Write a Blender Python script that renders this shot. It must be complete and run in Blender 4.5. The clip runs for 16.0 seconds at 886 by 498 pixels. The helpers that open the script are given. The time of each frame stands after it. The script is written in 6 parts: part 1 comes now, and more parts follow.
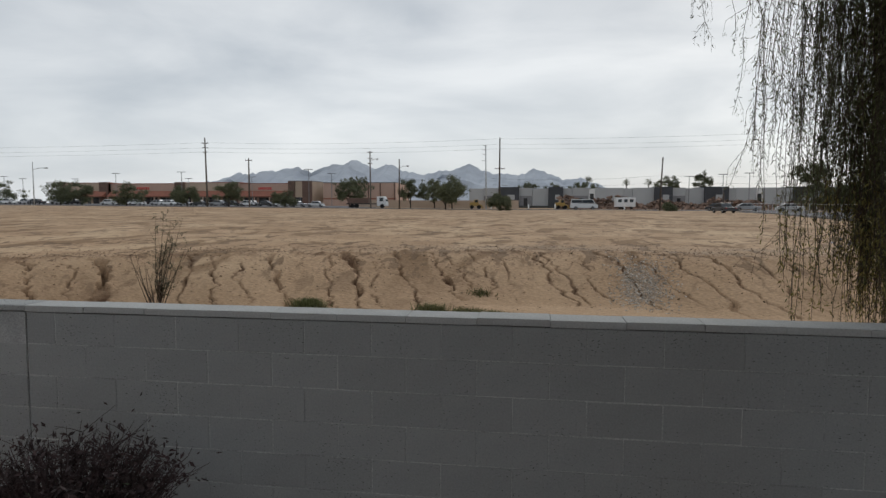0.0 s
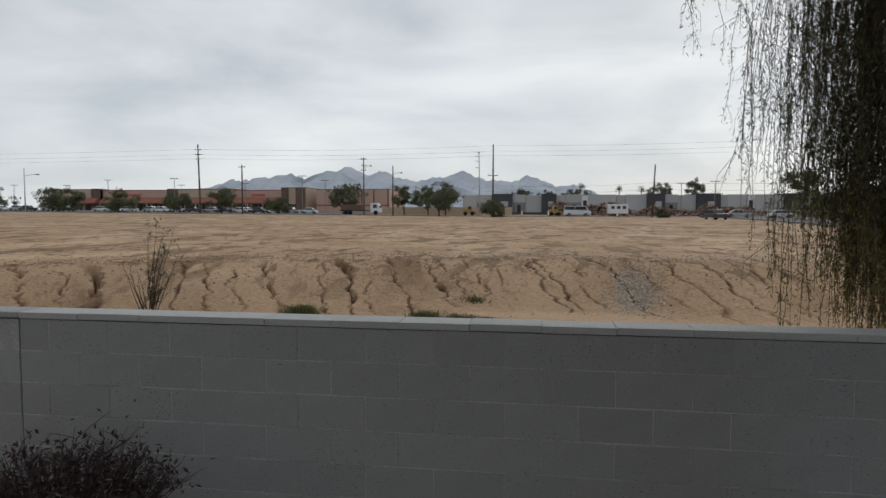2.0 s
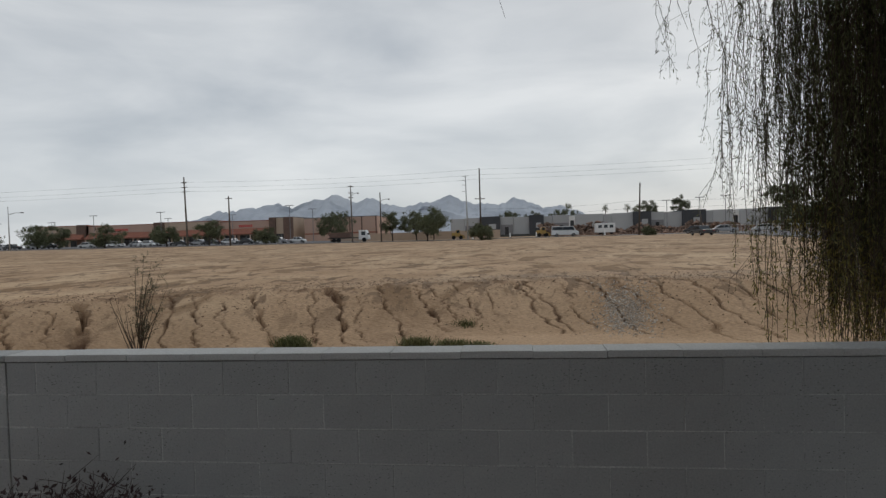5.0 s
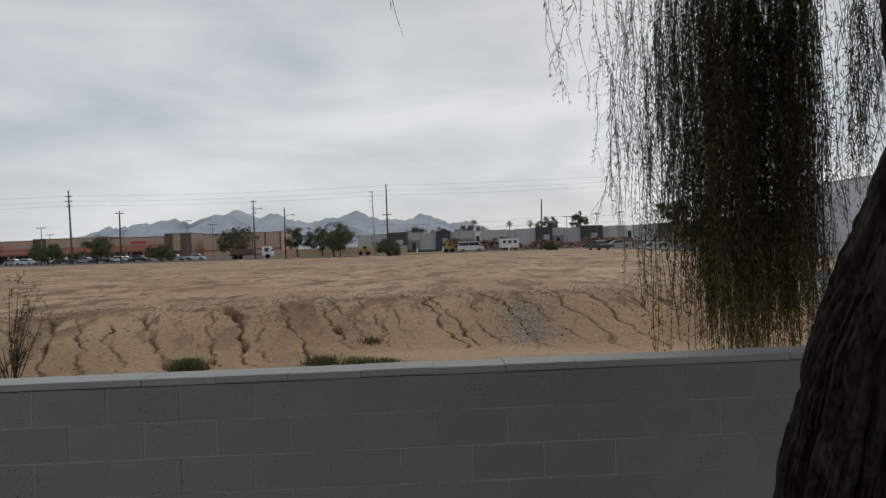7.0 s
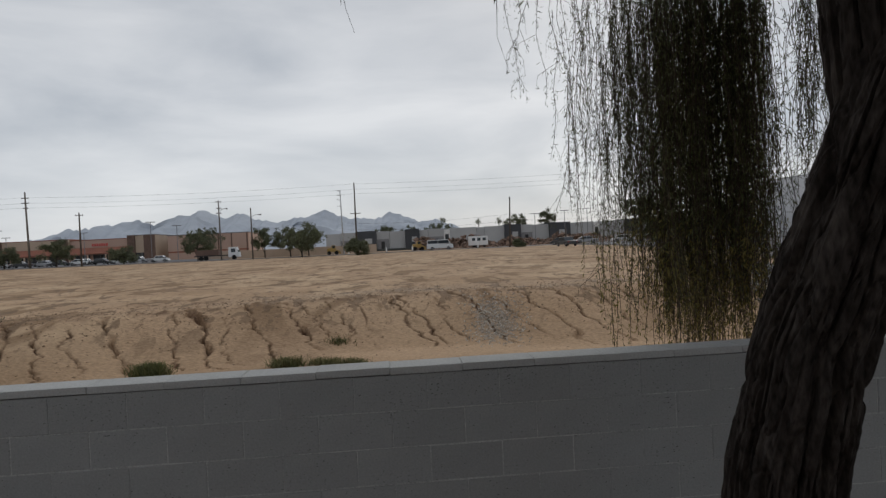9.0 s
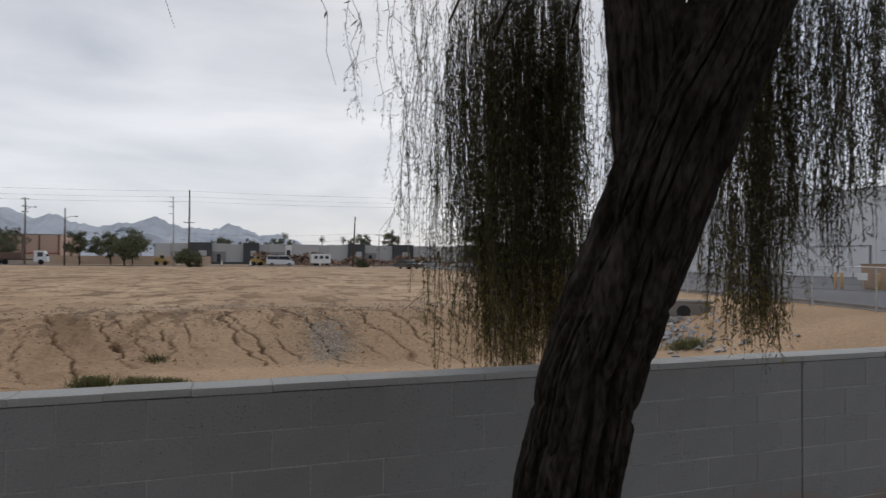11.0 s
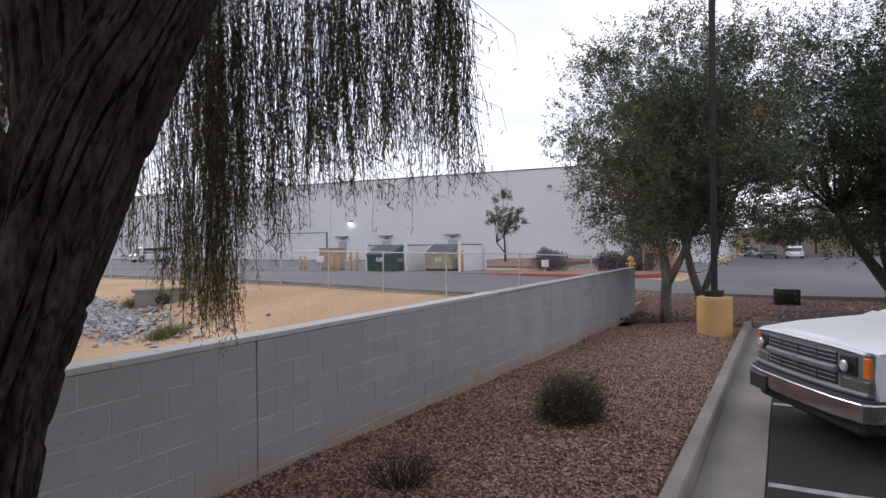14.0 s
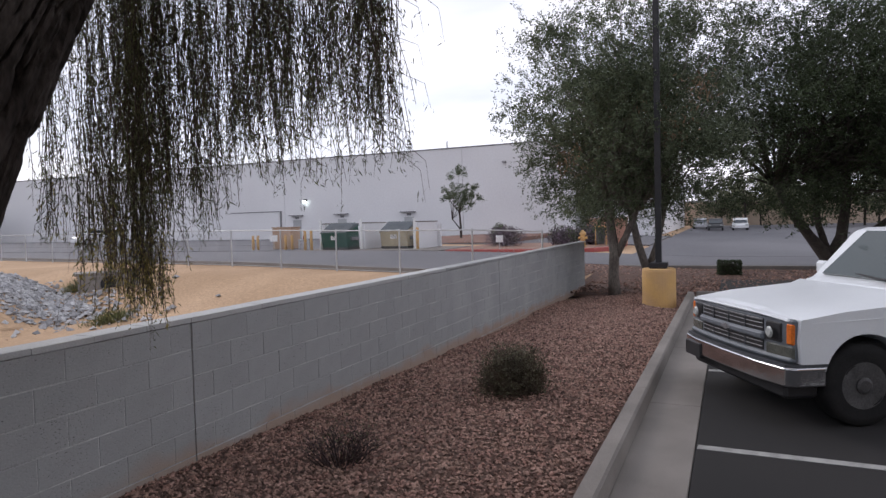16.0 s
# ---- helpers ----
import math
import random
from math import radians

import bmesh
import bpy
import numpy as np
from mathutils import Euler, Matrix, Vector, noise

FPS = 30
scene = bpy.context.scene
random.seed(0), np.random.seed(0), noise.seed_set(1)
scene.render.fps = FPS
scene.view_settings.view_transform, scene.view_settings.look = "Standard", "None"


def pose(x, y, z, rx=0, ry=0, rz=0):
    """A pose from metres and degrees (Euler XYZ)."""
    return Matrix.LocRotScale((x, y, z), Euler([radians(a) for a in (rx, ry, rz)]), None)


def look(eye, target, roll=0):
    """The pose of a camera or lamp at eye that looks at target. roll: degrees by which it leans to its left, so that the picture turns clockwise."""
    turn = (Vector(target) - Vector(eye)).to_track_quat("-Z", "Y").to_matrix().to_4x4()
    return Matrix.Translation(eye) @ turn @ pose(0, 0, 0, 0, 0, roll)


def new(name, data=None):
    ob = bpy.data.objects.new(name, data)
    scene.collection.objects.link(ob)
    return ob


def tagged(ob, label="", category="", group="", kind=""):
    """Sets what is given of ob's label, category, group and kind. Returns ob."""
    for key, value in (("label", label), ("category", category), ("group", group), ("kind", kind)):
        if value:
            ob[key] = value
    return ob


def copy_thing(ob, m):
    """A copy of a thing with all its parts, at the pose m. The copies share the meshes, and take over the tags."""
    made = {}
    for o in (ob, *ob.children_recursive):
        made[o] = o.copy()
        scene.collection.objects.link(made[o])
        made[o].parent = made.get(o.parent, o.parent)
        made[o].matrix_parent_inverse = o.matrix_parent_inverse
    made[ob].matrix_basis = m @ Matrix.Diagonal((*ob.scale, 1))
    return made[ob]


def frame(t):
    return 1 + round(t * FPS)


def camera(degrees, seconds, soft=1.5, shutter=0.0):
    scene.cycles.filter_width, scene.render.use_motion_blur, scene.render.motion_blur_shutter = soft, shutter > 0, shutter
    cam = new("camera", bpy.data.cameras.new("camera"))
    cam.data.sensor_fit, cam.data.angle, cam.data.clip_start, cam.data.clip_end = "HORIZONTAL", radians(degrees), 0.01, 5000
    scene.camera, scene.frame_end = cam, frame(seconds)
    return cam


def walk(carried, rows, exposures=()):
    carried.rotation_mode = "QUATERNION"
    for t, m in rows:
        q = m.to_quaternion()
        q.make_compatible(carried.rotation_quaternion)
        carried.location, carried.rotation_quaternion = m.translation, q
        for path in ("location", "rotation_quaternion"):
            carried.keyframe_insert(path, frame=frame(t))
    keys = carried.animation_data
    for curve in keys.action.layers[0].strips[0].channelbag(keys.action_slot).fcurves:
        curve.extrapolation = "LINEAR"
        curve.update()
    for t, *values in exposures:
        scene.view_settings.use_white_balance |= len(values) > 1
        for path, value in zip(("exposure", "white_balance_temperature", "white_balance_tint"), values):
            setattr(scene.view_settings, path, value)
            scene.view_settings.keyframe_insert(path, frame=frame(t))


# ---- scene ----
# World: the block wall's face lies on y = 0, x runs along it, z = 0 is the gravel beside it.
cam = camera(70.0, 16.0, soft=1.4, shutter=0.22)
PATH = [
    (0, (0.133, -3.499, 1.749), (-0.165, -1.526, 1.606), 0.1),
    (0.5, (0.131, -3.509, 1.753), (-0.241, -1.548, 1.627), -0.7),
    (1, (0.127, -3.52, 1.757), (-0.274, -1.566, 1.622), -1.1),
    (1.5, (0.134, -3.53, 1.755), (-0.188, -1.56, 1.635), 0.1),
    (2, (0.143, -3.534, 1.752), (-0.135, -1.558, 1.63), 0.1),
    (2.5, (0.165, -3.517, 1.751), (0.042, -1.524, 1.635), -0.1),
    (3, (0.176, -3.508, 1.753), (-0.02, -1.52, 1.655), -1.8),
    (5.5, (0.151, -3.568, 1.779), (-0.094, -1.583, 1.736), -1.8),
    (6, (0.163, -3.573, 1.779), (0.029, -1.579, 1.727), -1.4),
    (6.5, (0.179, -3.57, 1.78), (0.189, -1.57, 1.763), -0.9),
    (7, (0.195, -3.558, 1.784), (0.244, -1.559, 1.778), -2.1),
    (7.5, (0.208, -3.543, 1.784), (0.321, -1.547, 1.753), -2.7),
    (8, (0.225, -3.53, 1.783), (0.353, -1.534, 1.761), -3.0),
    (8.5, (0.247, -3.523, 1.782), (0.377, -1.527, 1.764), -3.1),
    (11, (0.407, -3.503, 1.774), (1.033, -1.604, 1.812), 0.3),
    (11.5, (0.418, -3.483, 1.778), (1.299, -1.688, 1.82), 0.4),
    (12, (0.42, -3.462, 1.777), (1.535, -1.801, 1.8), 0.4),
    (12.5, (0.44, -3.458, 1.776), (1.786, -1.979, 1.751), 0.2),
    (13, (0.492, -3.476, 1.781), (2.07, -2.248, 1.728), 0.2),
    (13.5, (0.559, -3.506, 1.784), (2.269, -2.469, 1.761), -0.4),
    (14, (0.603, -3.53, 1.785), (2.378, -2.609, 1.776), -0.6),
    (14.5, (0.624, -3.552, 1.785), (2.423, -2.68, 1.748), -1.4),
    (15, (0.635, -3.581, 1.785), (2.465, -2.776, 1.746), -2.0),
    (15.5, (0.645, -3.622, 1.783), (2.46, -2.783, 1.739), -2.2),
    (16, (0.667, -3.68, 1.78), (2.497, -2.878, 1.696), -1.5),
]
EXPOSURE = [(0.0, -0.02, 6500, 8), (3.0, -0.05, 6500, 8), (5.5, -0.2, 6500, 8), (8.5, -0.2, 6500, 9), (11.0, -0.04, 6450, 12), (11.5, 0.1, 6400, 12), (12.0, 0.42, 6400, 13), (12.5, 0.72, 6400, 14), (13.0, 0.9, 6400, 15), (14.0, 0.78, 6350, 16), (14.5, 0.74, 6350, 18), (16.0, 0.72, 6350, 18)]
walk(cam, [(t, look(eye, target, roll)) for t, eye, target, roll in PATH], EXPOSURE)

# ---- overcast daylight ----
world = bpy.data.worlds.new("world")
scene.world = world
world.use_nodes = True
wt = world.node_tree
wt.nodes.clear()


def wnode(kind, **inputs):
    n = wt.nodes.new(kind)
    for key, value in inputs.items():
        n.inputs[key.replace("_", " ")].default_value = value
    return n


SUN_ELEVATION, SUN_TURN = radians(32), radians(20)
sky = wt.nodes.new("ShaderNodeTexSky")
sky.sky_type, sky.sun_disc, sky.sun_elevation, sky.sun_rotation = "NISHITA", False, SUN_ELEVATION, SUN_TURN
clear = wnode("ShaderNodeBackground", Strength=0.10)
wt.links.new(sky.outputs[0], clear.inputs[0])
where = wt.nodes.new("ShaderNodeTexCoord")
flat = wt.nodes.new("ShaderNodeMapping")
flat.inputs["Scale"].default_value = (1.0, 1.0, 3.6)
wt.links.new(where.outputs["Generated"], flat.inputs[0])
soft = wnode("ShaderNodeTexNoise", Scale=2.3, Detail=6.0, Roughness=0.5, Distortion=0.35)
wt.links.new(flat.outputs[0], soft.inputs[0])
ramp = wt.nodes.new("ShaderNodeValToRGB")
ramp.color_ramp.elements[0].position, ramp.color_ramp.elements[0].color = 0.34, (0.50, 0.535, 0.585, 1)
ramp.color_ramp.elements[1].position, ramp.color_ramp.elements[1].color = 0.66, (0.80, 0.815, 0.84, 1)
wt.links.new(soft.outputs[0], ramp.inputs[0])
# the cloud is thinner and brighter low over the far side
lift = wt.nodes.new("ShaderNodeSeparateXYZ")
wt.links.new(where.outputs["Generated"], lift.inputs[0])
low = wnode("ShaderNodeMapRange")
low.inputs[1].default_value, low.inputs[2].default_value, low.inputs[3].default_value, low.inputs[4].default_value = 0.0, 0.55, 1.12, 0.86
wt.links.new(lift.outputs[2], low.inputs[0])
bright = wt.nodes.new("ShaderNodeVectorMath")
bright.operation = "SCALE"
wt.links.new(ramp.outputs[0], bright.inputs[0])
wt.links.new(low.outputs[0], bright.inputs["Scale"])
cloud = wnode("ShaderNodeBackground", Strength=1.02)
wt.links.new(bright.outputs[0], cloud.inputs[0])
both = wt.nodes.new("ShaderNodeMixShader")
both.inputs[0].default_value = 0.9
wt.links.new(clear.outputs[0], both.inputs[1])
wt.links.new(cloud.outputs[0], both.inputs[2])
wout = wt.nodes.new("ShaderNodeOutputWorld")
wt.links.new(both.outputs[0], wout.inputs[0])
sun = new("sun", bpy.data.lights.new("sun", "SUN"))
sun.data.energy, sun.data.angle, sun.data.color = 0.7, radians(25), (1.0, 0.96, 0.9)
sun.matrix_basis = pose(0, 0, 60, 90 - 32, 0, 180 - 20)

# ---- materials ----
def mat(name, c, c2=None, scale=3.0, rough=0.8, metal=0.0, bump=0.2, fine=60.0, vary=0.25, rnd=0.0, stretch=(1, 1, 1), spec=0.35):
    """A surface of two colours in patches, fine grain and relief, varied from object to object by rnd."""
    m = bpy.data.materials.new(name)
    m.use_nodes = True
    t = m.node_tree
    p = t.nodes["Principled BSDF"]
    p.inputs["Roughness"].default_value, p.inputs["Metallic"].default_value = rough, metal
    p.inputs["Specular IOR Level"].default_value = spec
    c2 = c2 or tuple(v * 0.75 for v in c)
    tc, mp = t.nodes.new("ShaderNodeTexCoord"), t.nodes.new("ShaderNodeMapping")
    mp.inputs["Scale"].default_value = stretch
    t.links.new(tc.outputs["Object"], mp.inputs[0])
    patch, grain = t.nodes.new("ShaderNodeTexNoise"), t.nodes.new("ShaderNodeTexNoise")
    patch.inputs["Scale"].default_value, patch.inputs["Detail"].default_value = scale, 5
    grain.inputs["Scale"].default_value, grain.inputs["Detail"].default_value = fine, 4
    t.links.new(mp.outputs[0], patch.inputs[0])
    t.links.new(mp.outputs[0], grain.inputs[0])
    ramp = t.nodes.new("ShaderNodeValToRGB")
    ramp.color_ramp.elements[0].position, ramp.color_ramp.elements[0].color = 0.36, (*c, 1)
    ramp.color_ramp.elements[1].position, ramp.color_ramp.elements[1].color = 0.66, (*c2, 1)
    t.links.new(patch.outputs[0], ramp.inputs[0])
    amount = t.nodes.new("ShaderNodeMapRange")
    amount.inputs[1].default_value, amount.inputs[2].default_value = 0.3, 0.7
    amount.inputs[3].default_value, amount.inputs[4].default_value = 1 - vary, 1 + vary
    t.links.new(grain.outputs[0], amount.inputs[0])
    value = amount.outputs[0]
    if rnd:
        info, spread, mul = t.nodes.new("ShaderNodeObjectInfo"), t.nodes.new("ShaderNodeMapRange"), t.nodes.new("ShaderNodeMath")
        spread.inputs[3].default_value, spread.inputs[4].default_value = 1 - rnd, 1 + rnd
        mul.operation = "MULTIPLY"
        t.links.new(info.outputs["Random"], spread.inputs[0])
        t.links.new(spread.outputs[0], mul.inputs[0])
        t.links.new(value, mul.inputs[1])
        value = mul.outputs[0]
    out = t.nodes.new("ShaderNodeVectorMath")
    out.operation = "SCALE"
    t.links.new(ramp.outputs[0], out.inputs[0])
    t.links.new(value, out.inputs["Scale"])
    t.links.new(out.outputs[0], p.inputs["Base Color"])
    if bump:
        b = t.nodes.new("ShaderNodeBump")
        b.inputs["Strength"].default_value, b.inputs["Distance"].default_value = bump, 0.6 / fine
        t.links.new(grain.outputs[0], b.inputs["Height"])
        t.links.new(b.outputs[0], p.inputs["Normal"])
    return m


def islands(m, lo, hi):
    """Varies a material's colour from piece to piece of one mesh."""
    t = m.node_tree
    p = t.nodes["Principled BSDF"]
    src = p.inputs["Base Color"].links[0].from_socket
    geo, spread, out = t.nodes.new("ShaderNodeNewGeometry"), t.nodes.new("ShaderNodeMapRange"), t.nodes.new("ShaderNodeVectorMath")
    spread.inputs[3].default_value, spread.inputs[4].default_value = lo, hi
    out.operation = "SCALE"
    t.links.new(geo.outputs["Random Per Island"], spread.inputs[0])
    t.links.new(src, out.inputs[0])
    t.links.new(spread.outputs[0], out.inputs["Scale"])
    t.links.new(out.outputs[0], p.inputs["Base Color"])
    return m


def leafy(name, c, c2, scale, lo=0.55, hi=1.5):
    m = islands(mat(name, c, c2, scale, rough=0.55, bump=0, fine=30, vary=0.1, spec=0.3), lo, hi)
    t = m.node_tree
    p, out = t.nodes["Principled BSDF"], t.nodes["Material Output"]
    thin, both_sides = t.nodes.new("ShaderNodeBsdfTranslucent"), t.nodes.new("ShaderNodeMixShader")
    both_sides.inputs[0].default_value = 0.28
    t.links.new(p.inputs["Base Color"].links[0].from_socket, thin.inputs[0])
    t.links.new(p.outputs[0], both_sides.inputs[1])
    t.links.new(thin.outputs[0], both_sides.inputs[2])
    t.links.new(both_sides.outputs[0], out.inputs[0])
    return m


def glass(name, tint=(0.03, 0.04, 0.05), rough=0.06):
    m = mat(name, tint, tint, 2, rough=rough, bump=0, vary=0.05, spec=0.6)
    return m


def block_paint():
    """Grey paint on concrete block: pores, worn streaks, tan splash stains of soil along the foot."""
    m = mat("block_paint", (0.305, 0.313, 0.312), (0.36, 0.367, 0.364), 1.7, rough=0.85, bump=0.0, fine=90, vary=0.08, rnd=0.035, spec=0.25)
    t = m.node_tree
    p = t.nodes["Principled BSDF"]
    src = p.inputs["Base Color"].links[0].from_socket
    geo = t.nodes.new("ShaderNodeNewGeometry")
    pores, rough = t.nodes.new("ShaderNodeTexNoise"), t.nodes.new("ShaderNodeTexNoise")
    pores.inputs["Scale"].default_value, pores.inputs["Detail"].default_value = 70, 3
    rough.inputs["Scale"].default_value, rough.inputs["Detail"].default_value = 2.2, 4
    wide = t.nodes.new("ShaderNodeMapping")
    wide.inputs["Scale"].default_value = (0.75, 1.0, 1.9)
    t.links.new(geo.outputs["Position"], wide.inputs[0])
    t.links.new(wide.outputs[0], pores.inputs[0])
    t.links.new(geo.outputs["Position"], rough.inputs[0])
    pit = t.nodes.new("ShaderNodeMapRange")
    pit.inputs[1].default_value, pit.inputs[2].default_value = 0.30, 0.42
    t.links.new(pores.outputs[0], pit.inputs[0])
    b = t.nodes.new("ShaderNodeBump")
    b.inputs["Strength"].default_value, b.inputs["Distance"].default_value = 0.7, 0.004
    t.links.new(pit.outputs[0], b.inputs["Height"])
    t.links.new(b.outputs[0], p.inputs["Normal"])
    sep, wob, edge = t.nodes.new("ShaderNodeSeparateXYZ"), t.nodes.new("ShaderNodeMath"), t.nodes.new("ShaderNodeMapRange")
    t.links.new(geo.outputs["Position"], sep.inputs[0])
    wob.operation = "MULTIPLY_ADD"
    wob.inputs[1].default_value = -0.38
    t.links.new(rough.outputs[0], wob.inputs[0])
    slope = t.nodes.new("ShaderNodeMath")
    slope.operation = "MULTIPLY_ADD"
    slope.inputs[1].default_value = 0.019
    t.links.new(sep.outputs[0], slope.inputs[0])
    t.links.new(sep.outputs[2], slope.inputs[2])
    t.links.new(slope.outputs[0], wob.inputs[2])
    edge.inputs[1].default_value, edge.inputs[2].default_value = 0.05, -0.08
    edge.inputs[3].default_value, edge.inputs[4].default_value = 0.0, 0.75
    t.links.new(wob.outputs[0], edge.inputs[0])
    mix = t.nodes.new("ShaderNodeMix")
    mix.data_type = "RGBA"
    along, reach = t.nodes.new("ShaderNodeMapRange"), t.nodes.new("ShaderNodeMath")
    along.inputs[1].default_value, along.inputs[2].default_value = 2.2, 4.5
    t.links.new(sep.outputs[0], along.inputs[0])
    reach.operation = "MULTIPLY"
    t.links.new(along.outputs[0], reach.inputs[0])
    t.links.new(edge.outputs[0], reach.inputs[1])
    t.links.new(reach.outputs[0], mix.inputs[0])
    # open pores, their inner shade painted as dark spots, thick on some blocks and few on others
    crowd, holes, pore_shade = t.nodes.new("ShaderNodeTexNoise"), t.nodes.new("ShaderNodeMath"), t.nodes.new("ShaderNodeMapRange")
    crowd.inputs["Scale"].default_value = 2.6
    t.links.new(geo.outputs["Position"], crowd.inputs[0])
    holes.operation = "MULTIPLY_ADD"
    holes.inputs[1].default_value = -0.22
    t.links.new(crowd.outputs[0], holes.inputs[0])
    t.links.new(pores.outputs[0], holes.inputs[2])
    pore_shade.inputs[1].default_value, pore_shade.inputs[2].default_value = 0.18, 0.225
    pore_shade.inputs[3].default_value, pore_shade.inputs[4].default_value = 0.22, 1.0
    t.links.new(holes.outputs[0], pore_shade.inputs[0])
    pitted = t.nodes.new("ShaderNodeVectorMath")
    pitted.operation = "SCALE"
    t.links.new(src, pitted.inputs[0])
    t.links.new(pore_shade.outputs[0], pitted.inputs["Scale"])
    t.links.new(pitted.outputs[0], mix.inputs[6])
    mix.inputs[7].default_value = (0.36, 0.25, 0.18, 1)
    t.links.new(mix.outputs[2], p.inputs["Base Color"])
    return m


def dirt_ground():
    """Dry tan soil; the sheet's own masks add a band of grey crushed stone and redder clayey earth, darkened to paint
    shade into the gullies.
    """
    m = mat("dry_soil", (0.48, 0.331, 0.210), (0.375, 0.252, 0.154), 0.35, rough=0.95, bump=0.7, fine=20, vary=0.2, spec=0.15, stretch=(0.55, 1.0, 1.0))
    t = m.node_tree
    p = t.nodes["Principled BSDF"]
    last = p.inputs["Base Color"].links[0].from_socket
    tc, mp = t.nodes.new("ShaderNodeTexCoord"), t.nodes.new("ShaderNodeMapping")
    mp.inputs["Scale"].default_value = (1.0, 0.5, 1)
    t.links.new(tc.outputs["Object"], mp.inputs[0])
    for key, scale, cut, colour in (("pale", 0.20, (0.48, 0.62), (0.55, 0.40, 0.26)), ("tracks", 0.5, (0.54, 0.59), (0.22, 0.14, 0.08)), ("ruts", 1.6, (0.57, 0.61), (0.17, 0.115, 0.075)), ("clods", 5.0, (0.60, 0.66), (0.20, 0.135, 0.09))):
        n, r, mix = t.nodes.new("ShaderNodeTexNoise"), t.nodes.new("ShaderNodeMapRange"), t.nodes.new("ShaderNodeMix")
        n.inputs["Scale"].default_value, n.inputs["Detail"].default_value, n.inputs["Distortion"].default_value = scale, 8, 0.8
        r.inputs[1].default_value, r.inputs[2].default_value, r.inputs[4].default_value = *cut, 0.75
        t.links.new(mp.outputs[0], n.inputs[0])
        t.links.new(n.outputs[0], r.inputs[0])
        mix.data_type = "RGBA"
        a = t.nodes.new("ShaderNodeAttribute")
        a.attribute_name = "flat"
        mul = t.nodes.new("ShaderNodeMath")
        mul.operation = "MULTIPLY"
        t.links.new(r.outputs[0], mul.inputs[0])
        t.links.new(a.outputs["Fac"], mul.inputs[1])
        t.links.new(mul.outputs[0], mix.inputs[0])
        t.links.new(last, mix.inputs[6])
        mix.inputs[7].default_value = (*colour, 1)
        last = mix.outputs[2]
    # the redder earth is darkened so that the gullies carry painted shade
    for key, colour, amount in (("stones", (0.36, 0.30, 0.24), 0.7), ("clay_shade", (0.095, 0.048, 0.03), 0.95)):
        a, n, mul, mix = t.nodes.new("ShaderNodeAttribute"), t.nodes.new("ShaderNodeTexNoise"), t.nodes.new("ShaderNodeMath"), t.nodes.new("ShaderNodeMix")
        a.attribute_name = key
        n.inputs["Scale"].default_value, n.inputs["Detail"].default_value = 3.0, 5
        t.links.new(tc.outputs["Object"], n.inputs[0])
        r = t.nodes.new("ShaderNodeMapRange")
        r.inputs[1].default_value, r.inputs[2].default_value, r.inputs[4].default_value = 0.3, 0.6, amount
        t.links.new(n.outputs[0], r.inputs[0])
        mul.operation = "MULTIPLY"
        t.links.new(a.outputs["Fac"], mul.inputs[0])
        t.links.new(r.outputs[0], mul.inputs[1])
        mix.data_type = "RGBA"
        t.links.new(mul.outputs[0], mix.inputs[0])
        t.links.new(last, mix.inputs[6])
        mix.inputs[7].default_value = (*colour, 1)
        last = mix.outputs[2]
    t.links.new(last, p.inputs["Base Color"])
    return m


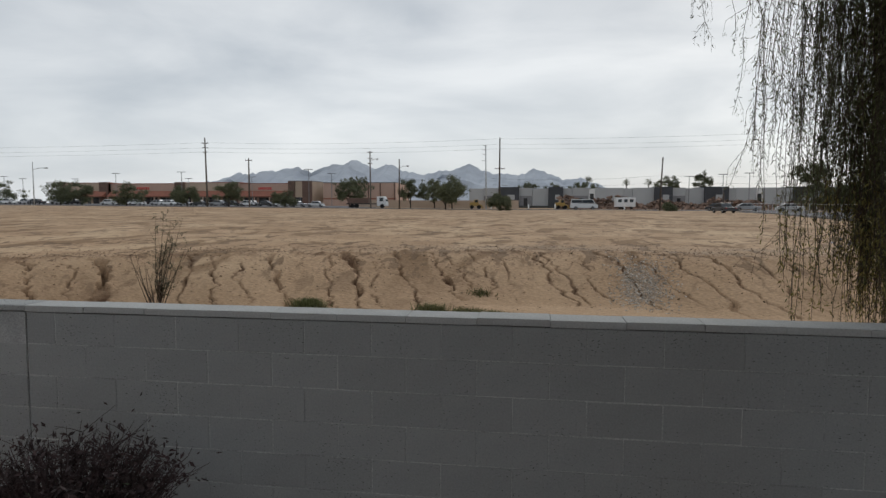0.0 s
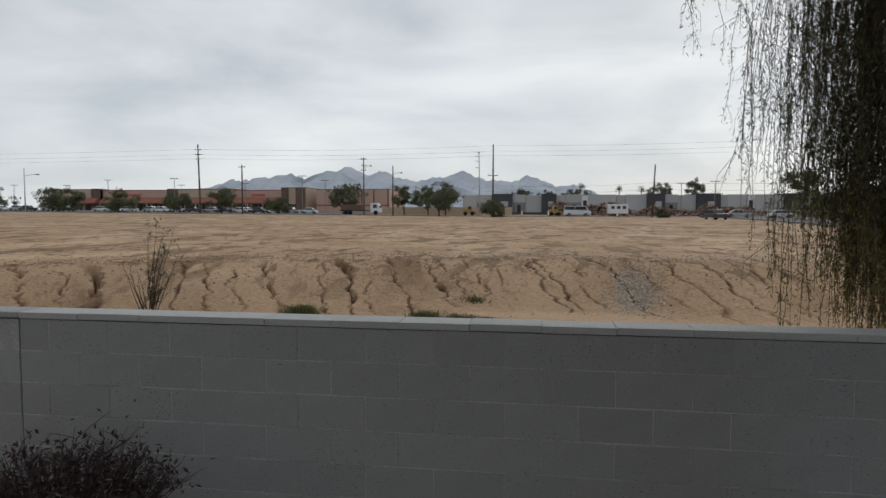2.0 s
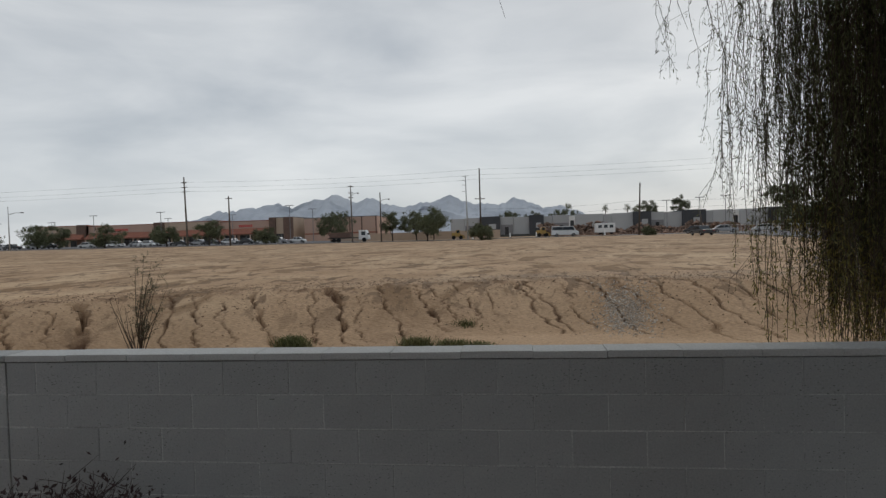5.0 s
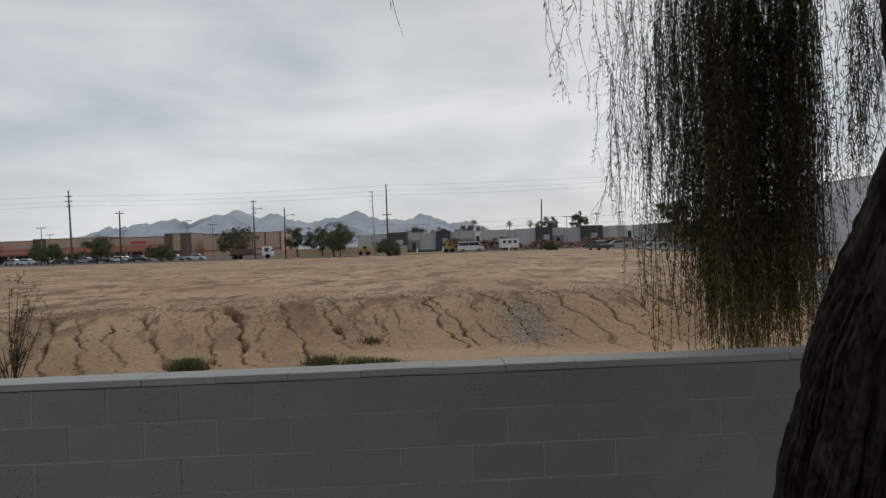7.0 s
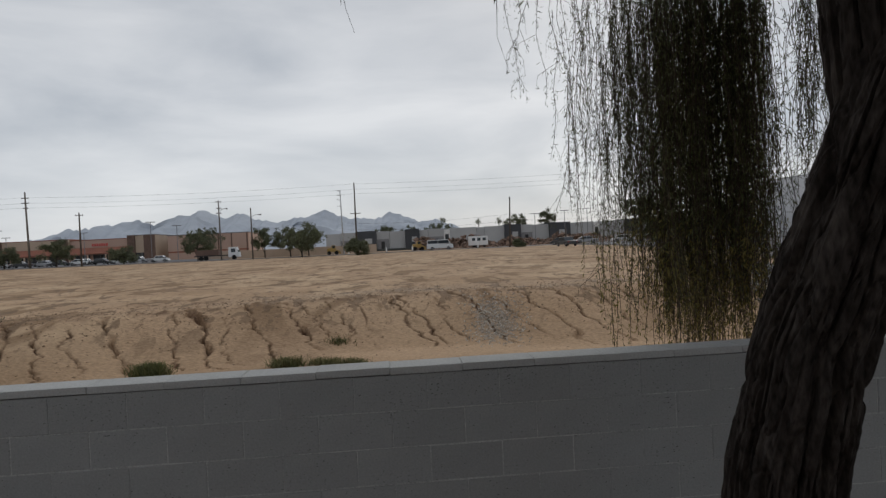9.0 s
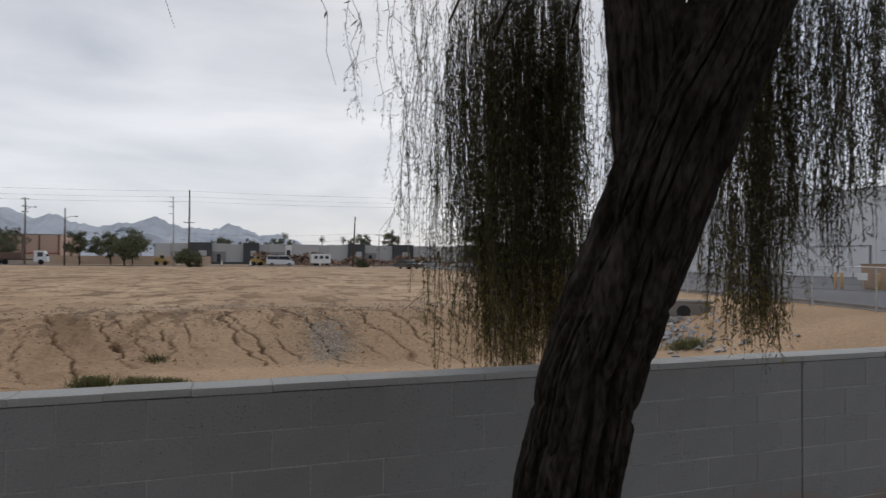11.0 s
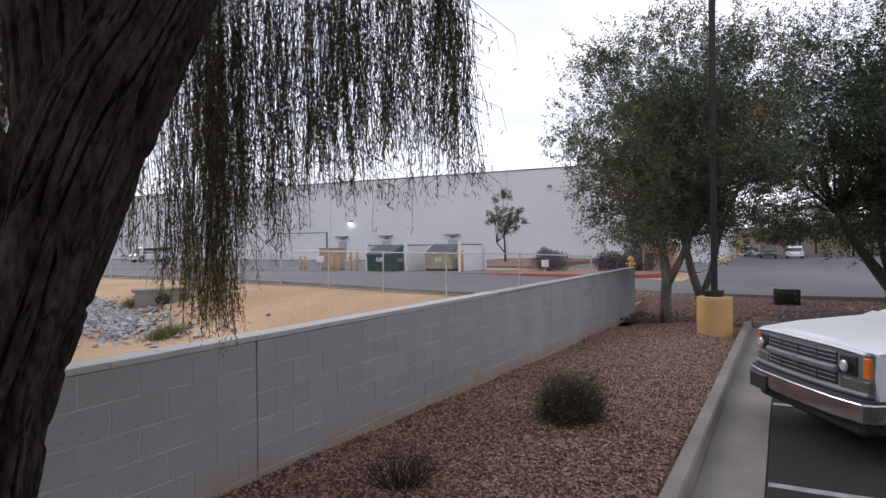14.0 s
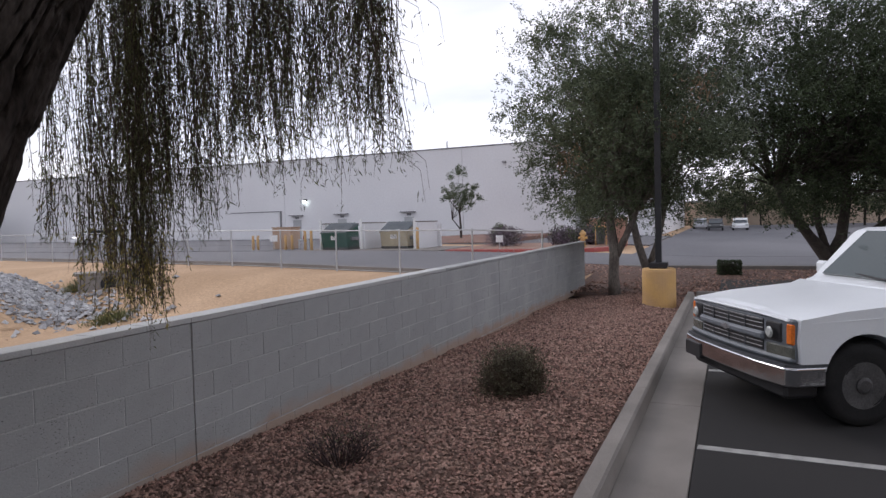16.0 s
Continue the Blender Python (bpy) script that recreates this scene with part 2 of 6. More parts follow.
M = {
    "block": block_paint(),
    "mortar": mat("mortar", (0.49, 0.495, 0.49), (0.28, 0.285, 0.285), 2.2, bump=0.4, fine=120),
    # caps coloured lighter than the blocks to imitate sky light on their tops
    "cap": mat("sky_lit_cap_paint", (0.45, 0.455, 0.45), (0.38, 0.385, 0.38), 1.5, rough=0.8, bump=0.35, fine=90, vary=0.12, rnd=0.03),
    "soil": dirt_ground(),
    "gravel_bed": mat("gravel_bed_soil", (0.13, 0.075, 0.055), (0.09, 0.055, 0.045), 5, rough=0.95, bump=0.8, fine=50, vary=0.35),
    "pebble": islands(mat("brown_landscape_gravel", (0.195, 0.112, 0.09), (0.25, 0.165, 0.13), 9, rough=0.9, bump=0.3, fine=120, vary=0.25), 0.3, 1.9),
    "white_stone": islands(mat("pale_riprap_stone", (0.40, 0.40, 0.40), (0.33, 0.33, 0.34), 2, rough=0.9, bump=0.3, fine=60, vary=0.2), 0.6, 1.3),
    "crushed": islands(mat("crushed_grey_stone", (0.47, 0.42, 0.36), (0.38, 0.335, 0.285), 2, rough=0.9, bump=0.3, fine=60, vary=0.2), 0.6, 1.35),
    "bank_mulch": mat("reddish_bank_mulch", (0.22, 0.125, 0.095), (0.17, 0.10, 0.08), 1.2, rough=0.95, bump=0.5, fine=14, vary=0.3),
    "asphalt": mat("asphalt", (0.021, 0.0195, 0.019), (0.015, 0.0145, 0.0145), 0.5, rough=0.9, bump=0.5, fine=140, vary=0.3),
    "old_asphalt": mat("worn_asphalt", (0.135, 0.135, 0.145), (0.105, 0.105, 0.115), 0.16, rough=0.88, bump=0.4, fine=50, vary=0.15, stretch=(0.5, 1, 1)),
    "concrete": mat("concrete", (0.235, 0.215, 0.195), (0.165, 0.15, 0.135), 1.1, rough=0.85, bump=0.3, fine=110, vary=0.14),
    "line": mat("worn_road_paint", (0.36, 0.36, 0.345), (0.22, 0.22, 0.21), 6, rough=0.8, bump=0.3, fine=90),
    "red_kerb": mat("faded_red_kerb_paint", (0.38, 0.08, 0.075), (0.30, 0.09, 0.085), 2, rough=0.75, bump=0.2),
    "bark": mat("furrowed_bark", (0.026, 0.0215, 0.019), (0.056, 0.048, 0.043), 14, rough=0.95, bump=1.0, fine=60, vary=0.5, stretch=(1, 1, 0.32), spec=0.08),
    "grey_bark": mat("pale_bark", (0.17, 0.15, 0.13), (0.10, 0.085, 0.075), 6, rough=0.95, bump=0.7, fine=30, vary=0.35, stretch=(1, 1, 0.4)),
    "dark_bark": mat("dark_bark", (0.06, 0.05, 0.042), (0.04, 0.034, 0.03), 6, rough=0.95, bump=0.7, fine=30, vary=0.35),
    "twig": mat("brown_twig", (0.085, 0.06, 0.045), (0.06, 0.045, 0.035), 8, rough=0.9, bump=0),
    "willow_leaf": leafy("willow_leaf", (0.075, 0.085, 0.04), (0.115, 0.12, 0.05), 1.2),
    "yellow_leaf": leafy("yellowing_willow_leaf", (0.23, 0.185, 0.055), (0.15, 0.14, 0.045), 1.2),
    "tree_leaf": leafy("dusty_green_leaf", (0.105, 0.128, 0.075), (0.07, 0.09, 0.05), 0.6),
    "dark_leaf": leafy("dark_green_leaf", (0.045, 0.063, 0.028), (0.031, 0.043, 0.02), 0.6),
    "dead_leaf": leafy("dry_brown_leaf", (0.22, 0.15, 0.09), (0.16, 0.11, 0.07), 2),
    "far_leaf": leafy("far_green_leaf", (0.125, 0.135, 0.075), (0.095, 0.105, 0.06), 0.3),
    "shrub_leaf": leafy("grey_green_shrub_leaf", (0.125, 0.115, 0.07), (0.085, 0.085, 0.055), 3),
    "purple_twig": leafy("purplish_brown_twig", (0.075, 0.05, 0.05), (0.05, 0.036, 0.036), 3),
    "grass_blade": leafy("grass_blade", (0.11, 0.125, 0.05), (0.16, 0.15, 0.07), 2),
    "purple_flower": leafy("mauve_flowering_leaf", (0.17, 0.125, 0.17), (0.09, 0.09, 0.08), 2),
    "red_flower": mat("red_petal", (0.40, 0.03, 0.05), (0.30, 0.02, 0.04), 9, bump=0),
    "truck_white": mat("white_car_paint", (0.70, 0.73, 0.75), (0.66, 0.69, 0.71), 1.5, rough=0.28, bump=0, vary=0.02, spec=0.5),
    "car_white": mat("car_white", (0.68, 0.69, 0.70), (0.66, 0.67, 0.68), 2, rough=0.3, bump=0, vary=0.02, spec=0.5),
    "car_silver": mat("car_silver", (0.38, 0.39, 0.41), (0.36, 0.37, 0.39), 2, rough=0.3, metal=0.5, bump=0, vary=0.02),
    "car_dark": mat("car_dark", (0.035, 0.037, 0.042), (0.03, 0.032, 0.036), 2, rough=0.3, bump=0, vary=0.02, spec=0.5),
    "car_red": mat("car_red", (0.25, 0.03, 0.03), (0.22, 0.025, 0.025), 2, rough=0.3, bump=0, vary=0.02, spec=0.5),
    "chrome": mat("worn_chrome", (0.66, 0.67, 0.69), (0.5, 0.5, 0.52), 5, rough=0.14, metal=1.0, bump=0.05, fine=20, vary=0.05),
    "grey_plastic": mat("grey_plastic", (0.062, 0.068, 0.075), (0.05, 0.055, 0.062), 6, rough=0.5, bump=0.05, vary=0.05),
    "grille_grey": mat("painted_grille_grey", (0.13, 0.145, 0.165), (0.10, 0.115, 0.13), 6, rough=0.4, bump=0.05, vary=0.06, spec=0.5),
    "black_plastic": mat("black_plastic", (0.018, 0.018, 0.02), (0.025, 0.025, 0.027), 6, rough=0.55, bump=0.1),
    "rubber": mat("tyre_rubber", (0.012, 0.012, 0.0125), (0.018, 0.018, 0.018), 9, rough=0.85, bump=0.3, fine=80),
    "steel": mat("dull_steel", (0.30, 0.30, 0.31), (0.22, 0.22, 0.23), 6, rough=0.45, metal=0.8, bump=0.1),
    # rims darker than the other steel
    "rim_steel": mat("dark_rim_steel", (0.10, 0.10, 0.10), (0.06, 0.06, 0.062), 6, rough=0.5, metal=0.4, bump=0.1),
    "galvanised": mat("galvanised_steel", (0.50, 0.51, 0.52), (0.40, 0.41, 0.42), 3, rough=0.5, metal=0.5, bump=0.05),
    "amber": mat("amber_lens", (0.65, 0.16, 0.02), (0.58, 0.13, 0.02), 8, rough=0.25, bump=0.1, spec=0.5),
    "lens": mat("clear_lamp_lens", (0.42, 0.44, 0.43), (0.30, 0.32, 0.31), 14, rough=0.15, bump=0.15, fine=70, spec=0.7),
    "dull_lens": mat("yellowed_lamp_lens", (0.10, 0.105, 0.09), (0.075, 0.08, 0.07), 14, rough=0.25, bump=0.15, fine=70, spec=0.6),
    "glass": glass("tinted_glass"),
    "windscreen": glass("windscreen", (0.035, 0.05, 0.05), 0.04),
    "black_paint": mat("black_pole_paint", (0.014, 0.014, 0.016), (0.02, 0.02, 0.022), 4, rough=0.5, bump=0.05),
    "yellow_paint": mat("worn_yellow_paint", (0.60, 0.37, 0.14), (0.52, 0.33, 0.16), 2.5, rough=0.75, bump=0.2, fine=60, vary=0.1),
    "dumpster_green": mat("dumpster_green", (0.02, 0.085, 0.06), (0.03, 0.07, 0.055), 3, rough=0.55, bump=0.1, vary=0.12),
    "dumpster_cream": mat("dumpster_cream", (0.47, 0.41, 0.29), (0.38, 0.33, 0.24), 2, rough=0.6, bump=0.1, vary=0.15),
    "lid": mat("grey_plastic_lid", (0.12, 0.14, 0.15), (0.09, 0.10, 0.11), 4, rough=0.5, bump=0.1),
    "tan_metal": mat("tan_cabinet_paint", (0.40, 0.28, 0.20), (0.36, 0.25, 0.18), 2, rough=0.6, bump=0.05),
    "warehouse": mat("pale_grey_stucco", (0.68, 0.68, 0.695), (0.63, 0.63, 0.645), 0.12, rough=0.9, bump=0.2, fine=6, vary=0.04),
    "trim": mat("grey_metal_trim", (0.22, 0.22, 0.23), (0.18, 0.18, 0.19), 2, rough=0.6, bump=0),
    "lamp_glow": mat("lamp_glass", (0.8, 0.85, 0.8), (0.8, 0.85, 0.8), 2, bump=0),
    "stucco_pink": mat("pinkish_stucco", (0.47, 0.33, 0.27), (0.42, 0.30, 0.245), 0.2, rough=0.9, bump=0.1, fine=5, vary=0.05),
    "stucco_tan": mat("tan_stucco", (0.46, 0.36, 0.28), (0.42, 0.33, 0.255), 0.2, rough=0.9, bump=0.1, fine=5, vary=0.05),
    "brown_stone": mat("brown_veneer", (0.155, 0.10, 0.08), (0.12, 0.08, 0.065), 0.6, rough=0.9, bump=0.2, fine=5),
    "terracotta": mat("terracotta_roof", (0.30, 0.125, 0.085), (0.25, 0.105, 0.075), 0.6, rough=0.85, bump=0.2, fine=6),
    "shade_glass": glass("shop_glass", (0.025, 0.025, 0.028), 0.15),
    "grey_panel": mat("light_grey_panel", (0.40, 0.41, 0.42), (0.37, 0.38, 0.39), 0.3, rough=0.85, bump=0.1, fine=5, vary=0.05, rnd=0.06),
    "dark_panel": mat("charcoal_panel", (0.062, 0.066, 0.075), (0.052, 0.056, 0.063), 0.4, rough=0.8, bump=0.1, fine=5, vary=0.08, rnd=0.08),
    "rubble": islands(mat("broken_brick_rubble", (0.20, 0.125, 0.09), (0.14, 0.10, 0.08), 1.5, rough=0.95, bump=0.2, fine=6, vary=0.3), 0.4, 1.7),
    "machine_yellow": mat("machine_yellow", (0.36, 0.24, 0.07), (0.28, 0.19, 0.07), 1, rough=0.6, bump=0),
    "wood_pole": mat("weathered_wood_pole", (0.075, 0.06, 0.05), (0.11, 0.09, 0.075), 2, rough=0.9, bump=0.3, fine=20, stretch=(1, 1, 0.2)),
    "sign_red": mat("red_sign", (0.55, 0.05, 0.05), (0.5, 0.04, 0.04), 3, bump=0, rough=0.5),
    "sign_white": mat("white_sign", (0.75, 0.75, 0.74), (0.7, 0.7, 0.69), 3, bump=0, rough=0.5),
    # distance haze is painted into the ridge's pale blue-grey base colour
    "mountain": mat("haze_tinted_slopes", (0.47, 0.505, 0.555), (0.43, 0.465, 0.52), 0.004, rough=1.0, bump=0.0, fine=0.03, vary=0.06, spec=0.0),
    "wire": mat("black_wire", (0.05, 0.05, 0.055), (0.05, 0.05, 0.055), 1, bump=0),
    "brick_red": mat("pinkish_block", (0.42, 0.24, 0.18), (0.36, 0.21, 0.16), 2, rough=0.85, bump=0.2),
    "olive": mat("dark_bin_metal", (0.06, 0.065, 0.06), (0.05, 0.05, 0.05), 4, rough=0.6, bump=0.1),
}
lampnode = M["lamp_glow"].node_tree.nodes["Principled BSDF"]
lampnode.inputs["Emission Color"].default_value, lampnode.inputs["Emission Strength"].default_value = (0.85, 1.0, 0.92, 1), 6.0
for key in ("rubber",):
    M[key].node_tree.nodes["Principled BSDF"].inputs["Specular IOR Level"].default_value = 0.2

# ---- shapes ----
class Geo:
    """Gathers boxes, tubes and cards of one mesh."""

    def __init__(self):
        self.v, self.f, self.n = [], [], 0

    def add(self, verts, faces):
        verts = np.asarray(verts, float)
        self.v.append(verts)
        self.f += [tuple(i + self.n for i in face) for face in faces]
        self.n += len(verts)
        return self

    def box(self, x0, x1, y0, y1, z0, z1, ch=0.0, m=None):
        if ch <= 0:
            v = [(x, y, z) for z in (z0, z1) for y in (y0, y1) for x in (x0, x1)]
            f = [(0, 2, 3, 1), (4, 5, 7, 6), (0, 1, 5, 4), (1, 3, 7, 5), (3, 2, 6, 7), (2, 0, 4, 6)]
        else:
            c = min(ch, (x1 - x0) * 0.45, (y1 - y0) * 0.45, (z1 - z0) * 0.45)
            v, at = [], {}
            lims = ((x0, x1), (y0, y1), (z0, z1))
            for s in [(a, b, d) for d in (0, 1) for b in (0, 1) for a in (0, 1)]:
                for ax in range(3):
                    co = [lims[k][s[k]] + (c if s[k] == 0 else -c) for k in range(3)]
                    co[ax] = lims[ax][s[ax]]
                    at[s, ax] = len(v)
                    v.append(co)
            f = []
            for ax in range(3):
                o = [k for k in range(3) if k != ax]
                for side in (0, 1):
                    ring = []
                    for p, q in ((0, 0), (1, 0), (1, 1), (0, 1)):
                        s = [0, 0, 0]
                        s[ax], s[o[0]], s[o[1]] = side, p, q
                        ring.append(at[tuple(s), ax])
                    flip = (side == 0) ^ (ax == 1)
                    f.append(tuple(ring[::-1] if flip else ring))
                for p in (0, 1):
                    for q in (0, 1):
                        s0, s1 = [0, 0, 0], [0, 0, 0]
                        s0[o[0]], s0[o[1]], s1[o[0]], s1[o[1]] = p, q, p, q
                        s1[ax] = 1
                        f.append((at[tuple(s0), o[0]], at[tuple(s1), o[0]], at[tuple(s1), o[1]], at[tuple(s0), o[1]]))
            for s in [(a, b, d) for d in (0, 1) for b in (0, 1) for a in (0, 1)]:
                f.append((at[s, 0], at[s, 1], at[s, 2]))
        v = np.asarray(v, float)
        if m is not None:
            v = np.array([tuple(m @ Vector(p)) for p in v])
        return self.add(v, f)

    def tube(self, pts, radii, n=8, caps=True):
        pts = [Vector(p) for p in pts]
        if not hasattr(radii, "__len__"):
            radii = [radii] * len(pts)
        verts, faces, side = [], [], None
        for i, p in enumerate(pts):
            d = (pts[min(i + 1, len(pts) - 1)] - pts[max(i - 1, 0)]).normalized()
            if side is None:
                side = d.orthogonal().normalized()
            side = (side - d * side.dot(d)).normalized()
            up = d.cross(side)
            for k in range(n):
                a = 2 * math.pi * k / n
                verts.append(tuple(p + (side * math.cos(a) + up * math.sin(a)) * radii[i]))
        for i in range(len(pts) - 1):
            for k in range(n):
                j = (k + 1) % n
                faces.append((i * n + k, i * n + j, (i + 1) * n + j, (i + 1) * n + k))
        if caps:
            faces.append(tuple(range(n))[::-1])
            faces.append(tuple((len(pts) - 1) * n + k for k in range(n)))
        return self.add(verts, faces)

    def prism(self, outline, lo, hi, axis="x"):
        """An outline of (a, b) pairs drawn out along an axis: x takes (y, z), y takes (x, z), z takes (x, y)."""
        n = len(outline)
        place = {"x": lambda h, a, b: (h, a, b), "y": lambda h, a, b: (a, h, b), "z": lambda h, a, b: (a, b, h)}[axis]
        v = [place(lo, a, b) for a, b in outline] + [place(hi, a, b) for a, b in outline]
        f = [tuple(range(n)), tuple(range(2 * n - 1, n - 1, -1))]
        f += [(i, n + i, n + (i + 1) % n, (i + 1) % n) for i in range(n)]
        return self.add(v, f)

    def quads(self, corners):
        """corners: an array of shape (count, 4, 3)."""
        c = np.asarray(corners, float)
        self.add(c.reshape(-1, 3), [(4 * i, 4 * i + 1, 4 * i + 2, 4 * i + 3) for i in range(len(c))])
        return self

    def mesh(self, name, material, smooth=False):
        me = bpy.data.meshes.new(name)
        me.from_pydata(np.concatenate(self.v).tolist() if self.v else [], [], self.f)
        me.materials.append(material)
        if smooth:
            me.shade_smooth()
        return me


def recalc(me):
    bm = bmesh.new()
    bm.from_mesh(me)
    bmesh.ops.recalc_face_normals(bm, faces=bm.faces)
    bm.to_mesh(me)
    bm.free()


def part(name, geo, material, parent, label="", smooth=False, bevel=0.0, fix=False):
    me = geo.mesh(name, material, smooth)
    if fix:
        recalc(me)
    ob = new(name, me)
    ob.parent = parent
    if bevel:
        b = ob.modifiers.new("bevel", "BEVEL")
        b.width, b.segments, b.limit_method, b.angle_limit = bevel, 4, "ANGLE", radians(25)
        me.shade_smooth()
        ob.modifiers.new("normals", "WEIGHTED_NORMAL").weight = 100
    if label:
        ob["label"] = label
    return ob


def thing(name, m, label, category, group="", kind=""):
    ob = new(name)
    ob.empty_display_size = 0.2
    ob.matrix_basis = m
    return tagged(ob, label, category, group, kind)


def lattice(shape_x, shape_y, seed):
    """Smooth value noise at arrays of places."""
    def at(i, j):
        h = (i * 374761393 + j * 668265263 + seed * 974634777) & 0x7FFFFFFF
        h = ((h ^ (h >> 13)) * 1274126177) & 0x7FFFFFFF
        return ((h ^ (h >> 16)) & 0xFFFF) / 65535.0
    i, j = np.floor(shape_x).astype(np.int64), np.floor(shape_y).astype(np.int64)
    u, w = shape_x - i, shape_y - j
    u, w = u * u * (3 - 2 * u), w * w * (3 - 2 * w)
    return (at(i, j) * (1 - u) + at(i + 1, j) * u) * (1 - w) + (at(i, j + 1) * (1 - u) + at(i + 1, j + 1) * u) * w - 0.5


def smooth(a):
    a = np.clip(a, 0, 1)
    return a * a * (3 - 2 * a)


def leaves(geo, centres, size, rng, droop=0.0, slim=0.35):
    """One small pointed card for each centre, turned at random; droop pulls them to hang."""
    n = len(centres)
    d = rng.normal(size=(n, 3))
    d[:, 2] -= droop
    d /= np.linalg.norm(d, axis=1)[:, None]
    s = np.cross(d, rng.normal(size=(n, 3)))
    s /= np.linalg.norm(s, axis=1)[:, None]
    ln = (size * rng.uniform(0.6, 1.4, n))[:, None]
    c = np.asarray(centres)
    mid = c + d * ln * 0.45
    geo.quads(np.stack([c, mid + s * ln * slim * 0.5, c + d * ln, mid - s * ln * slim * 0.5], axis=1))


def stones(count, place, size, rng, flat=0.7):
    """Angular stones (octahedra out of true) as arrays of corners and faces."""
    base = np.array([(1, 0, 0), (-1, 0, 0), (0, 1, 0), (0, -1, 0), (0, 0, 1), (0, 0, -1)], float)
    tri = np.array([(0, 2, 4), (2, 1, 4), (1, 3, 4), (3, 0, 4), (2, 0, 5), (1, 2, 5), (3, 1, 5), (0, 3, 5)])
    v = base[None] * rng.uniform(0.55, 1.3, (count, 6, 1)) + rng.normal(0, 0.16, (count, 6, 3))
    a = rng.uniform(0, 2 * np.pi, count)
    ca, sa = np.cos(a)[:, None], np.sin(a)[:, None]
    x, y, z = v[..., 0], v[..., 1], v[..., 2] * flat
    tilt = rng.normal(0, 0.35, count)[:, None]
    z = z + x * tilt * 0.6
    v = np.stack([x * ca - y * sa, x * sa + y * ca, z], axis=2) * np.asarray(size).reshape(-1, 1, 1)
    v = v + np.asarray(place)[:, None, :]
    f = tri[None] + (np.arange(count) * 6)[:, None, None]
    return v.reshape(-1, 3), f.reshape(-1, 3)


def raw(name, v, f, material, parent=None, smooth_shade=False):
    me = bpy.data.meshes.new(name)
    me.from_pydata(v.tolist(), [], f.tolist())
    me.materials.append(material)
    if smooth_shade:
        me.shade_smooth()
    ob = new(name, me)
    ob.parent = parent
    return ob

# ---- ground ----
CREST_X = [-60, -30, -20, -13.5, -11.4, -7.4, -2.7, 0.7, 3.4, 5.0, 8.0, 12.0, 15.0, 17.0, 18.5]
CREST_Y = [-6, 3.5, 7.0, 10.8, 12.3, 13.65, 15.3, 16.2, 15.6, 15.0, 15.2, 16.5, 19.5, 26.0, 44.0]
# gullies: place along the crest, width, depth, how far down they start and end (0 crest, 1 foot)
GULLIES = [(-15.2, .10, .14, .15, .8), (-14.2, .08, .10, .1, .7), (-12.9, .26, .3, 0, .95), (-12.2, .08, .1, .2, .9), (-11.5, .34, .32, .1, .9), (-10.4, .09, .1, .2, .7),
           (-9.6, .12, .18, .0, .95), (-8.8, .10, .14, .1, .95), (-8.2, .07, .08, .2, .8), (-7.4, .24, .26, 0, .85), (-6.1, .12, .20, 0, .9), (-5.45, .38, .36, 0, 1.0),
           (-5.0, .07, .1, .3, .95), (-4.3, .10, .15, 0, .95), (-3.05, .25, .24, 0, .75), (-2.75, .08, .12, .0, .6), (-2.0, .08, .12, 0, .8), (-1.3, .07, .08, .1, .6),
           (-0.3, .11, .13, 0, .95), (0.15, .10, .13, 0, .9), (0.9, .07, .09, .1, .8), (1.9, .14, .17, .05, .95), (2.9, .07, .07, .1, .7), (3.7, .26, .24, 0, .95),
           (4.7, .15, .20, 0, .9), (5.6, .09, .12, .1, .8), (6.6, .1, .12, 0, .8), (8.2, .12, .14, 0, .9), (10.0, .1, .12, 0, .9)]


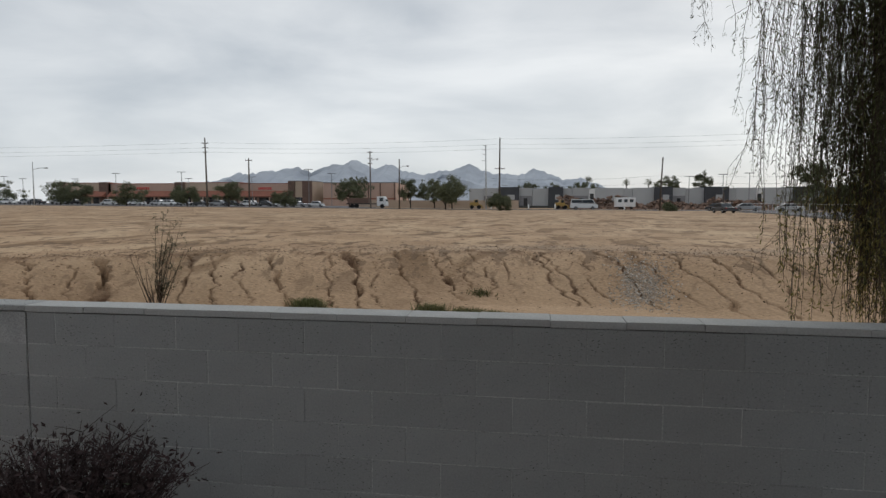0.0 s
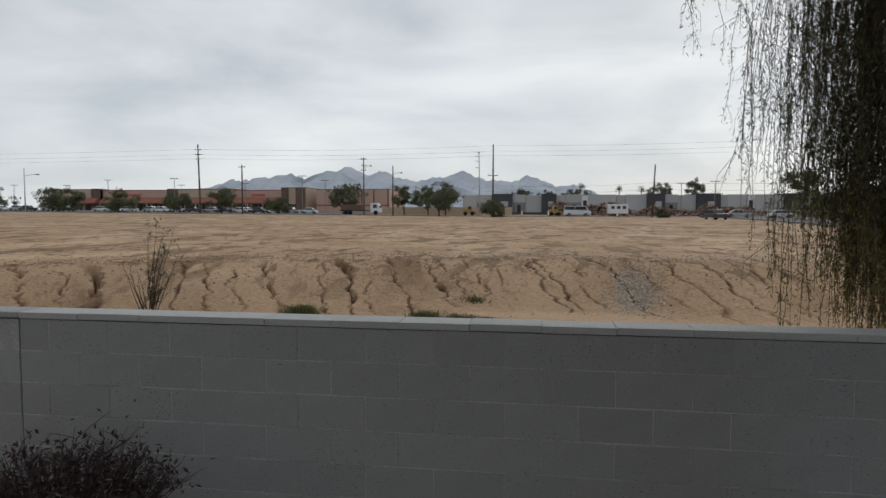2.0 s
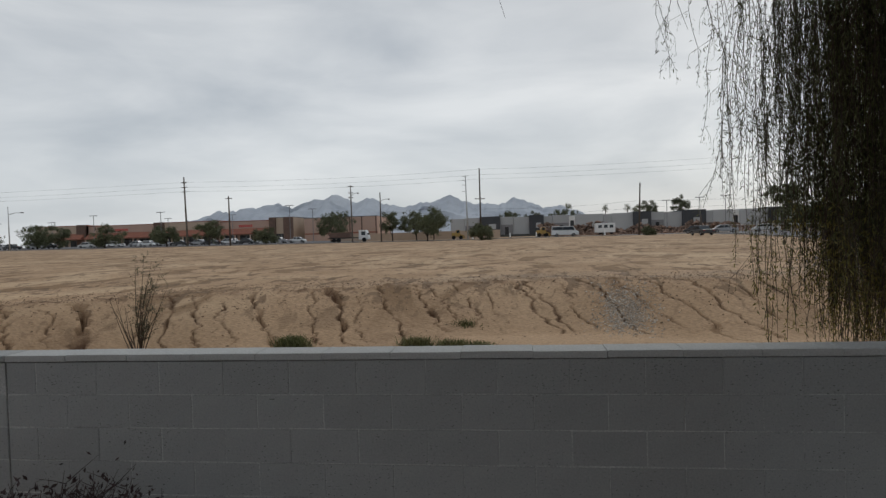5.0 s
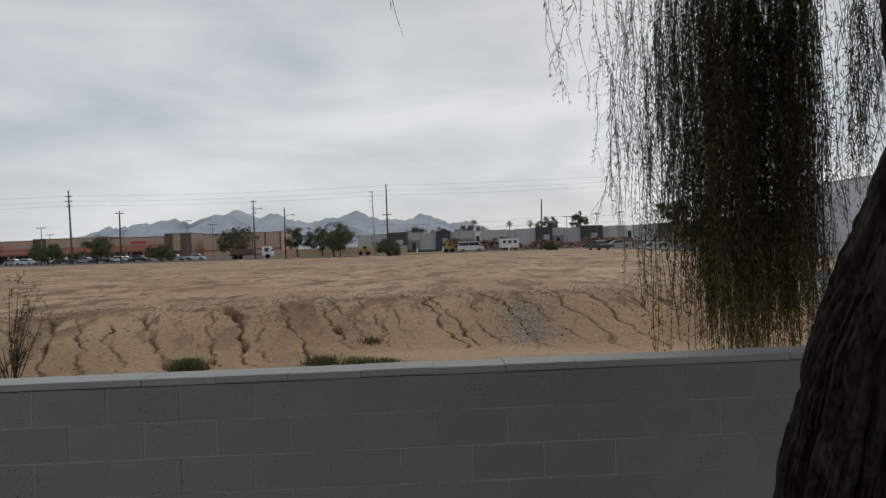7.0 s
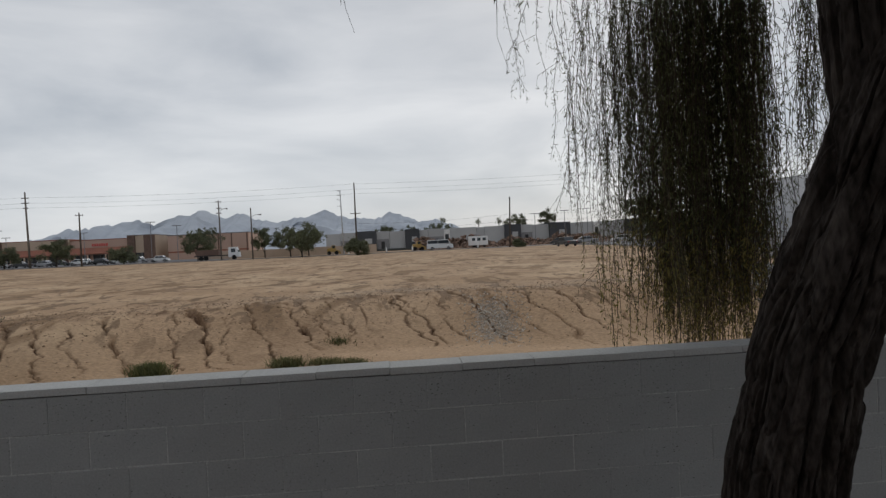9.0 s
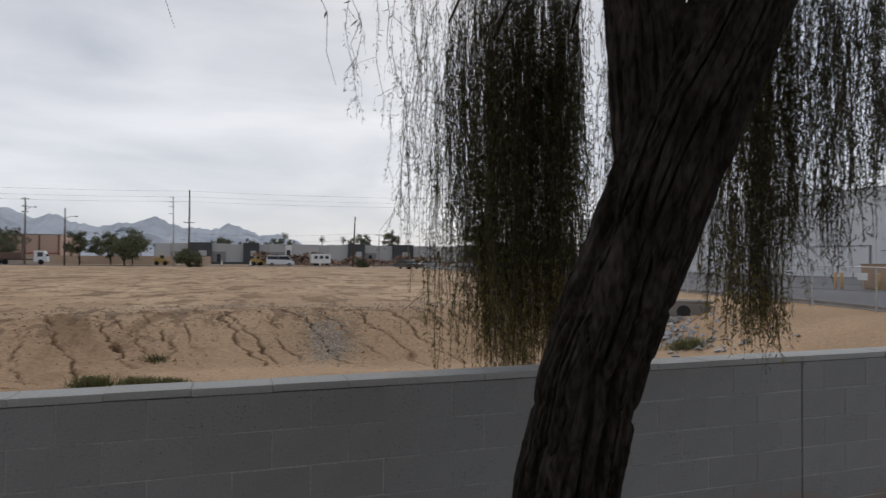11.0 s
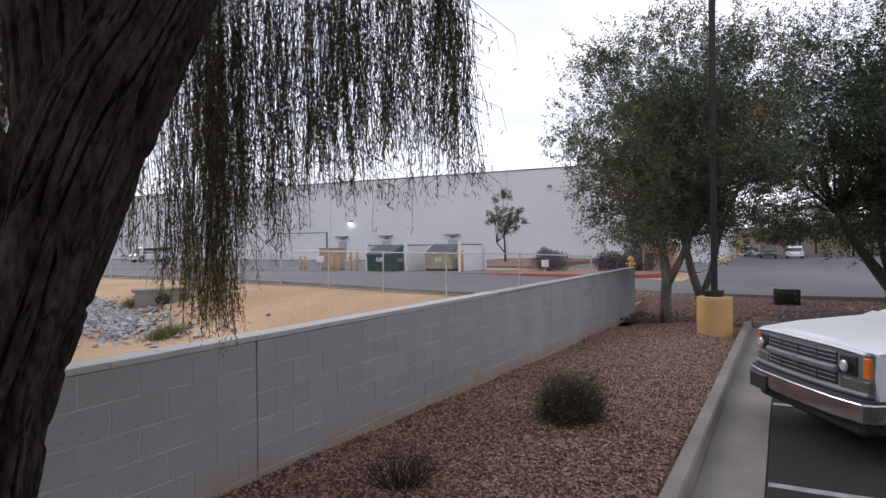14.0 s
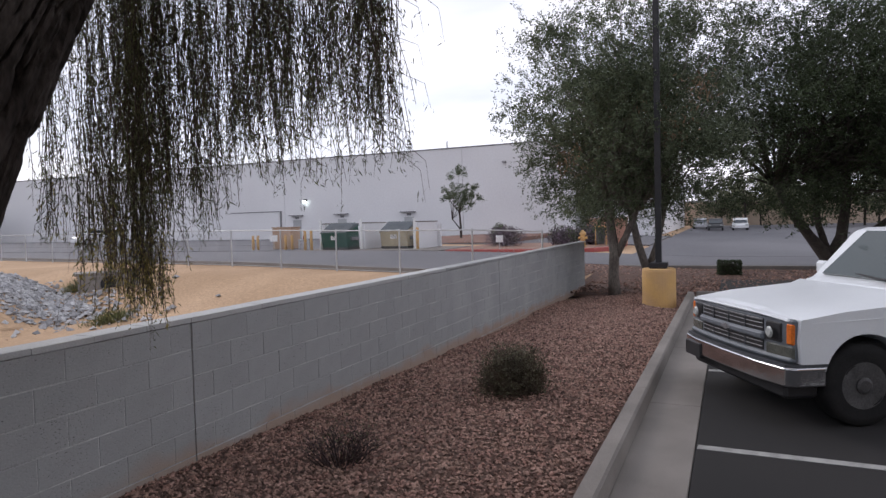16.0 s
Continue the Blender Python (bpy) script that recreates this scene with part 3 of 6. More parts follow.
def ground_height(x, y, detail=True):
    """Height of the open ground; with detail also masks for crushed stone, clayey earth with painted gully shade, and
    level earth.
    """
    x, y = np.asarray(x, float), np.asarray(y, float)
    crest = np.interp(x, CREST_X, CREST_Y) + 0.35 * lattice(x * 0.5, x * 0 + 3.1, 5)
    far = smooth((y - 25) / 100)
    lot = 0.30 + 0.22 * far + 0.0068 * np.clip(-x - 15, 0, 170) * far
    down = crest - y
    basin = smooth(down / 3.1)
    east = smooth((x - 12.0) / 6.5)
    depth = 1.18 * (1 - 0.97 * east) * (0.75 * basin + 0.25 * np.clip(down / 3.1, 0, 1))
    z = lot - depth
    south = y < 0.1
    yard = -0.30 + 0 * x
    blend = smooth((x - 19.0) / 4.0)
    yard = yard * (1 - blend) + (0.26 * smooth((y + 4.0) / 8.0) - 0.16) * blend
    east_z = 0.26 * smooth((y + 4.0) / 8.0) - 0.16 + 0.14 * smooth((y - 4) / 12) + 0.2 * far
    side = smooth((x - 16.5) / 3.0)
    z = z * (1 - side) + east_z * side
    z = np.where(south, yard, z)
    if not detail:
        return z
    near = 1 - smooth((np.hypot(x, y) - 40) / 60)
    open_earth = np.where(south, 0.0, 1.0) * (1 - side)
    z = z + open_earth * near * (0.10 * lattice(x * 0.45, y * 0.8, 1) + 0.05 * lattice(x * 1.7, y * 2.3, 2) + 0.022 * lattice(x * 6, y * 6, 3) + 0.012 * lattice(x * 15, y * 15, 4))
    clay_shade = 0 * x
    for gx, width, deep, start, end in GULLIES:
        s = down / 3.0
        line = gx + 0.46 * down + 0.42 * lattice(s * 3.3 + gx * 7, s * 0 + gx, 7) + 0.26 * lattice(s * 8 + gx * 3, s * 0 + gx, 8) + 0.17 * lattice(s * 22 + gx * 3, s * 0 + gx, 18) + 0.10 * lattice(s * 48 + gx * 3, s * 0 + gx, 19)
        run = smooth((s - start + 0.04) / 0.06) * (1 - smooth((s - end) / 0.2))
        w = width * np.clip(0.16 + 0.75 * lattice(s * 9 + gx, s * 0 + gx * 2, 9) + 0.05 * s, 0.04, 0.6)
        off = np.abs(x - line)
        cut = np.clip(1.0 - off / np.maximum(w, 0.02), 0, 1)
        cut = np.clip(cut * 3.5, 0, 1) * run
        z = z - open_earth * deep * 1.7 * cut * np.clip(0.6 + 1.2 * lattice(s * 7 + gx, s * 0, 12), 0.1, 1.2)
        z = z - open_earth * 0.006 * run * np.exp(-(off / (w * 4)) ** 2)
        # reddish earth and painted shade along each cut
        clay_shade = np.maximum(clay_shade, np.clip(1.4 - off / (w * 1.15 + 0.02), 0, 1) * run * np.clip(0.75 + 1.3 * lattice(s * 6 + gx, s * 0 + gx, 14), 0.15, 1))
    lip = np.exp(-((down - 0.05) / 0.25) ** 2) * near
    z = z + open_earth * lip * (0.10 * lattice(x * 3.1, y * 2.1, 15) + 0.06 * lattice(x * 9, y * 9, 16))
    patch = smooth(1.2 - np.hypot((x - 2.9) / 0.6, (y - 14.0) / 0.95) + 0.5 * lattice(x * 3, y * 3, 21))
    stone = np.exp(-((y - crest - 1.6) / 1.5) ** 2) * smooth((x + 9) / 8) * 0.85
    stone = np.maximum(np.maximum(stone * (0.6 + 0.8 * lattice(x * 0.6, y * 1.5, 22)), patch), 0.5 * smooth((x + 60) / -60))
    # darker, redder tone on the crest lip, mid bank and left bank
    clay_shade = np.maximum(clay_shade * 1.0, lip * (0.45 + lattice(x * 2, y * 2, 23)))
    clay_shade = np.maximum(clay_shade, 0.40 * basin * smooth(1 - np.abs(x + 2.2) / 2.5) * (0.7 + lattice(x * 2, y * 2, 24)))
    clay_shade = np.maximum(clay_shade, 0.55 * basin * smooth((-x - 8.5) / 4.0) * (0.8 + 0.8 * lattice(x * 1.3, y * 1.3, 27)))
    level = (1 - basin)
    return z, np.clip(stone, 0, 1) * open_earth, np.clip(clay_shade, 0, 1) * open_earth, level


def steps(lo, hi, fine_lo, fine_hi, fine, grow):
    mid = np.arange(fine_lo, fine_hi + fine * 0.5, fine)
    up, down, s, v = [], [], fine, fine_hi
    while v < hi:
        s *= grow
        v += s
        up.append(min(v, hi))
    s, v = fine, fine_lo
    while v > lo:
        s *= grow
        v -= s
        down.append(max(v, lo))
    return np.array(down[::-1] + list(mid) + up)


gx = steps(-4200, 4200, -15.0, 6.8, 0.034, 1.08)
gy = steps(-700, 4800, 8.6, 16.7, 0.036, 1.08)
gy = np.unique(np.concatenate([gy[(gy < -0.05) | (gy > 0.25)], [0.05, 0.16, 0.2]]))
xx, yy = np.meshgrid(gx, gy)
zz, stone_mask, clay_shade_mask, level_mask = ground_height(xx.ravel(), yy.ravel())
nx, ny = len(gx), len(gy)
ids = np.arange(nx * ny).reshape(ny, nx)
gf = np.stack([ids[:-1, :-1], ids[:-1, 1:], ids[1:, 1:], ids[1:, :-1]], axis=-1).reshape(-1, 4)
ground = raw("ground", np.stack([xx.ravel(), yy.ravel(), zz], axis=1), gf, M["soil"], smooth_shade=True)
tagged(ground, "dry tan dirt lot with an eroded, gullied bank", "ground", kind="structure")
for key, values in (("stones", stone_mask), ("clay_shade", clay_shade_mask), ("flat", level_mask)):
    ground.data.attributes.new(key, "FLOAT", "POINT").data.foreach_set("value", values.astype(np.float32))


def strip(name, xs, ys, lift, material, label, category, thick=0.0, skew=0.0):
    """A paved sheet that lies on the ground, with an edge that goes down into it."""
    X, Y = np.meshgrid(np.asarray(xs, float), np.asarray(ys, float))
    X = X + skew * (Y - 9.0)
    Z = ground_height(X.ravel(), Y.ravel(), False) + lift
    n, k = X.shape[1], X.shape[0]
    i = np.arange(n * k).reshape(k, n)
    f = np.stack([i[:-1, :-1], i[:-1, 1:], i[1:, 1:], i[1:, :-1]], axis=-1).reshape(-1, 4)
    v = np.stack([X.ravel(), Y.ravel(), Z], axis=1)
    if thick:
        ring = np.concatenate([i[0, :], i[1:, -1], i[-1, -2::-1], i[-2:0:-1, 0]])
        low = v[ring] - (0, 0, thick)
        a = np.arange(len(ring))
        f = np.concatenate([f, np.stack([ring, a + len(v), np.roll(a, -1) + len(v), np.roll(ring, -1)], axis=1)])
        v = np.concatenate([v, low])
    ob = raw(name, v, f, material)
    return tagged(ob, label, category, kind="structure")


span = lambda a, b, s: np.linspace(a, b, max(2, int(abs(b - a) / s) + 1))
strip("road_east", span(20.4, 32.4, 1.0), span(4.0, 127.6, 1.5), 0.03, M["old_asphalt"], "worn grey asphalt service road beside the lot", "road", 0.1, 0.148)
strip("road_north", span(-400, 400, 10), span(128, 142, 2), 0.05, M["old_asphalt"], "grey asphalt street beyond the dirt lot", "road", 0.1)
strip("pavement_north", span(-400, 19, 10), span(125.2, 127.2, 1), 0.14, M["concrete"], "pale concrete pavement along the street", "pavement", 0.2)
strip("store_parking", span(-260, -40, 10), span(146, 205, 10), 0.04, M["old_asphalt"], "grey asphalt parking area before the shops", "parking area", 0.1)
strip("drive_east", span(25.2, 32.4, 1.0), span(-40, 3.99, 1.0), 0.034, M["old_asphalt"], "worn grey asphalt drive beyond the planting bed", "road", 0.1)
strip("drive_south_east", span(32.44, 150, 3.0), span(-40, 0.2, 1.0), 0.038, M["old_asphalt"], "wide worn asphalt drive leading away", "road", 0.1)
strip("warehouse_apron", span(41.5, 59.9, 2.0), span(0.3, 110, 2.0), 0.075, M["old_asphalt"], "asphalt apron along the warehouse", "road", 0.1)
strip("warehouse_lane", span(32.44, 41.46, 1.5), span(20.5, 110, 2.0), 0.055, M["old_asphalt"], "asphalt lane beside the bin enclosure", "road", 0.1)
for xe, wd, nm in ((20.05, 0.16, "kerb_west"),):
    strip(nm, [xe, xe + 0.08, xe + wd], span(5.2, 120, 1.5), 0.16, M["concrete"], "low pale concrete kerb along the road", "kerb", 0.3, 0.148)
strip("road_edge_line", [20.75, 20.9], span(6, 120, 1.5), 0.036, M["line"], "faded white edge line", "road marking", 0.0, 0.148)

# parking asphalt on the near side, gutter pan, kerb and planting bed
E_Z = -0.17
BAY = Matrix.Translation((5, -2.895, 0)) @ pose(0, 0, 0, 0, 0, -0.85) @ Matrix.Translation((-5, 2.8, 0))  # the kerb runs a little askew of the wall
near_lot = Geo()
near_lot.box(-30, 25.1, -40, -3.363, E_Z - 0.2, E_Z, 0.01)
tagged(part("parking_asphalt", near_lot, M["asphalt"], None), "dark asphalt parking bay with worn surface", "parking area", kind="structure").matrix_basis = BAY
pan = thing("gutter_pan", BAY, "pale concrete gutter strip along the kerb", "gutter", kind="structure")
for i in range(14):
    a = -26 + i * 3.05
    part("pan_slab", Geo().box(a, a + 3.042, -3.36, -2.86, E_Z - 0.2, E_Z + 0.006, 0.006), M["concrete"], pan)
kerb = thing("kerb", BAY, "worn concrete kerb between gravel bed and parking", "kerb", kind="structure")
for i in range(14):
    a = -26 + i * 3.05
    g = Geo().prism([(-2.86, E_Z - 0.2), (-2.86, E_Z), (-2.845, -0.03), (-2.825, -0.012), (-2.71, -0.012), (-2.70, -0.03), (-2.70, E_Z - 0.2)], a, a + 3.044, "x")
    part("kerb_stone", g, M["concrete"], kerb, fix=True)
part("kerb_return", Geo().box(16.72, 16.88, -9.0, -2.89, E_Z - 0.2, -0.012, 0.015), M["concrete"], kerb)
for a in (6.29, 9.19, 12.09):
    tagged(part("stall_line", Geo().box(a, a + 0.1, -8.3, -3.38, E_Z + 0.001, E_Z + 0.005), M["line"], None), "worn white parking stall line", "road marking", "stall lines", "structure").matrix_basis = BAY


def bed_height(x, y):
    return 0.05 - 0.019 * np.clip(np.asarray(x, float) - 4.0, 0, 24) - np.clip(0.05 + 0.004 * (np.asarray(x, float) - 4.0), 0, 0.1) * smooth((np.asarray(y, float) + 1.5) / 1.3) + 0.05 * lattice(np.asarray(x, float) * 0.7, np.asarray(y, float) * 0.9, 31) + 0.02 * lattice(np.asarray(x, float) * 2.5, np.asarray(y, float) * 2.5, 32) - 0.09 * smooth((-np.asarray(y, float) - 1.9) / 0.75) - 0.14 * smooth((2.6 - np.asarray(x, float)) / 2.2)


def askew(x, y):
    return y * 1.06 + y / 2.7 * 0.0148 * (np.asarray(x, float) - 5)


bx, by = np.concatenate([span(-22, 19.6, 0.12)]), span(-2.66, 0.03, 0.09)
X, Y = np.meshgrid(bx, by)
bi = np.arange(X.size).reshape(X.shape)
bf = np.stack([bi[:-1, :-1], bi[:-1, 1:], bi[1:, 1:], bi[1:, :-1]], axis=-1).reshape(-1, 4)
bed = raw("gravel_bed", np.stack([X.ravel(), askew(X, Y).ravel(), bed_height(X, Y).ravel() - 0.008], axis=1), bf, M["gravel_bed"], smooth_shade=True)
tagged(bed, "dark soil under brown landscape gravel", "planting bed", kind="structure")
X, Y = np.meshgrid(span(16.9, 25.15, 0.25), span(-12, 4.0, 0.25))
Z = np.where(X < 18.0, -0.30, -0.19 + 0.06 * lattice(X * 0.8, Y * 0.8, 33) + 0.05 * smooth((Y + 1) / 4))
Z = np.where(X < 19.5, np.minimum(Z, -0.22), np.maximum(Z, ground_height(X.ravel(), Y.ravel(), False).reshape(X.shape) + 0.03))
bi = np.arange(X.size).reshape(X.shape)
bf = np.stack([bi[:-1, :-1], bi[:-1, 1:], bi[1:, 1:], bi[1:, :-1]], axis=-1).reshape(-1, 4)
bed2 = raw("planting_bed", np.stack([X.ravel(), Y.ravel(), Z.ravel()], axis=1), bf, M["gravel_bed"], smooth_shade=True)
tagged(bed2, "dark leaf-strewn soil under the shade trees", "planting bed", kind="structure")
tagged(part("bed_kerb", Geo().box(25.0, 25.16, -40, 4.0, -0.4, 0.0, 0.02), M["concrete"], None), "pale kerb at the drive's edge", "kerb", kind="structure")

rng = np.random.default_rng(5)
n = 76000
px = 0.8 + 17.0 * rng.random(n) ** 1.35
py = rng.uniform(-2.60, -0.0, n)
size = rng.uniform(0.0075, 0.0185, n) * (1 + 0.035 * px)
v, f = stones(n, np.stack([px, askew(px, py), bed_height(px, py) + 0.002], axis=1), size, rng)
tagged(raw("gravel", v, f, M["pebble"]), "loose reddish-brown landscape gravel", "gravel", kind="stuff")
n = 9000
px, py = rng.uniform(-4.5, 1.0, n), rng.uniform(-2.60, 0, n)
v, f = stones(n, np.stack([px, askew(px, py), bed_height(px, py)], axis=1), rng.uniform(0.011, 0.024, n), rng)
tagged(raw("gravel", v, f, M["pebble"]), "loose reddish-brown gravel along the wall", "gravel", kind="stuff")
n = 5000
px, py = rng.uniform(17.5, 25, n), rng.uniform(-9, 3.8, n)
v, f = stones(n, np.stack([px, py, np.maximum(-0.18, ground_height(px, py, False) + 0.03)], axis=1), rng.uniform(0.02, 0.05, n), rng)
tagged(raw("gravel", v, f, M["pebble"]), "scattered brown gravel in the shade", "gravel", kind="stuff")
# riprap and crushed stone on the banks
n = 2600
t, r = rng.uniform(0, 6.283, n), np.sqrt(rng.random(n))
px, py = 13.4 + rng.normal(0, 1.0, n) + 0.25 * np.sin(t), 17.6 + rng.normal(0, 2.2, n)
v, f = stones(n, np.stack([px, py, ground_height(px, py, False) + 0.03], axis=1), rng.uniform(0.05, 0.15, n), rng)
tagged(raw("riprap", v, f, M["white_stone"]), "pile of pale grey riprap stone", "stones", kind="stuff")
n = 1700
px, py = rng.normal(2.9, 0.40, n), rng.normal(14.0, 0.6, n)
v, f = stones(n, np.stack([px, py, ground_height(px, py)[0] + 0.004], axis=1), rng.uniform(0.012, 0.04, n), rng)
tagged(raw("crushed_stone", v, f, M["crushed"]), "spill of crushed grey stone on the bank", "stones", kind="stuff")
n = 9000
px = rng.uniform(-15, 12, n)
py = np.interp(px, CREST_X, CREST_Y) + rng.normal(0.6, 1.6, n)
v, f = stones(n, np.stack([px, py, ground_height(px, py)[0] + 0.002], axis=1), rng.uniform(0.008, 0.035, n) * rng.uniform(0.4, 1.3, n), rng)
clods = islands(mat("soil_clod", (0.36, 0.25, 0.165), (0.27, 0.19, 0.13), 2, rough=0.95, bump=0.2, fine=30), 0.5, 1.3)
tagged(raw("soil_clods", v, f, clods), "loose clods and pebbles along the bank's crest", "soil", kind="stuff")

# distant mountains
RIDGE = [(-2300, 60), (-1980, 133), (-1780, 174), (-1570, 177), (-1430, 195), (-1327, 177), (-1096, 232), (-990, 205), (-890, 209), (-793, 170), (-696, 165), (-552, 185),
         (-456, 203), (-347, 170), (-222, 153), (-145, 161), (-90, 182), (7, 153), (112, 127), (157, 139), (261, 95), (420, 50), (600, 10)]
mx = np.arange(-2500, 800, 8.0)
top = np.interp(mx, [a for a, b in RIDGE], [b for a, b in RIDGE]) + 20 * lattice(mx / 55, mx * 0, 41) + 12 * lattice(mx / 20, mx * 0, 42) - 6
top = top * 1.08
rows_m = []
for k in range(14):
    s = k / 13
    rows_m.append(np.stack([mx, 3500 - 650 * (1 - s) + 120 * lattice(mx / 150, mx * 0 + k * 0.7, 43), np.maximum(top, 0) * (s ** 1.15) * (1 + (0.35 * lattice(mx / 80, mx * 0 + k * 0.45, 44) if k < 13 else 0)) - 4], axis=1))
mv = np.concatenate(rows_m)
mi = np.arange(len(mv)).reshape(14, len(mx))
mf = np.stack([mi[:-1, :-1], mi[:-1, 1:], mi[1:, 1:], mi[1:, :-1]], axis=-1).reshape(-1, 4)
mv[:, 0] += 65
tagged(raw("mountain_backdrop", mv, mf, M["mountain"]), "desert mountain ridge tinted blue-grey for haze", "mountains", kind="structure")

# ---- weeping tree beside the wall ----
rng = np.random.default_rng(11)
TX, TY = 1.47, -1.40
willow = thing("weeping_tree", pose(TX, TY, 0), "leaning weeping tree with dark furrowed bark and long hanging strands", "tree")
AXIS = [(0.05, 0.09, -0.15, 0.225), (0.05, 0.08, 0.06, 0.20), (0.05, 0.04, 0.25, 0.186), (0.054, -0.016, 0.5, 0.178), (0.054, -0.12, 1.0, 0.170), (0.073, -0.245, 1.4, 0.166), (0.124, -0.35, 1.7, 0.166), (0.195, -0.44, 2.0, 0.163),
        (0.285, -0.475, 2.25, 0.168), (0.40, -0.51, 2.5, 0.158), (0.55, -0.54, 2.8, 0.145), (0.86, -0.54, 3.5, 0.11), (1.1, -0.42, 4.2, 0.08)]


def limb_geo(points, rings, around, rough, seed):
    """A limb with ridged bark: points are x, y, z, radius."""
    pts = np.array(points, float)
    s = np.linspace(0, len(pts) - 1, rings)
    idx = np.arange(len(pts))
    xs = [np.interp(s, idx, pts[:, k]) for k in range(4)]
    for k in range(3):
        xs[k] = np.convolve(np.pad(xs[k], 2, mode="reflect", reflect_type="odd"), np.ones(5) / 5, mode="valid")
    a = np.linspace(0, 2 * np.pi, around, endpoint=False)
    A, S = np.meshgrid(a, np.arange(rings))
    length = xs[2][S]
    wob = lattice(A * 5.6 + 0.8 * lattice(length * 4, A * 2, seed), length * 1.6 + A * 0.5, seed + 1)
    warp = 0.8 * lattice(length * 4, A * 2, seed + 4)
    deep = np.exp(-(lattice(A * 5.2 + warp, length * 2.6 + A * 0.4, seed + 2) / 0.07) ** 2)
    thin = np.exp(-(lattice(A * 10.5 + warp * 1.5, length * 6.5, seed + 6) / 0.08) ** 2)
    r = xs[3][S] * (1 + 0.10 * lattice(A * 1.3 + 3, length * 1.5, seed + 3)) + rough * (0.55 - 1.15 * deep - 0.5 * thin) + rough * 0.7 * wob + rough * 0.35 * lattice(A * 26, length * 22, seed + 8)
    v = np.stack([xs[0][S] + r * np.cos(A), xs[1][S] + r * np.sin(A), xs[2][S]], axis=-1).reshape(-1, 3)
    i = np.arange(rings * around).reshape(rings, around)
    j = np.roll(i, -1, axis=1)
    f = np.stack([i[:-1], j[:-1], j[1:], i[1:]], axis=-1).reshape(-1, 4)
    return v, f


raw("trunk", *limb_geo(AXIS, 420, 220, 0.023, 51), M["bark"], willow)
raw("limb", *limb_geo([(0.20, -0.42, 1.8, 0.10), (0.20, -0.41, 2.15, 0.125), (0.19, -0.39, 2.5, 0.12), (0.17, -0.36, 2.8, 0.11), (0.14, -0.2, 3.4, 0.09), (0.15, 0.2, 4.2, 0.06)], 170, 110, 0.016, 61), M["bark"], willow)
boughs = Geo()
for k in range(22):
    az = radians(rng.uniform(-40, 110))
    r = rng.uniform(1.3, 2.3)
    h = rng.uniform(3.6, 4.6)
    a = Vector((0.3 + rng.uniform(0, 0.8), rng.uniform(-0.3, 0.4), rng.uniform(3.2, 4.1)))
    b = Vector((0.3 + r * math.cos(az), 0.35 + r * math.sin(az), h - 0.4))
    boughs.tube([a, a.lerp(b, 0.35) + Vector((0, 0, 0.5)), a.lerp(b, 0.75) + Vector((0, 0, 0.35)), b], [0.045, 0.03, 0.018, 0.008], 6)
part("boughs", boughs, M["dark_bark"], willow, smooth=True)

# hanging strands: azimuth round the trunk, lowest height, reach, how many
CURTAINS = [(100, 2.62, 2.7, 3, 1.0, 1.5), (94, 2.5, 2.6, 4, 0.9, 1.6), (89, 1.75, 2.75, 2, 1.0, 0.4), (87.5, 2.2, 2.6, 5, 0.6, 2), (85, 1.75, 2.5, 9, 0.6, 2), (85, 0.80, 2.5, 7, 0.4, 2.5), (79, 1.3, 2.45, 42, 0.7, 2), (78, 0.72, 2.4, 22, 0.5, 2.5),
            (72, 0.72, 2.35, 120, 0.8, 2.4), (65, 0.72, 2.3, 130, 0.8, 2.4), (58, 0.8, 2.25, 105, 0.8, 2.2), (47, 1.75, 2.2, 26, 0.7, 2), (39, 1.6, 2.3, 16, 0.7, 2), (32.5, 1.45, 2.3, 14, 0.9, 1.5), (27, 1.10, 2.35, 74, 0.9, 1.4),
            (20, 1.65, 2.2, 48, 0.6, 1.5), (13, 1.62, 2.3, 34, 0.7, 1.6), (6, 2.0, 2.25, 40, 0.8, 1.3), (-2.5, 2.02, 2.3, 46, 0.85, 1.2), (-10.5, 1.98, 2.25, 48, 0.85, 1.4), (-16, 2.25, 2.25, 14, 0.5, 1.2), (-22.5, 2.05, 2.32, 48, 0.95, 1.2)]
stems, green, yellow = Geo(), Geo(), Geo()
green_c, yellow_c = [], []
for az, low, reach, count, full, wide in CURTAINS:
    count = int(count * 1.45) if count > 9 else count
    knots = [(radians(az + rng.normal(0, wide)), reach - abs(rng.normal(0, 0.28 if az > 40 else 0.22))) for k in range(max(2, count // (6 if az > 40 else 11)))]
    ends = [low + abs(rng.normal(0, 0.38 if az > 40 else 0.22)) for k in knots]
    for k in range(count):
        ang, rr = knots[k % len(knots)]
        x, y = 0.20 + rr * math.cos(ang) + rng.normal(0, 0.05), (0.38 if az > 40 else 0.20) + rr * math.sin(ang) + rng.normal(0, 0.042)
        top_z = rng.uniform(3.0, 4.3)
        bottom = ends[k % len(knots)] + abs(rng.normal(0, 0.22 if az > 40 else 0.14)) + (0.25 if rng.random() > full else 0)
        if top_z - bottom < 0.4:
            continue
        m = max(5, int((top_z - bottom) / 0.12))
        zs = np.linspace(top_z, bottom, m)
        sway = rng.normal(0, 0.035, 2)
        q = np.linspace(0, 1, m)
        wx = x + sway[0] * q * 2 + 0.025 * np.sin(q * rng.uniform(4, 12) + rng.uniform(0, 6)) + np.cumsum(rng.normal(0, 0.007, m))
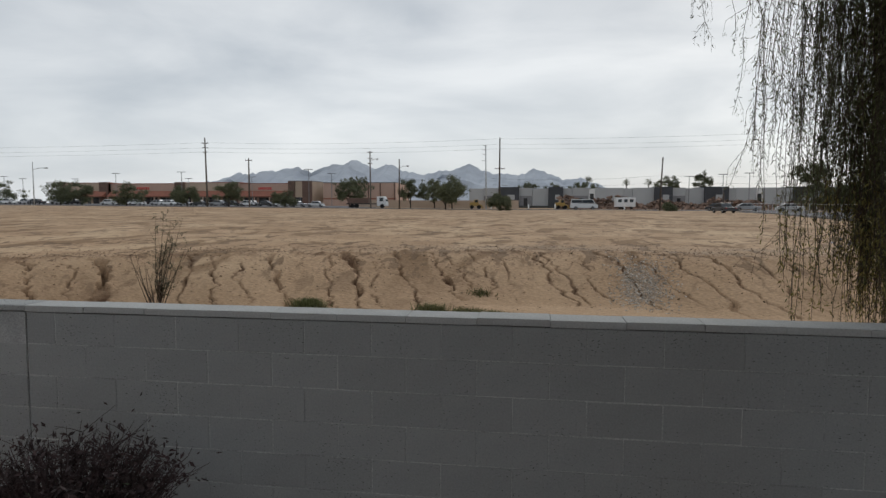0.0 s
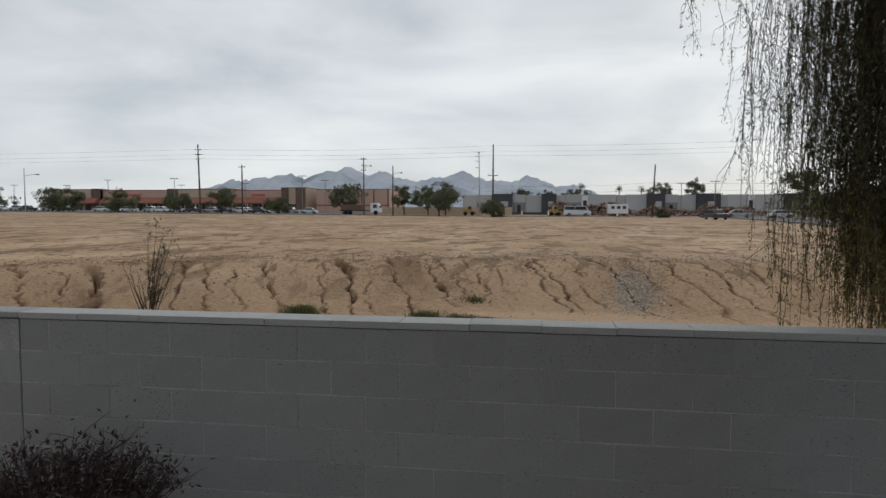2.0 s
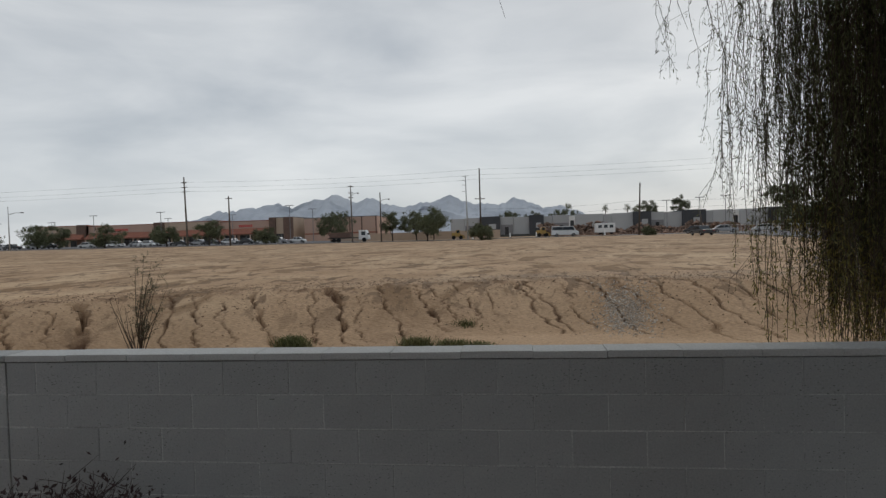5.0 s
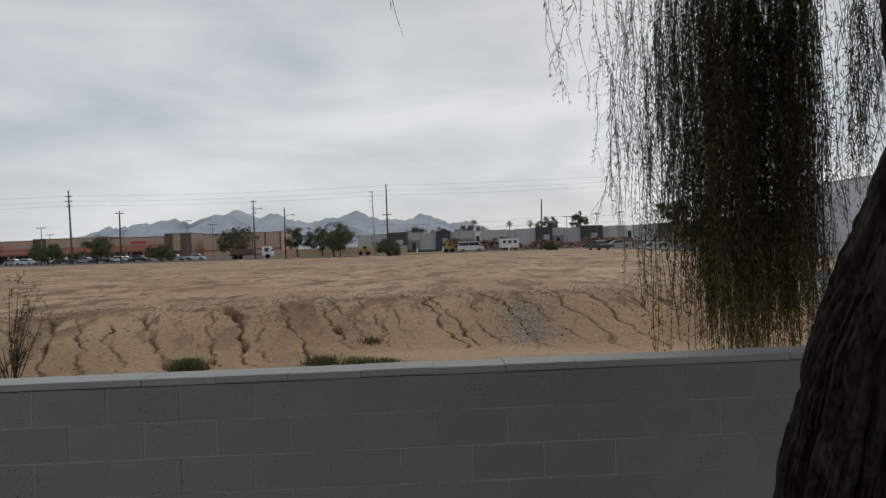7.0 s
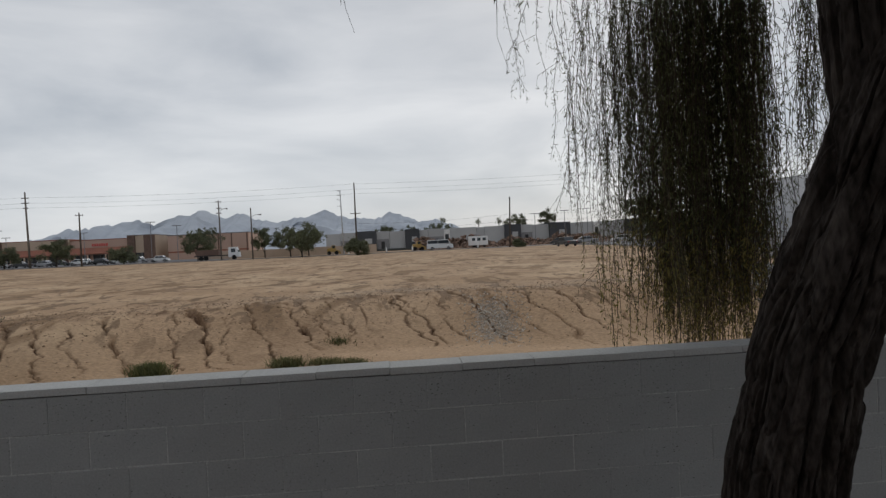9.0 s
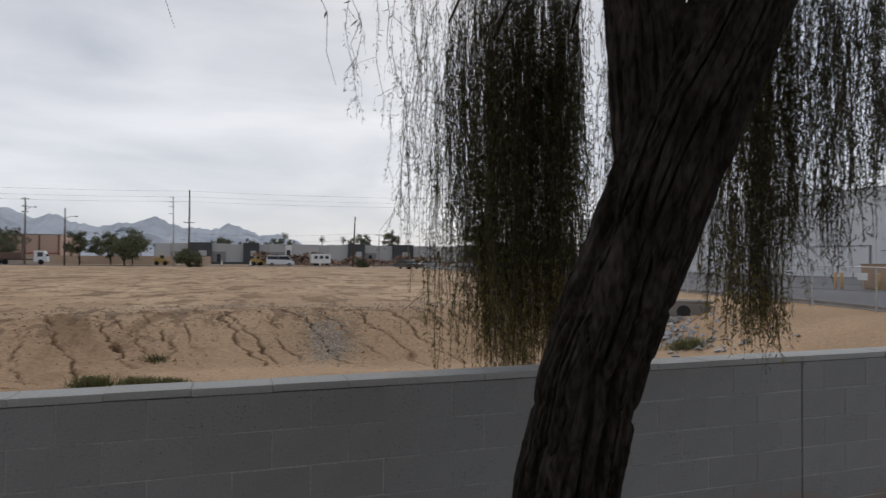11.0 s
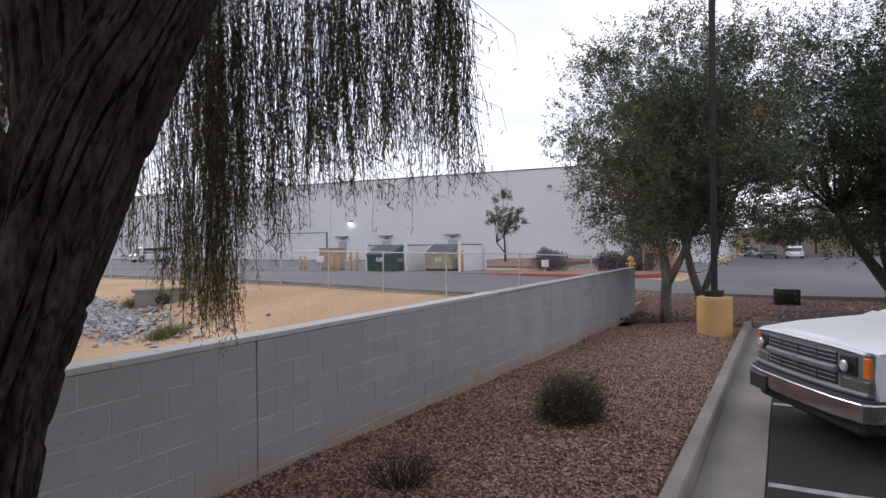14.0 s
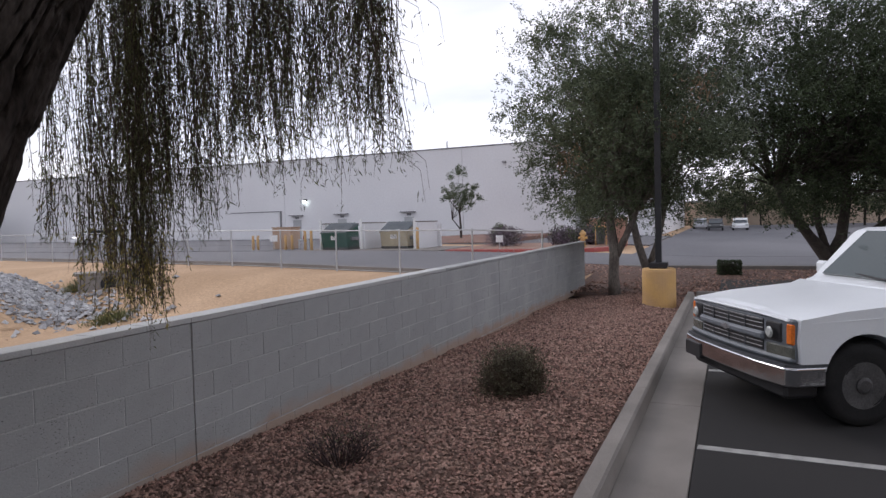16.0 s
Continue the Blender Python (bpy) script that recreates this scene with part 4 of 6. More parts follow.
        wy = y + sway[1] * q * 2 + 0.025 * np.sin(q * rng.uniform(4, 12) + rng.uniform(0, 6)) + np.cumsum(rng.normal(0, 0.007, m))
        stems.tube(list(zip(wx, wy, zs)), [0.0032] + [0.0022] * (m - 2) + [0.0012], 3, False)
        span_n = int((top_z - bottom) * rng.uniform(48, 84))
        u = rng.random(span_n)
        base = np.stack([np.interp(u, q, wx), np.interp(u, q, wy), np.interp(u, q, zs)], axis=1) + rng.normal(0, 0.012, (span_n, 3))
        ripe = (base[:, 2] < 1.75 + rng.normal(0, 0.15)) & (rng.random(span_n) < 0.8) & (az > 20)
        green_c.append(base[~ripe])
        yellow_c.append(base[ripe])
        for j in range(rng.integers(1, 4)):
            w = rng.integers(1, m - 1)
            st = Vector((wx[w], wy[w], zs[w]))
            out = Vector((rng.normal(0, 0.10), rng.normal(0, 0.10), -rng.uniform(0.12, 0.38)))
            stems.tube([st, st + out * 0.5 + Vector((out.x * 0.4, out.y * 0.4, 0)), st + out], [0.0018, 0.0014, 0.0008], 3, False)
            tt = rng.random(12)[:, None]
            green_c.append(np.array(st)[None] + np.array(out)[None] * tt + rng.normal(0, 0.012, (12, 3)))
leaves(green, np.concatenate(green_c), 0.038, rng, droop=1.7, slim=0.14)
leaves(yellow, np.concatenate(yellow_c), 0.036, rng, droop=1.5, slim=0.2)
part("strand_mass", stems, M["twig"], willow)["kind"] = "stuff"
part("green_leaves", green, M["willow_leaf"], willow, "narrow olive-green leaves")
part("yellow_leaves", yellow, M["yellow_leaf"], willow, "yellowing leaf tips")
# a few thin tips over the path and the dense, unseen top of the crown
tips, tip_leaf = Geo(), Geo()
for x, y, low in ((-0.75, 0.95, 2.62), (-0.45, 0.9, 2.68), (-0.55, 1.2, 2.78), (-1.5, 1.35, 2.95), (1.6, -1.75, 2.70), (1.9, -1.95, 2.72), (2.1, -2.0, 2.8)):
    p = [(x + 0.02 * k + rng.normal(0, 0.02), y + rng.normal(0, 0.02), 3.6 - (3.6 - low) * k / 6) for k in range(7)]
    tips.tube(p, [0.003, 0.0025, 0.0025, 0.002, 0.002, 0.0015, 0.001], 3, False)
    leaves(tip_leaf, np.array(p)[rng.integers(0, 5, 10)] + rng.normal(0, 0.02, (10, 3)), 0.05, rng, 1.0, 0.15)
part("strand_mass", tips, M["twig"], willow)["kind"] = "stuff"
part("green_leaves", tip_leaf, M["willow_leaf"], willow)
# crown above the view, spread wide and thickened to shade wall and trunk
shade_crown = Geo()
c = rng.normal(size=(78000, 3))
c = c / np.linalg.norm(c, axis=1)[:, None] * (rng.random(78000) ** 0.4)[:, None] * np.array((3.7, 3.5, 1.25)) + np.array((0.2, -0.9, 5.15))
leaves(shade_crown, c, 0.15, rng, 1.0, 0.28)
part("crown", shade_crown, M["willow_leaf"], willow)


# ---- shade trees and shrubs ----
def shade_tree(name, x, y, z, stems_at, crown_c, crown_r, clumps, per, leaf, size, bark, label, seed, sparse=0.0, group=""):
    """Trunk, limbs that run to the clumps, and a crown of small leaves with gaps."""
    g = np.random.default_rng(seed)
    tree = thing(name, pose(x, y, z), label, "tree", group)
    cc, cr = np.array(crown_c), np.array(crown_r)
    heads = []
    while len(heads) < clumps:
        p = g.normal(size=3)
        p = p / np.linalg.norm(p) * (g.random() ** 0.38)
        p = p * (1 + 0.22 * math.sin(4 * math.atan2(p[1], p[0]) + seed) * abs(p[2]))
        if p[2] < -0.75:
            continue
        heads.append(cc + p * cr)
    heads = np.array(heads)
    wood = Geo()
    forks = []
    for pts in stems_at:
        wood.tube([q[:3] for q in pts], [q[3] for q in pts], 14)
        forks.append((Vector(pts[-1][:3]), pts[-1][3]))
    part("trunk", wood, bark, tree, smooth=True)
    arms = Geo()
    for i, h in enumerate(heads):
        o, r = forks[i % len(forks)]
        h = Vector(h)
        bend = Vector((g.normal(0, 0.15), g.normal(0, 0.15), g.normal(0.15, 0.15))) * cr[0] * 0.3
        arms.tube([o - Vector((0, 0, r)), o.lerp(h, 0.45) + bend, h], [max(0.02, r * 0.55), max(0.012, r * 0.25), 0.006], 5)
    part("branchwork", arms, bark, tree, smooth=True)
    pts = []
    for h in heads:
        s = np.array((0.24, 0.24, 0.2)) * cr * g.uniform(0.6, 1.2)
        out = (h - cc) / cr
        shoots = max(8, int(per * g.uniform(0.6, 1.3) / 26))
        root = h + g.normal(size=(shoots, 3)) * s * 0.5
        d = g.normal(size=(shoots, 3)) * 0.75 + out * 0.8 + np.array((0, 0, 0.25))
        d /= np.linalg.norm(d, axis=1)[:, None]
        ln = g.uniform(0.15, 0.36, shoots) * cr.mean() * 0.55
        u = g.random((shoots, 26)) ** 0.8
        run = root[:, None] + d[:, None] * (ln[:, None] * u)[..., None] + g.normal(0, size * 0.55, (shoots, 26, 3))
        pts.append(run.reshape(-1, 3))
    crown = Geo()
    leaves(crown, np.concatenate(pts), size, g, 0.2, 0.42)
    part("crown", crown, leaf, tree)
    return tree


t1 = shade_tree("shade_tree", 17.6, -1.15, -0.2,
                [[(0, 0, -0.1, .17), (0.0, 0.03, 0.5, .13), (0.02, 0.0, 1.1, .13), (0.1, 0.12, 1.9, .11), (0.1, 0.2, 2.6, .09)],
                 [(0.03, -0.02, 0.95, .10), (0.0, -0.3, 1.5, .085), (-0.05, -0.6, 2.2, .07)],
                 [(0.9, -0.75, -0.1, .13), (0.9, -0.7, 0.6, .11), (0.8, -0.5, 1.3, .1), (0.7, -0.3, 2.3, .08)],
                 [(0.9, -0.72, 0.5, .09), (0.95, -1.0, 1.3, .08), (0.9, -1.2, 2.3, .06)]],
                (0.2, -0.2, 4.6), (2.5, 2.85, 3.3), 185, 1200, M["tree_leaf"], 0.064, M["grey_bark"], "dusty green broad-crowned tree with a pale forked trunk", 21)
dead = Geo()
g2 = np.random.default_rng(8)
for c in ((-1.2, -0.9, 4.6), (-1.6, -1.6, 3.9), (-1.7, 0.7, 3.4), (-1.3, -2.1, 4.9)):
    leaves(dead, np.array(c) + g2.normal(0, 0.22, (150, 3)), 0.10, g2, 1.2, 0.3)
part("dead_leaves", dead, M["dead_leaf"], t1, "dry brown dead foliage")
shade_tree("shade_tree", 24.0, -6.85, -0.2,
           [[(0, 0, -0.1, .26), (0, 0, 0.5, .24), (0.1, 0.5, 1.2, .16), (0.0, 1.1, 2.1, .13), (0, 1.5, 3.0, .1)],
            [(0.0, 0, 0.4, .2), (0.05, -0.35, 1.2, .17), (0.1, -0.5, 2.4, .14), (0.1, -0.5, 3.4, .1)],
            [(0, -0.05, 0.5, .17), (-0.1, -0.9, 1.1, .14), (-0.2, -1.8, 1.9, .11), (-0.2, -2.4, 2.8, .09)],
            [(0, 0.0, 0.6, .12), (0.3, 0.25, 1.6, .1), (0.4, 0.4, 3.0, .08)]],
           (-0.3, -0.5, 5.2), (4.2, 5.0, 3.9), 220, 1250, M["dark_leaf"], 0.08, M["dark_bark"], "large dark green tree with many low dark limbs", 33)
shade_tree("young_tree", 46.2, 14.7, 0.25, [[(0, 0, -0.1, .10), (0.05, 0.05, 1.2, .08), (0.0, 0.1, 2.3, .06)], [(0, 0.0, 0.9, .05), (-0.1, 0.7, 1.8, .04)]],
           (0.0, -0.1, 3.9), (1.4, 1.8, 1.6), 26, 240, M["tree_leaf"], 0.12, M["dark_bark"], "small young tree before the warehouse wall", 45)


def twig_shrub(name, x, y, z, rx, h, twigs, leaf_n, wood, leaf, label, seed, leaf_size=0.02, spread=1.0, dome=False):
    g = np.random.default_rng(seed)
    bush = thing(name, pose(x, y, z), label, "shrub")
    sticks, tips_at = Geo(), []
    for k in range(twigs):
        a, r = g.uniform(0, 6.283), math.sqrt(g.random())
        rise = math.sqrt(max(0.0, 1 - r ** 7)) if dome else 0.55 + 0.45 * math.sqrt(max(0.0, 1 - r * r * 0.85))
        tip = Vector((rx * r * math.cos(a), rx * r * math.sin(a), max(0.05, h * rise * g.uniform(0.35 if dome else 0.75, 1.06))))
        foot = Vector((tip.x * 0.22, tip.y * 0.22, -0.04))
        mid = foot.lerp(tip, 0.55) + Vector((g.normal(0, 0.04), g.normal(0, 0.04), 0.02)) * spread
        sticks.tube([foot, mid, tip], [0.006 + 0.004 * h, 0.004, 0.0016], 4, False)
        for j in range(3):
            s = mid.lerp(tip, g.random())
            e = s + Vector((g.normal(0, 0.07), g.normal(0, 0.07), g.uniform(0.02, 0.12))) * (0.5 + h)
            sticks.tube([s, s.lerp(e, 0.5) + Vector((g.normal(0, .012), g.normal(0, .012), 0)), e], [0.0028, 0.002, 0.001], 3, False)
            tips_at.append(e)
        tips_at.append(tip)
    part("branchwork", sticks, wood, bush)["kind"] = "stuff"
    if leaf_n:
        t = np.array([tuple(p) for p in tips_at])
        c = t[g.integers(0, len(t), leaf_n)] + g.normal(0, 0.03, (leaf_n, 3))
        foliage = Geo()
        leaves(foliage, c, leaf_size, g, -0.2, 0.4)
        part("foliage", foliage, leaf, bush)
    return bush


oleander = twig_shrub("reddish_shrub", -2.12, -0.85, 0.0, 0.57, 0.55, 420, 1700, M["purple_twig"], M["purple_twig"], "bare purplish-brown shrub with a few leaves and red flowers", 5, 0.035)
for c in ((-0.35, -0.4, 0.55), (-0.25, -0.3, 0.58), (0.1, -0.5, 0.4)):
    fl = Geo()
    for k in range(7):
        a = k * 0.9
        fl.tube([Vector(c), Vector(c) + Vector((0.012 * math.cos(a), 0.012 * math.sin(a), 0.012)), Vector(c) + Vector((0.028 * math.cos(a), 0.028 * math.sin(a), 0.006))], [0.004, 0.012, 0.003], 5)
    part("flower", fl, M["red_flower"], oleander, "small red flower")
gl = Geo()
leaves(gl, np.stack([rng.normal(0, 0.25, 70), rng.normal(-0.2, 0.2, 70), rng.uniform(0.15, 0.42, 70)], axis=1), 0.04, rng, 0, 0.45)
part("foliage", gl, M["tree_leaf"], oleander, "sparse green leaves")
twig_shrub("clipped_shrub", 6.85, -1.72, -0.09, 0.345, 0.54, 700, 9000, M["twig"], M["shrub_leaf"], "rounded grey-green twiggy shrub in the gravel", 6, 0.026, dome=True)
twig_shrub("low_shrub", 4.55, -1.12, -0.02, 0.30, 0.30, 60, 260, M["purple_twig"], M["shrub_leaf"], "low bare twiggy shrub in the gravel", 7, 0.024)


def wispy_shrub(x, y, label, seed):
    """A leaning plume of fine stems with feathery leaves, and a few bare stems beside it."""
    g = np.random.default_rng(seed)
    bush = thing("desert_shrub", pose(x, y, float(ground_height(x, y, False)) - 0.05), label, "shrub")
    sticks, at = Geo(), []
    for k in range(22):
        main = k < 14
        rise = 0.9 + 1.55 * g.random() ** 1.3 if main else g.uniform(0.7, 1.5)
        lean = g.normal(0.34, 0.22) if main else -g.uniform(0.25, 0.75)
        foot = Vector((g.normal(0, 0.04) - (0 if main else 0.12), g.normal(0, 0.05), 0))
        tip = foot + Vector((lean * rise / 1.6, g.normal(0, 0.2), rise))
        mid = foot.lerp(tip, 0.5) + Vector((g.normal(-0.03, 0.04), g.normal(0, 0.04), 0))
        sticks.tube([foot, mid, tip], [0.012, 0.007, 0.002], 4, False)
        for j in range(9 if main else 4):
            u = g.uniform(0.25, 1.0)
            s0 = foot.lerp(mid, u * 2) if u < 0.5 else mid.lerp(tip, u * 2 - 1)
            e = s0 + Vector((g.normal(0.06, 0.17), g.normal(0, 0.14), g.uniform(0.06, 0.3)))
            sticks.tube([s0, e], [0.003, 0.001], 3, False)
            if main:
                at += [s0.lerp(e, q) for q in g.random(16)]
    part("branchwork", sticks, M["twig"], bush)["kind"] = "stuff"
    foliage = Geo()
    c = np.array([tuple(p) for p in at]) + g.normal(0, 0.02, (len(at), 3))
    leaves(foliage, c, 0.06, g, -0.9, 0.2)
    part("foliage", foliage, M["shrub_leaf"], bush)


wispy_shrub(-8.8, 10.3, "thin leggy desert shrub with feathery leaves behind the wall", 9)
hedge = thing("box_hedge", pose(22.9, -3.95, -0.15) @ Matrix.Scale(0.72, 4), "small square-clipped dark hedge", "hedge")
hc = rng.uniform(-1, 1, (5200, 3)) * np.array((0.36, 0.46, 0.3))
side = rng.integers(0, 3, 5200)
for k, lim in enumerate((0.36, 0.46, 0.3)):
    pick = side == k
    hc[pick, k] = np.sign(hc[pick, k]) * lim * rng.uniform(0.86, 1.06, pick.sum())
hg = Geo()
leaves(hg, hc + np.array((0, 0, 0.33)), 0.06, rng, 0, 0.5)
part("foliage", hg, M["dark_leaf"], hedge)
part("stems", Geo().box(-0.28, 0.28, -0.36, 0.36, 0.0, 0.52, 0.08), M["dark_bark"], hedge)


def tuft(x, y, r, h, count, seed, label):
    g = np.random.default_rng(seed)
    z = float(ground_height(x, y, False))
    grass = Geo()
    px, py = x + g.normal(0, r * 0.45, count), y + g.normal(0, r * 0.3, count)
    pz = ground_height(px, py)[0] - 0.01
    d = np.stack([g.normal(0, 0.35, count), g.normal(0, 0.35, count), g.uniform(0.5, 1.0, count)], axis=1) * h
    s = np.stack([g.normal(0, 1, count), g.normal(0, 1, count), np.zeros(count)], axis=1) * 0.008
    b = np.stack([px, py, pz], axis=1)
    grass.quads(np.stack([b - s, b + s, b + d + s * 0.2, b + d - s * 0.2], axis=1))
    tagged(part("grass_tuft", grass, M["grass_blade"], None), label, "grass", "grass tufts below the bank", "stuff")


for i, (x, y, r, h, n) in enumerate(((-5.4, 11.15, 0.42, 0.32, 1100), (-2.4, 11.5, 0.38, 0.26, 800), (-1.5, 11.5, 0.45, 0.18, 600), (-0.85, 11.5, 0.3, 0.15, 400), (-1.4, 13.4, 0.35, 0.12, 260), (13.2, 12.2, 0.6, 0.3, 700), (15.6, 16.6, 0.6, 0.4, 500))):
    tuft(x, y, r, h, n, 60 + i, "green grass tuft at the foot of the bank")

# ---- lamp post, truck, bins ----
post = thing("street_lamp", pose(15.45, -2.43, -0.13), "tall black square lamp post on a yellow concrete base", "lamp post")
base = Geo()
base.tube([(0, 0, -0.3), (0, 0, 0.70), (0, 0, 0.755), (0, 0, 0.77)], [0.36, 0.36, 0.35, 0.32], 40)
part("concrete_base", base, M["yellow_paint"], post, "worn yellow-painted concrete pier", bevel=0.0)
part("base_plate", Geo().box(-0.19, 0.19, -0.19, 0.19, 0.77, 0.90, 0.02), M["black_paint"], post)
part("pole", Geo().prism([(-0.065, -0.065), (0.065, -0.065), (0.065, 0.065), (-0.065, 0.065)], 0.9, 9.0, "z"), M["black_paint"], post, bevel=0.008, fix=True)
part("lamp_head", Geo().box(-0.2, 0.2, -0.9, -0.1, 8.9, 9.05, 0.03), M["black_paint"], post)


def bow(tr):
    """Rounds the truck's nose in plan and lets the hood fall away to its sides."""
    for ob in [o for o in scene.objects if o.parent == tr and o.type == "MESH"]:
        me = ob.data
        if max(v.co.y for v in me.vertices) < -1.45 or ob.name.split(".")[0] in ("bumper", "bumper_pad", "wheel", "wheel_slot", "underbody", "valance", "plate_holder", "wiper"):
            continue
        bm = bmesh.new()
        bm.from_mesh(me)
        lo, hi = min(v.co.x for v in bm.verts), max(v.co.x for v in bm.verts)
        for k in range(-7, 8):
            if lo + 0.03 < k * 0.125 < hi - 0.03:
                bmesh.ops.bisect_plane(bm, geom=bm.verts[:] + bm.edges[:] + bm.faces[:], plane_co=(k * 0.125, 0, 0), plane_no=(1, 0, 0))
        for v in bm.verts:
            u = min(1.0, abs(v.co.x) / 0.96)
            v.co.y -= 0.085 * u ** 2.6 * min(1.0, max(0.0, (v.co.y + 0.7) / 0.5))
            if v.co.z > 1.0 and v.co.y > -1.5:
                v.co.z -= 0.045 * u ** 3
        bm.to_mesh(me)
        bm.free()


def pickup(m):
    """Pickup seen mostly from its front corner. Local y points ahead, the bumper's face is y = 0."""
    tr = thing("pickup_truck", m, "older white pickup truck with chrome bumper parked at the kerb", "truck")
    W = 0.96
    wheel_y, rear_y = -0.82, -4.2
    bottom = 0.42
    prof = [(-0.13, bottom + 0.12), (-0.10, 0.80), (-0.12, 1.00), (-0.20, 1.055), (-0.6, 1.105), (-1.38, 1.165), (-1.50, 1.165), (-1.50, bottom)]
    prof += [(wheel_y - 0.47, bottom)] + [(wheel_y - 0.47 * math.cos(a), 0.36 + 0.49 * math.sin(a)) for a in np.linspace(0.15, math.pi - 0.15, 18)] + [(wheel_y + 0.47, bottom + 0.05)]
    body = Geo().prism(prof, -W, W, "x")
    part("front_body", body, M["truck_white"], tr, bevel=0.10, fix=True, smooth=False)
    cab = Geo().prism([(-1.505, bottom), (-1.505, 1.165), (-1.62, 1.19), (-2.15, 1.72), (-2.3, 1.76), (-3.05, 1.76), (-3.2, 1.70), (-3.3, 1.2), (-3.3, bottom)], -W + 0.03, W - 0.03, "x")
    part("cab", cab, M["truck_white"], tr, bevel=0.05, fix=True)
    bed = Geo().prism([(-3.33, bottom), (-3.33, 1.2), (-5.35, 1.2), (-5.35, bottom), (rear_y - 0.46, bottom)] + [(rear_y - 0.46 * math.cos(a), 0.36 + 0.46 * math.sin(a)) for a in np.linspace(0.15, math.pi - 0.15, 12)] + [(rear_y + 0.46, bottom)], -W, W, "x")
    part("cargo_bed", bed, M["truck_white"], tr, bevel=0.04, fix=True)
    # windscreen and side windows
    wv = [(-0.74, -1.635, 1.235), (0.74, -1.635, 1.235), (0.66, -2.125, 1.715), (-0.66, -2.125, 1.715)]
    wind = Geo().add([(x, y + 0.012, z + 0.012) for x, y, z in wv] + [(x, y - 0.03, z - 0.02) for x, y, z in wv], [(0, 1, 2, 3), (7, 6, 5, 4), (0, 4, 5, 1), (1, 5, 6, 2), (2, 6, 7, 3), (3, 7, 4, 0)])
    part("windscreen", wind, M["windscreen"], tr)
    for s in (-1, 1):
        x0, x1 = sorted((s * (W - 0.035), s * (W - 0.022)))
        part("side_window", Geo().prism([(-1.75, 1.2), (-2.2, 1.66), (-3.0, 1.66), (-3.1, 1.2)], x0, x1, "x"), M["glass"], tr, fix=True)
        mir = part("side_mirror", Geo().box(*sorted((s * (W + 0.02), s * (W + 0.2))), -1.93, -1.83, 1.2, 1.36, 0.03), M["truck_white"], tr)
        part("mirror_arm", Geo().tube([(s * (W - 0.06), -1.85, 1.22), (s * (W + 0.05), -1.87, 1.25)], 0.02, 8), M["black_plastic"], mir)
    part("wiper", Geo().tube([(-0.5, -1.60, 1.235), (-0.1, -1.62, 1.25), (0.25, -1.66, 1.27)], 0.012, 6), M["black_plastic"], tr)
    for s in (-1, 1):
        x0, x1 = sorted((s * (W - 0.004), s * (W + 0.004)))
        part("side_crease", Geo().prism([(-0.16, 0.955), (-1.45, 1.045), (-1.45, 1.055), (-0.16, 0.965)], x0, x1, "x"), M["truck_white"], tr, fix=True)
        part("door_seam", Geo().box(x0 - 0.024 * s, x1 - 0.024 * s, -1.66, -1.648, 0.5, 1.17), M["black_plastic"], tr)
        part("door_handle", Geo().box(*sorted((s * (W - 0.03), s * (W + 0.0))), -2.95, -2.78, 1.02, 1.06, 0.01), M["chrome"], tr)
    # front: grille surround, bars, lamps
    surround = part("grille_surround", Geo().box(-W + 0.03, W - 0.03, -0.13, -0.075, 0.60, 1.0, 0.02), M["grille_grey"], tr, "grey plastic grille panel")
    part("grille_opening", Geo().box(-0.57, 0.57, -0.12, -0.068, 0.665, 0.965, 0.006), M["black_plastic"], tr)
    for z, h in ((0.955, 0.014), (0.918, 0.007), (0.876, 0.007), (0.740, 0.007), (0.698, 0.007)):
        part("grille_bar", Geo().box(-0.56, 0.56, -0.10, -0.060, z - h / 2, z + h / 2, 0.002), M["steel"], tr)
    part("centre_bar", Geo().box(-0.60, 0.60, -0.10, -0.028, 0.772, 0.842, 0.02), M["grille_grey"], tr)
    for x in (-0.3, 0.0, 0.3):
        part("grille_bar", Geo().box(x - 0.008, x + 0.008, -0.10, -0.058, 0.665, 0.965, 0.003), M["grey_plastic"], tr)
    part("lower_lip", Geo().box(-0.93, 0.93, -0.12, -0.045, 0.605, 0.655, 0.018), M["grille_grey"], tr)
    part("hood_lip", Geo().box(-0.88, 0.88, -0.16, -0.058, 1.0, 1.03, 0.012), M["truck_white"], tr)
    part("badge", Geo().prism([(-0.085, 0.79), (-0.03, 0.79), (-0.03, 0.775), (0.03, 0.775), (0.03, 0.79), (0.085, 0.79), (0.085, 0.82), (0.03, 0.82), (0.03, 0.835), (-0.03, 0.835), (-0.03, 0.82), (-0.085, 0.82)], -0.035, -0.025, "y"), M["steel"], tr, "plain grey cross-shaped badge", fix=True)
    for s in (-1, 1):
        lamp = part("headlight", Geo().box(*sorted((s * 0.60, s * 0.80)), -0.12, -0.062, 0.775, 0.955, 0.012), M["black_plastic"], tr)
        part("bulb_reflector", Geo().tube([(s * 0.70, -0.064, 0.86), (s * 0.70, -0.05, 0.86)], [0.055, 0.035], 20), M["lens"], lamp)
        part("marker_light", Geo().box(*sorted((s * 0.845, s * 0.925)), -0.15, -0.066, 0.765, 0.96, 0.014), M["amber"], tr, "amber corner lamp")
        part("turn_lamp", Geo().box(*sorted((s * 0.60, s * 0.925)), -0.12, -0.066, 0.635, 0.755, 0.012), M["dull_lens"], tr)
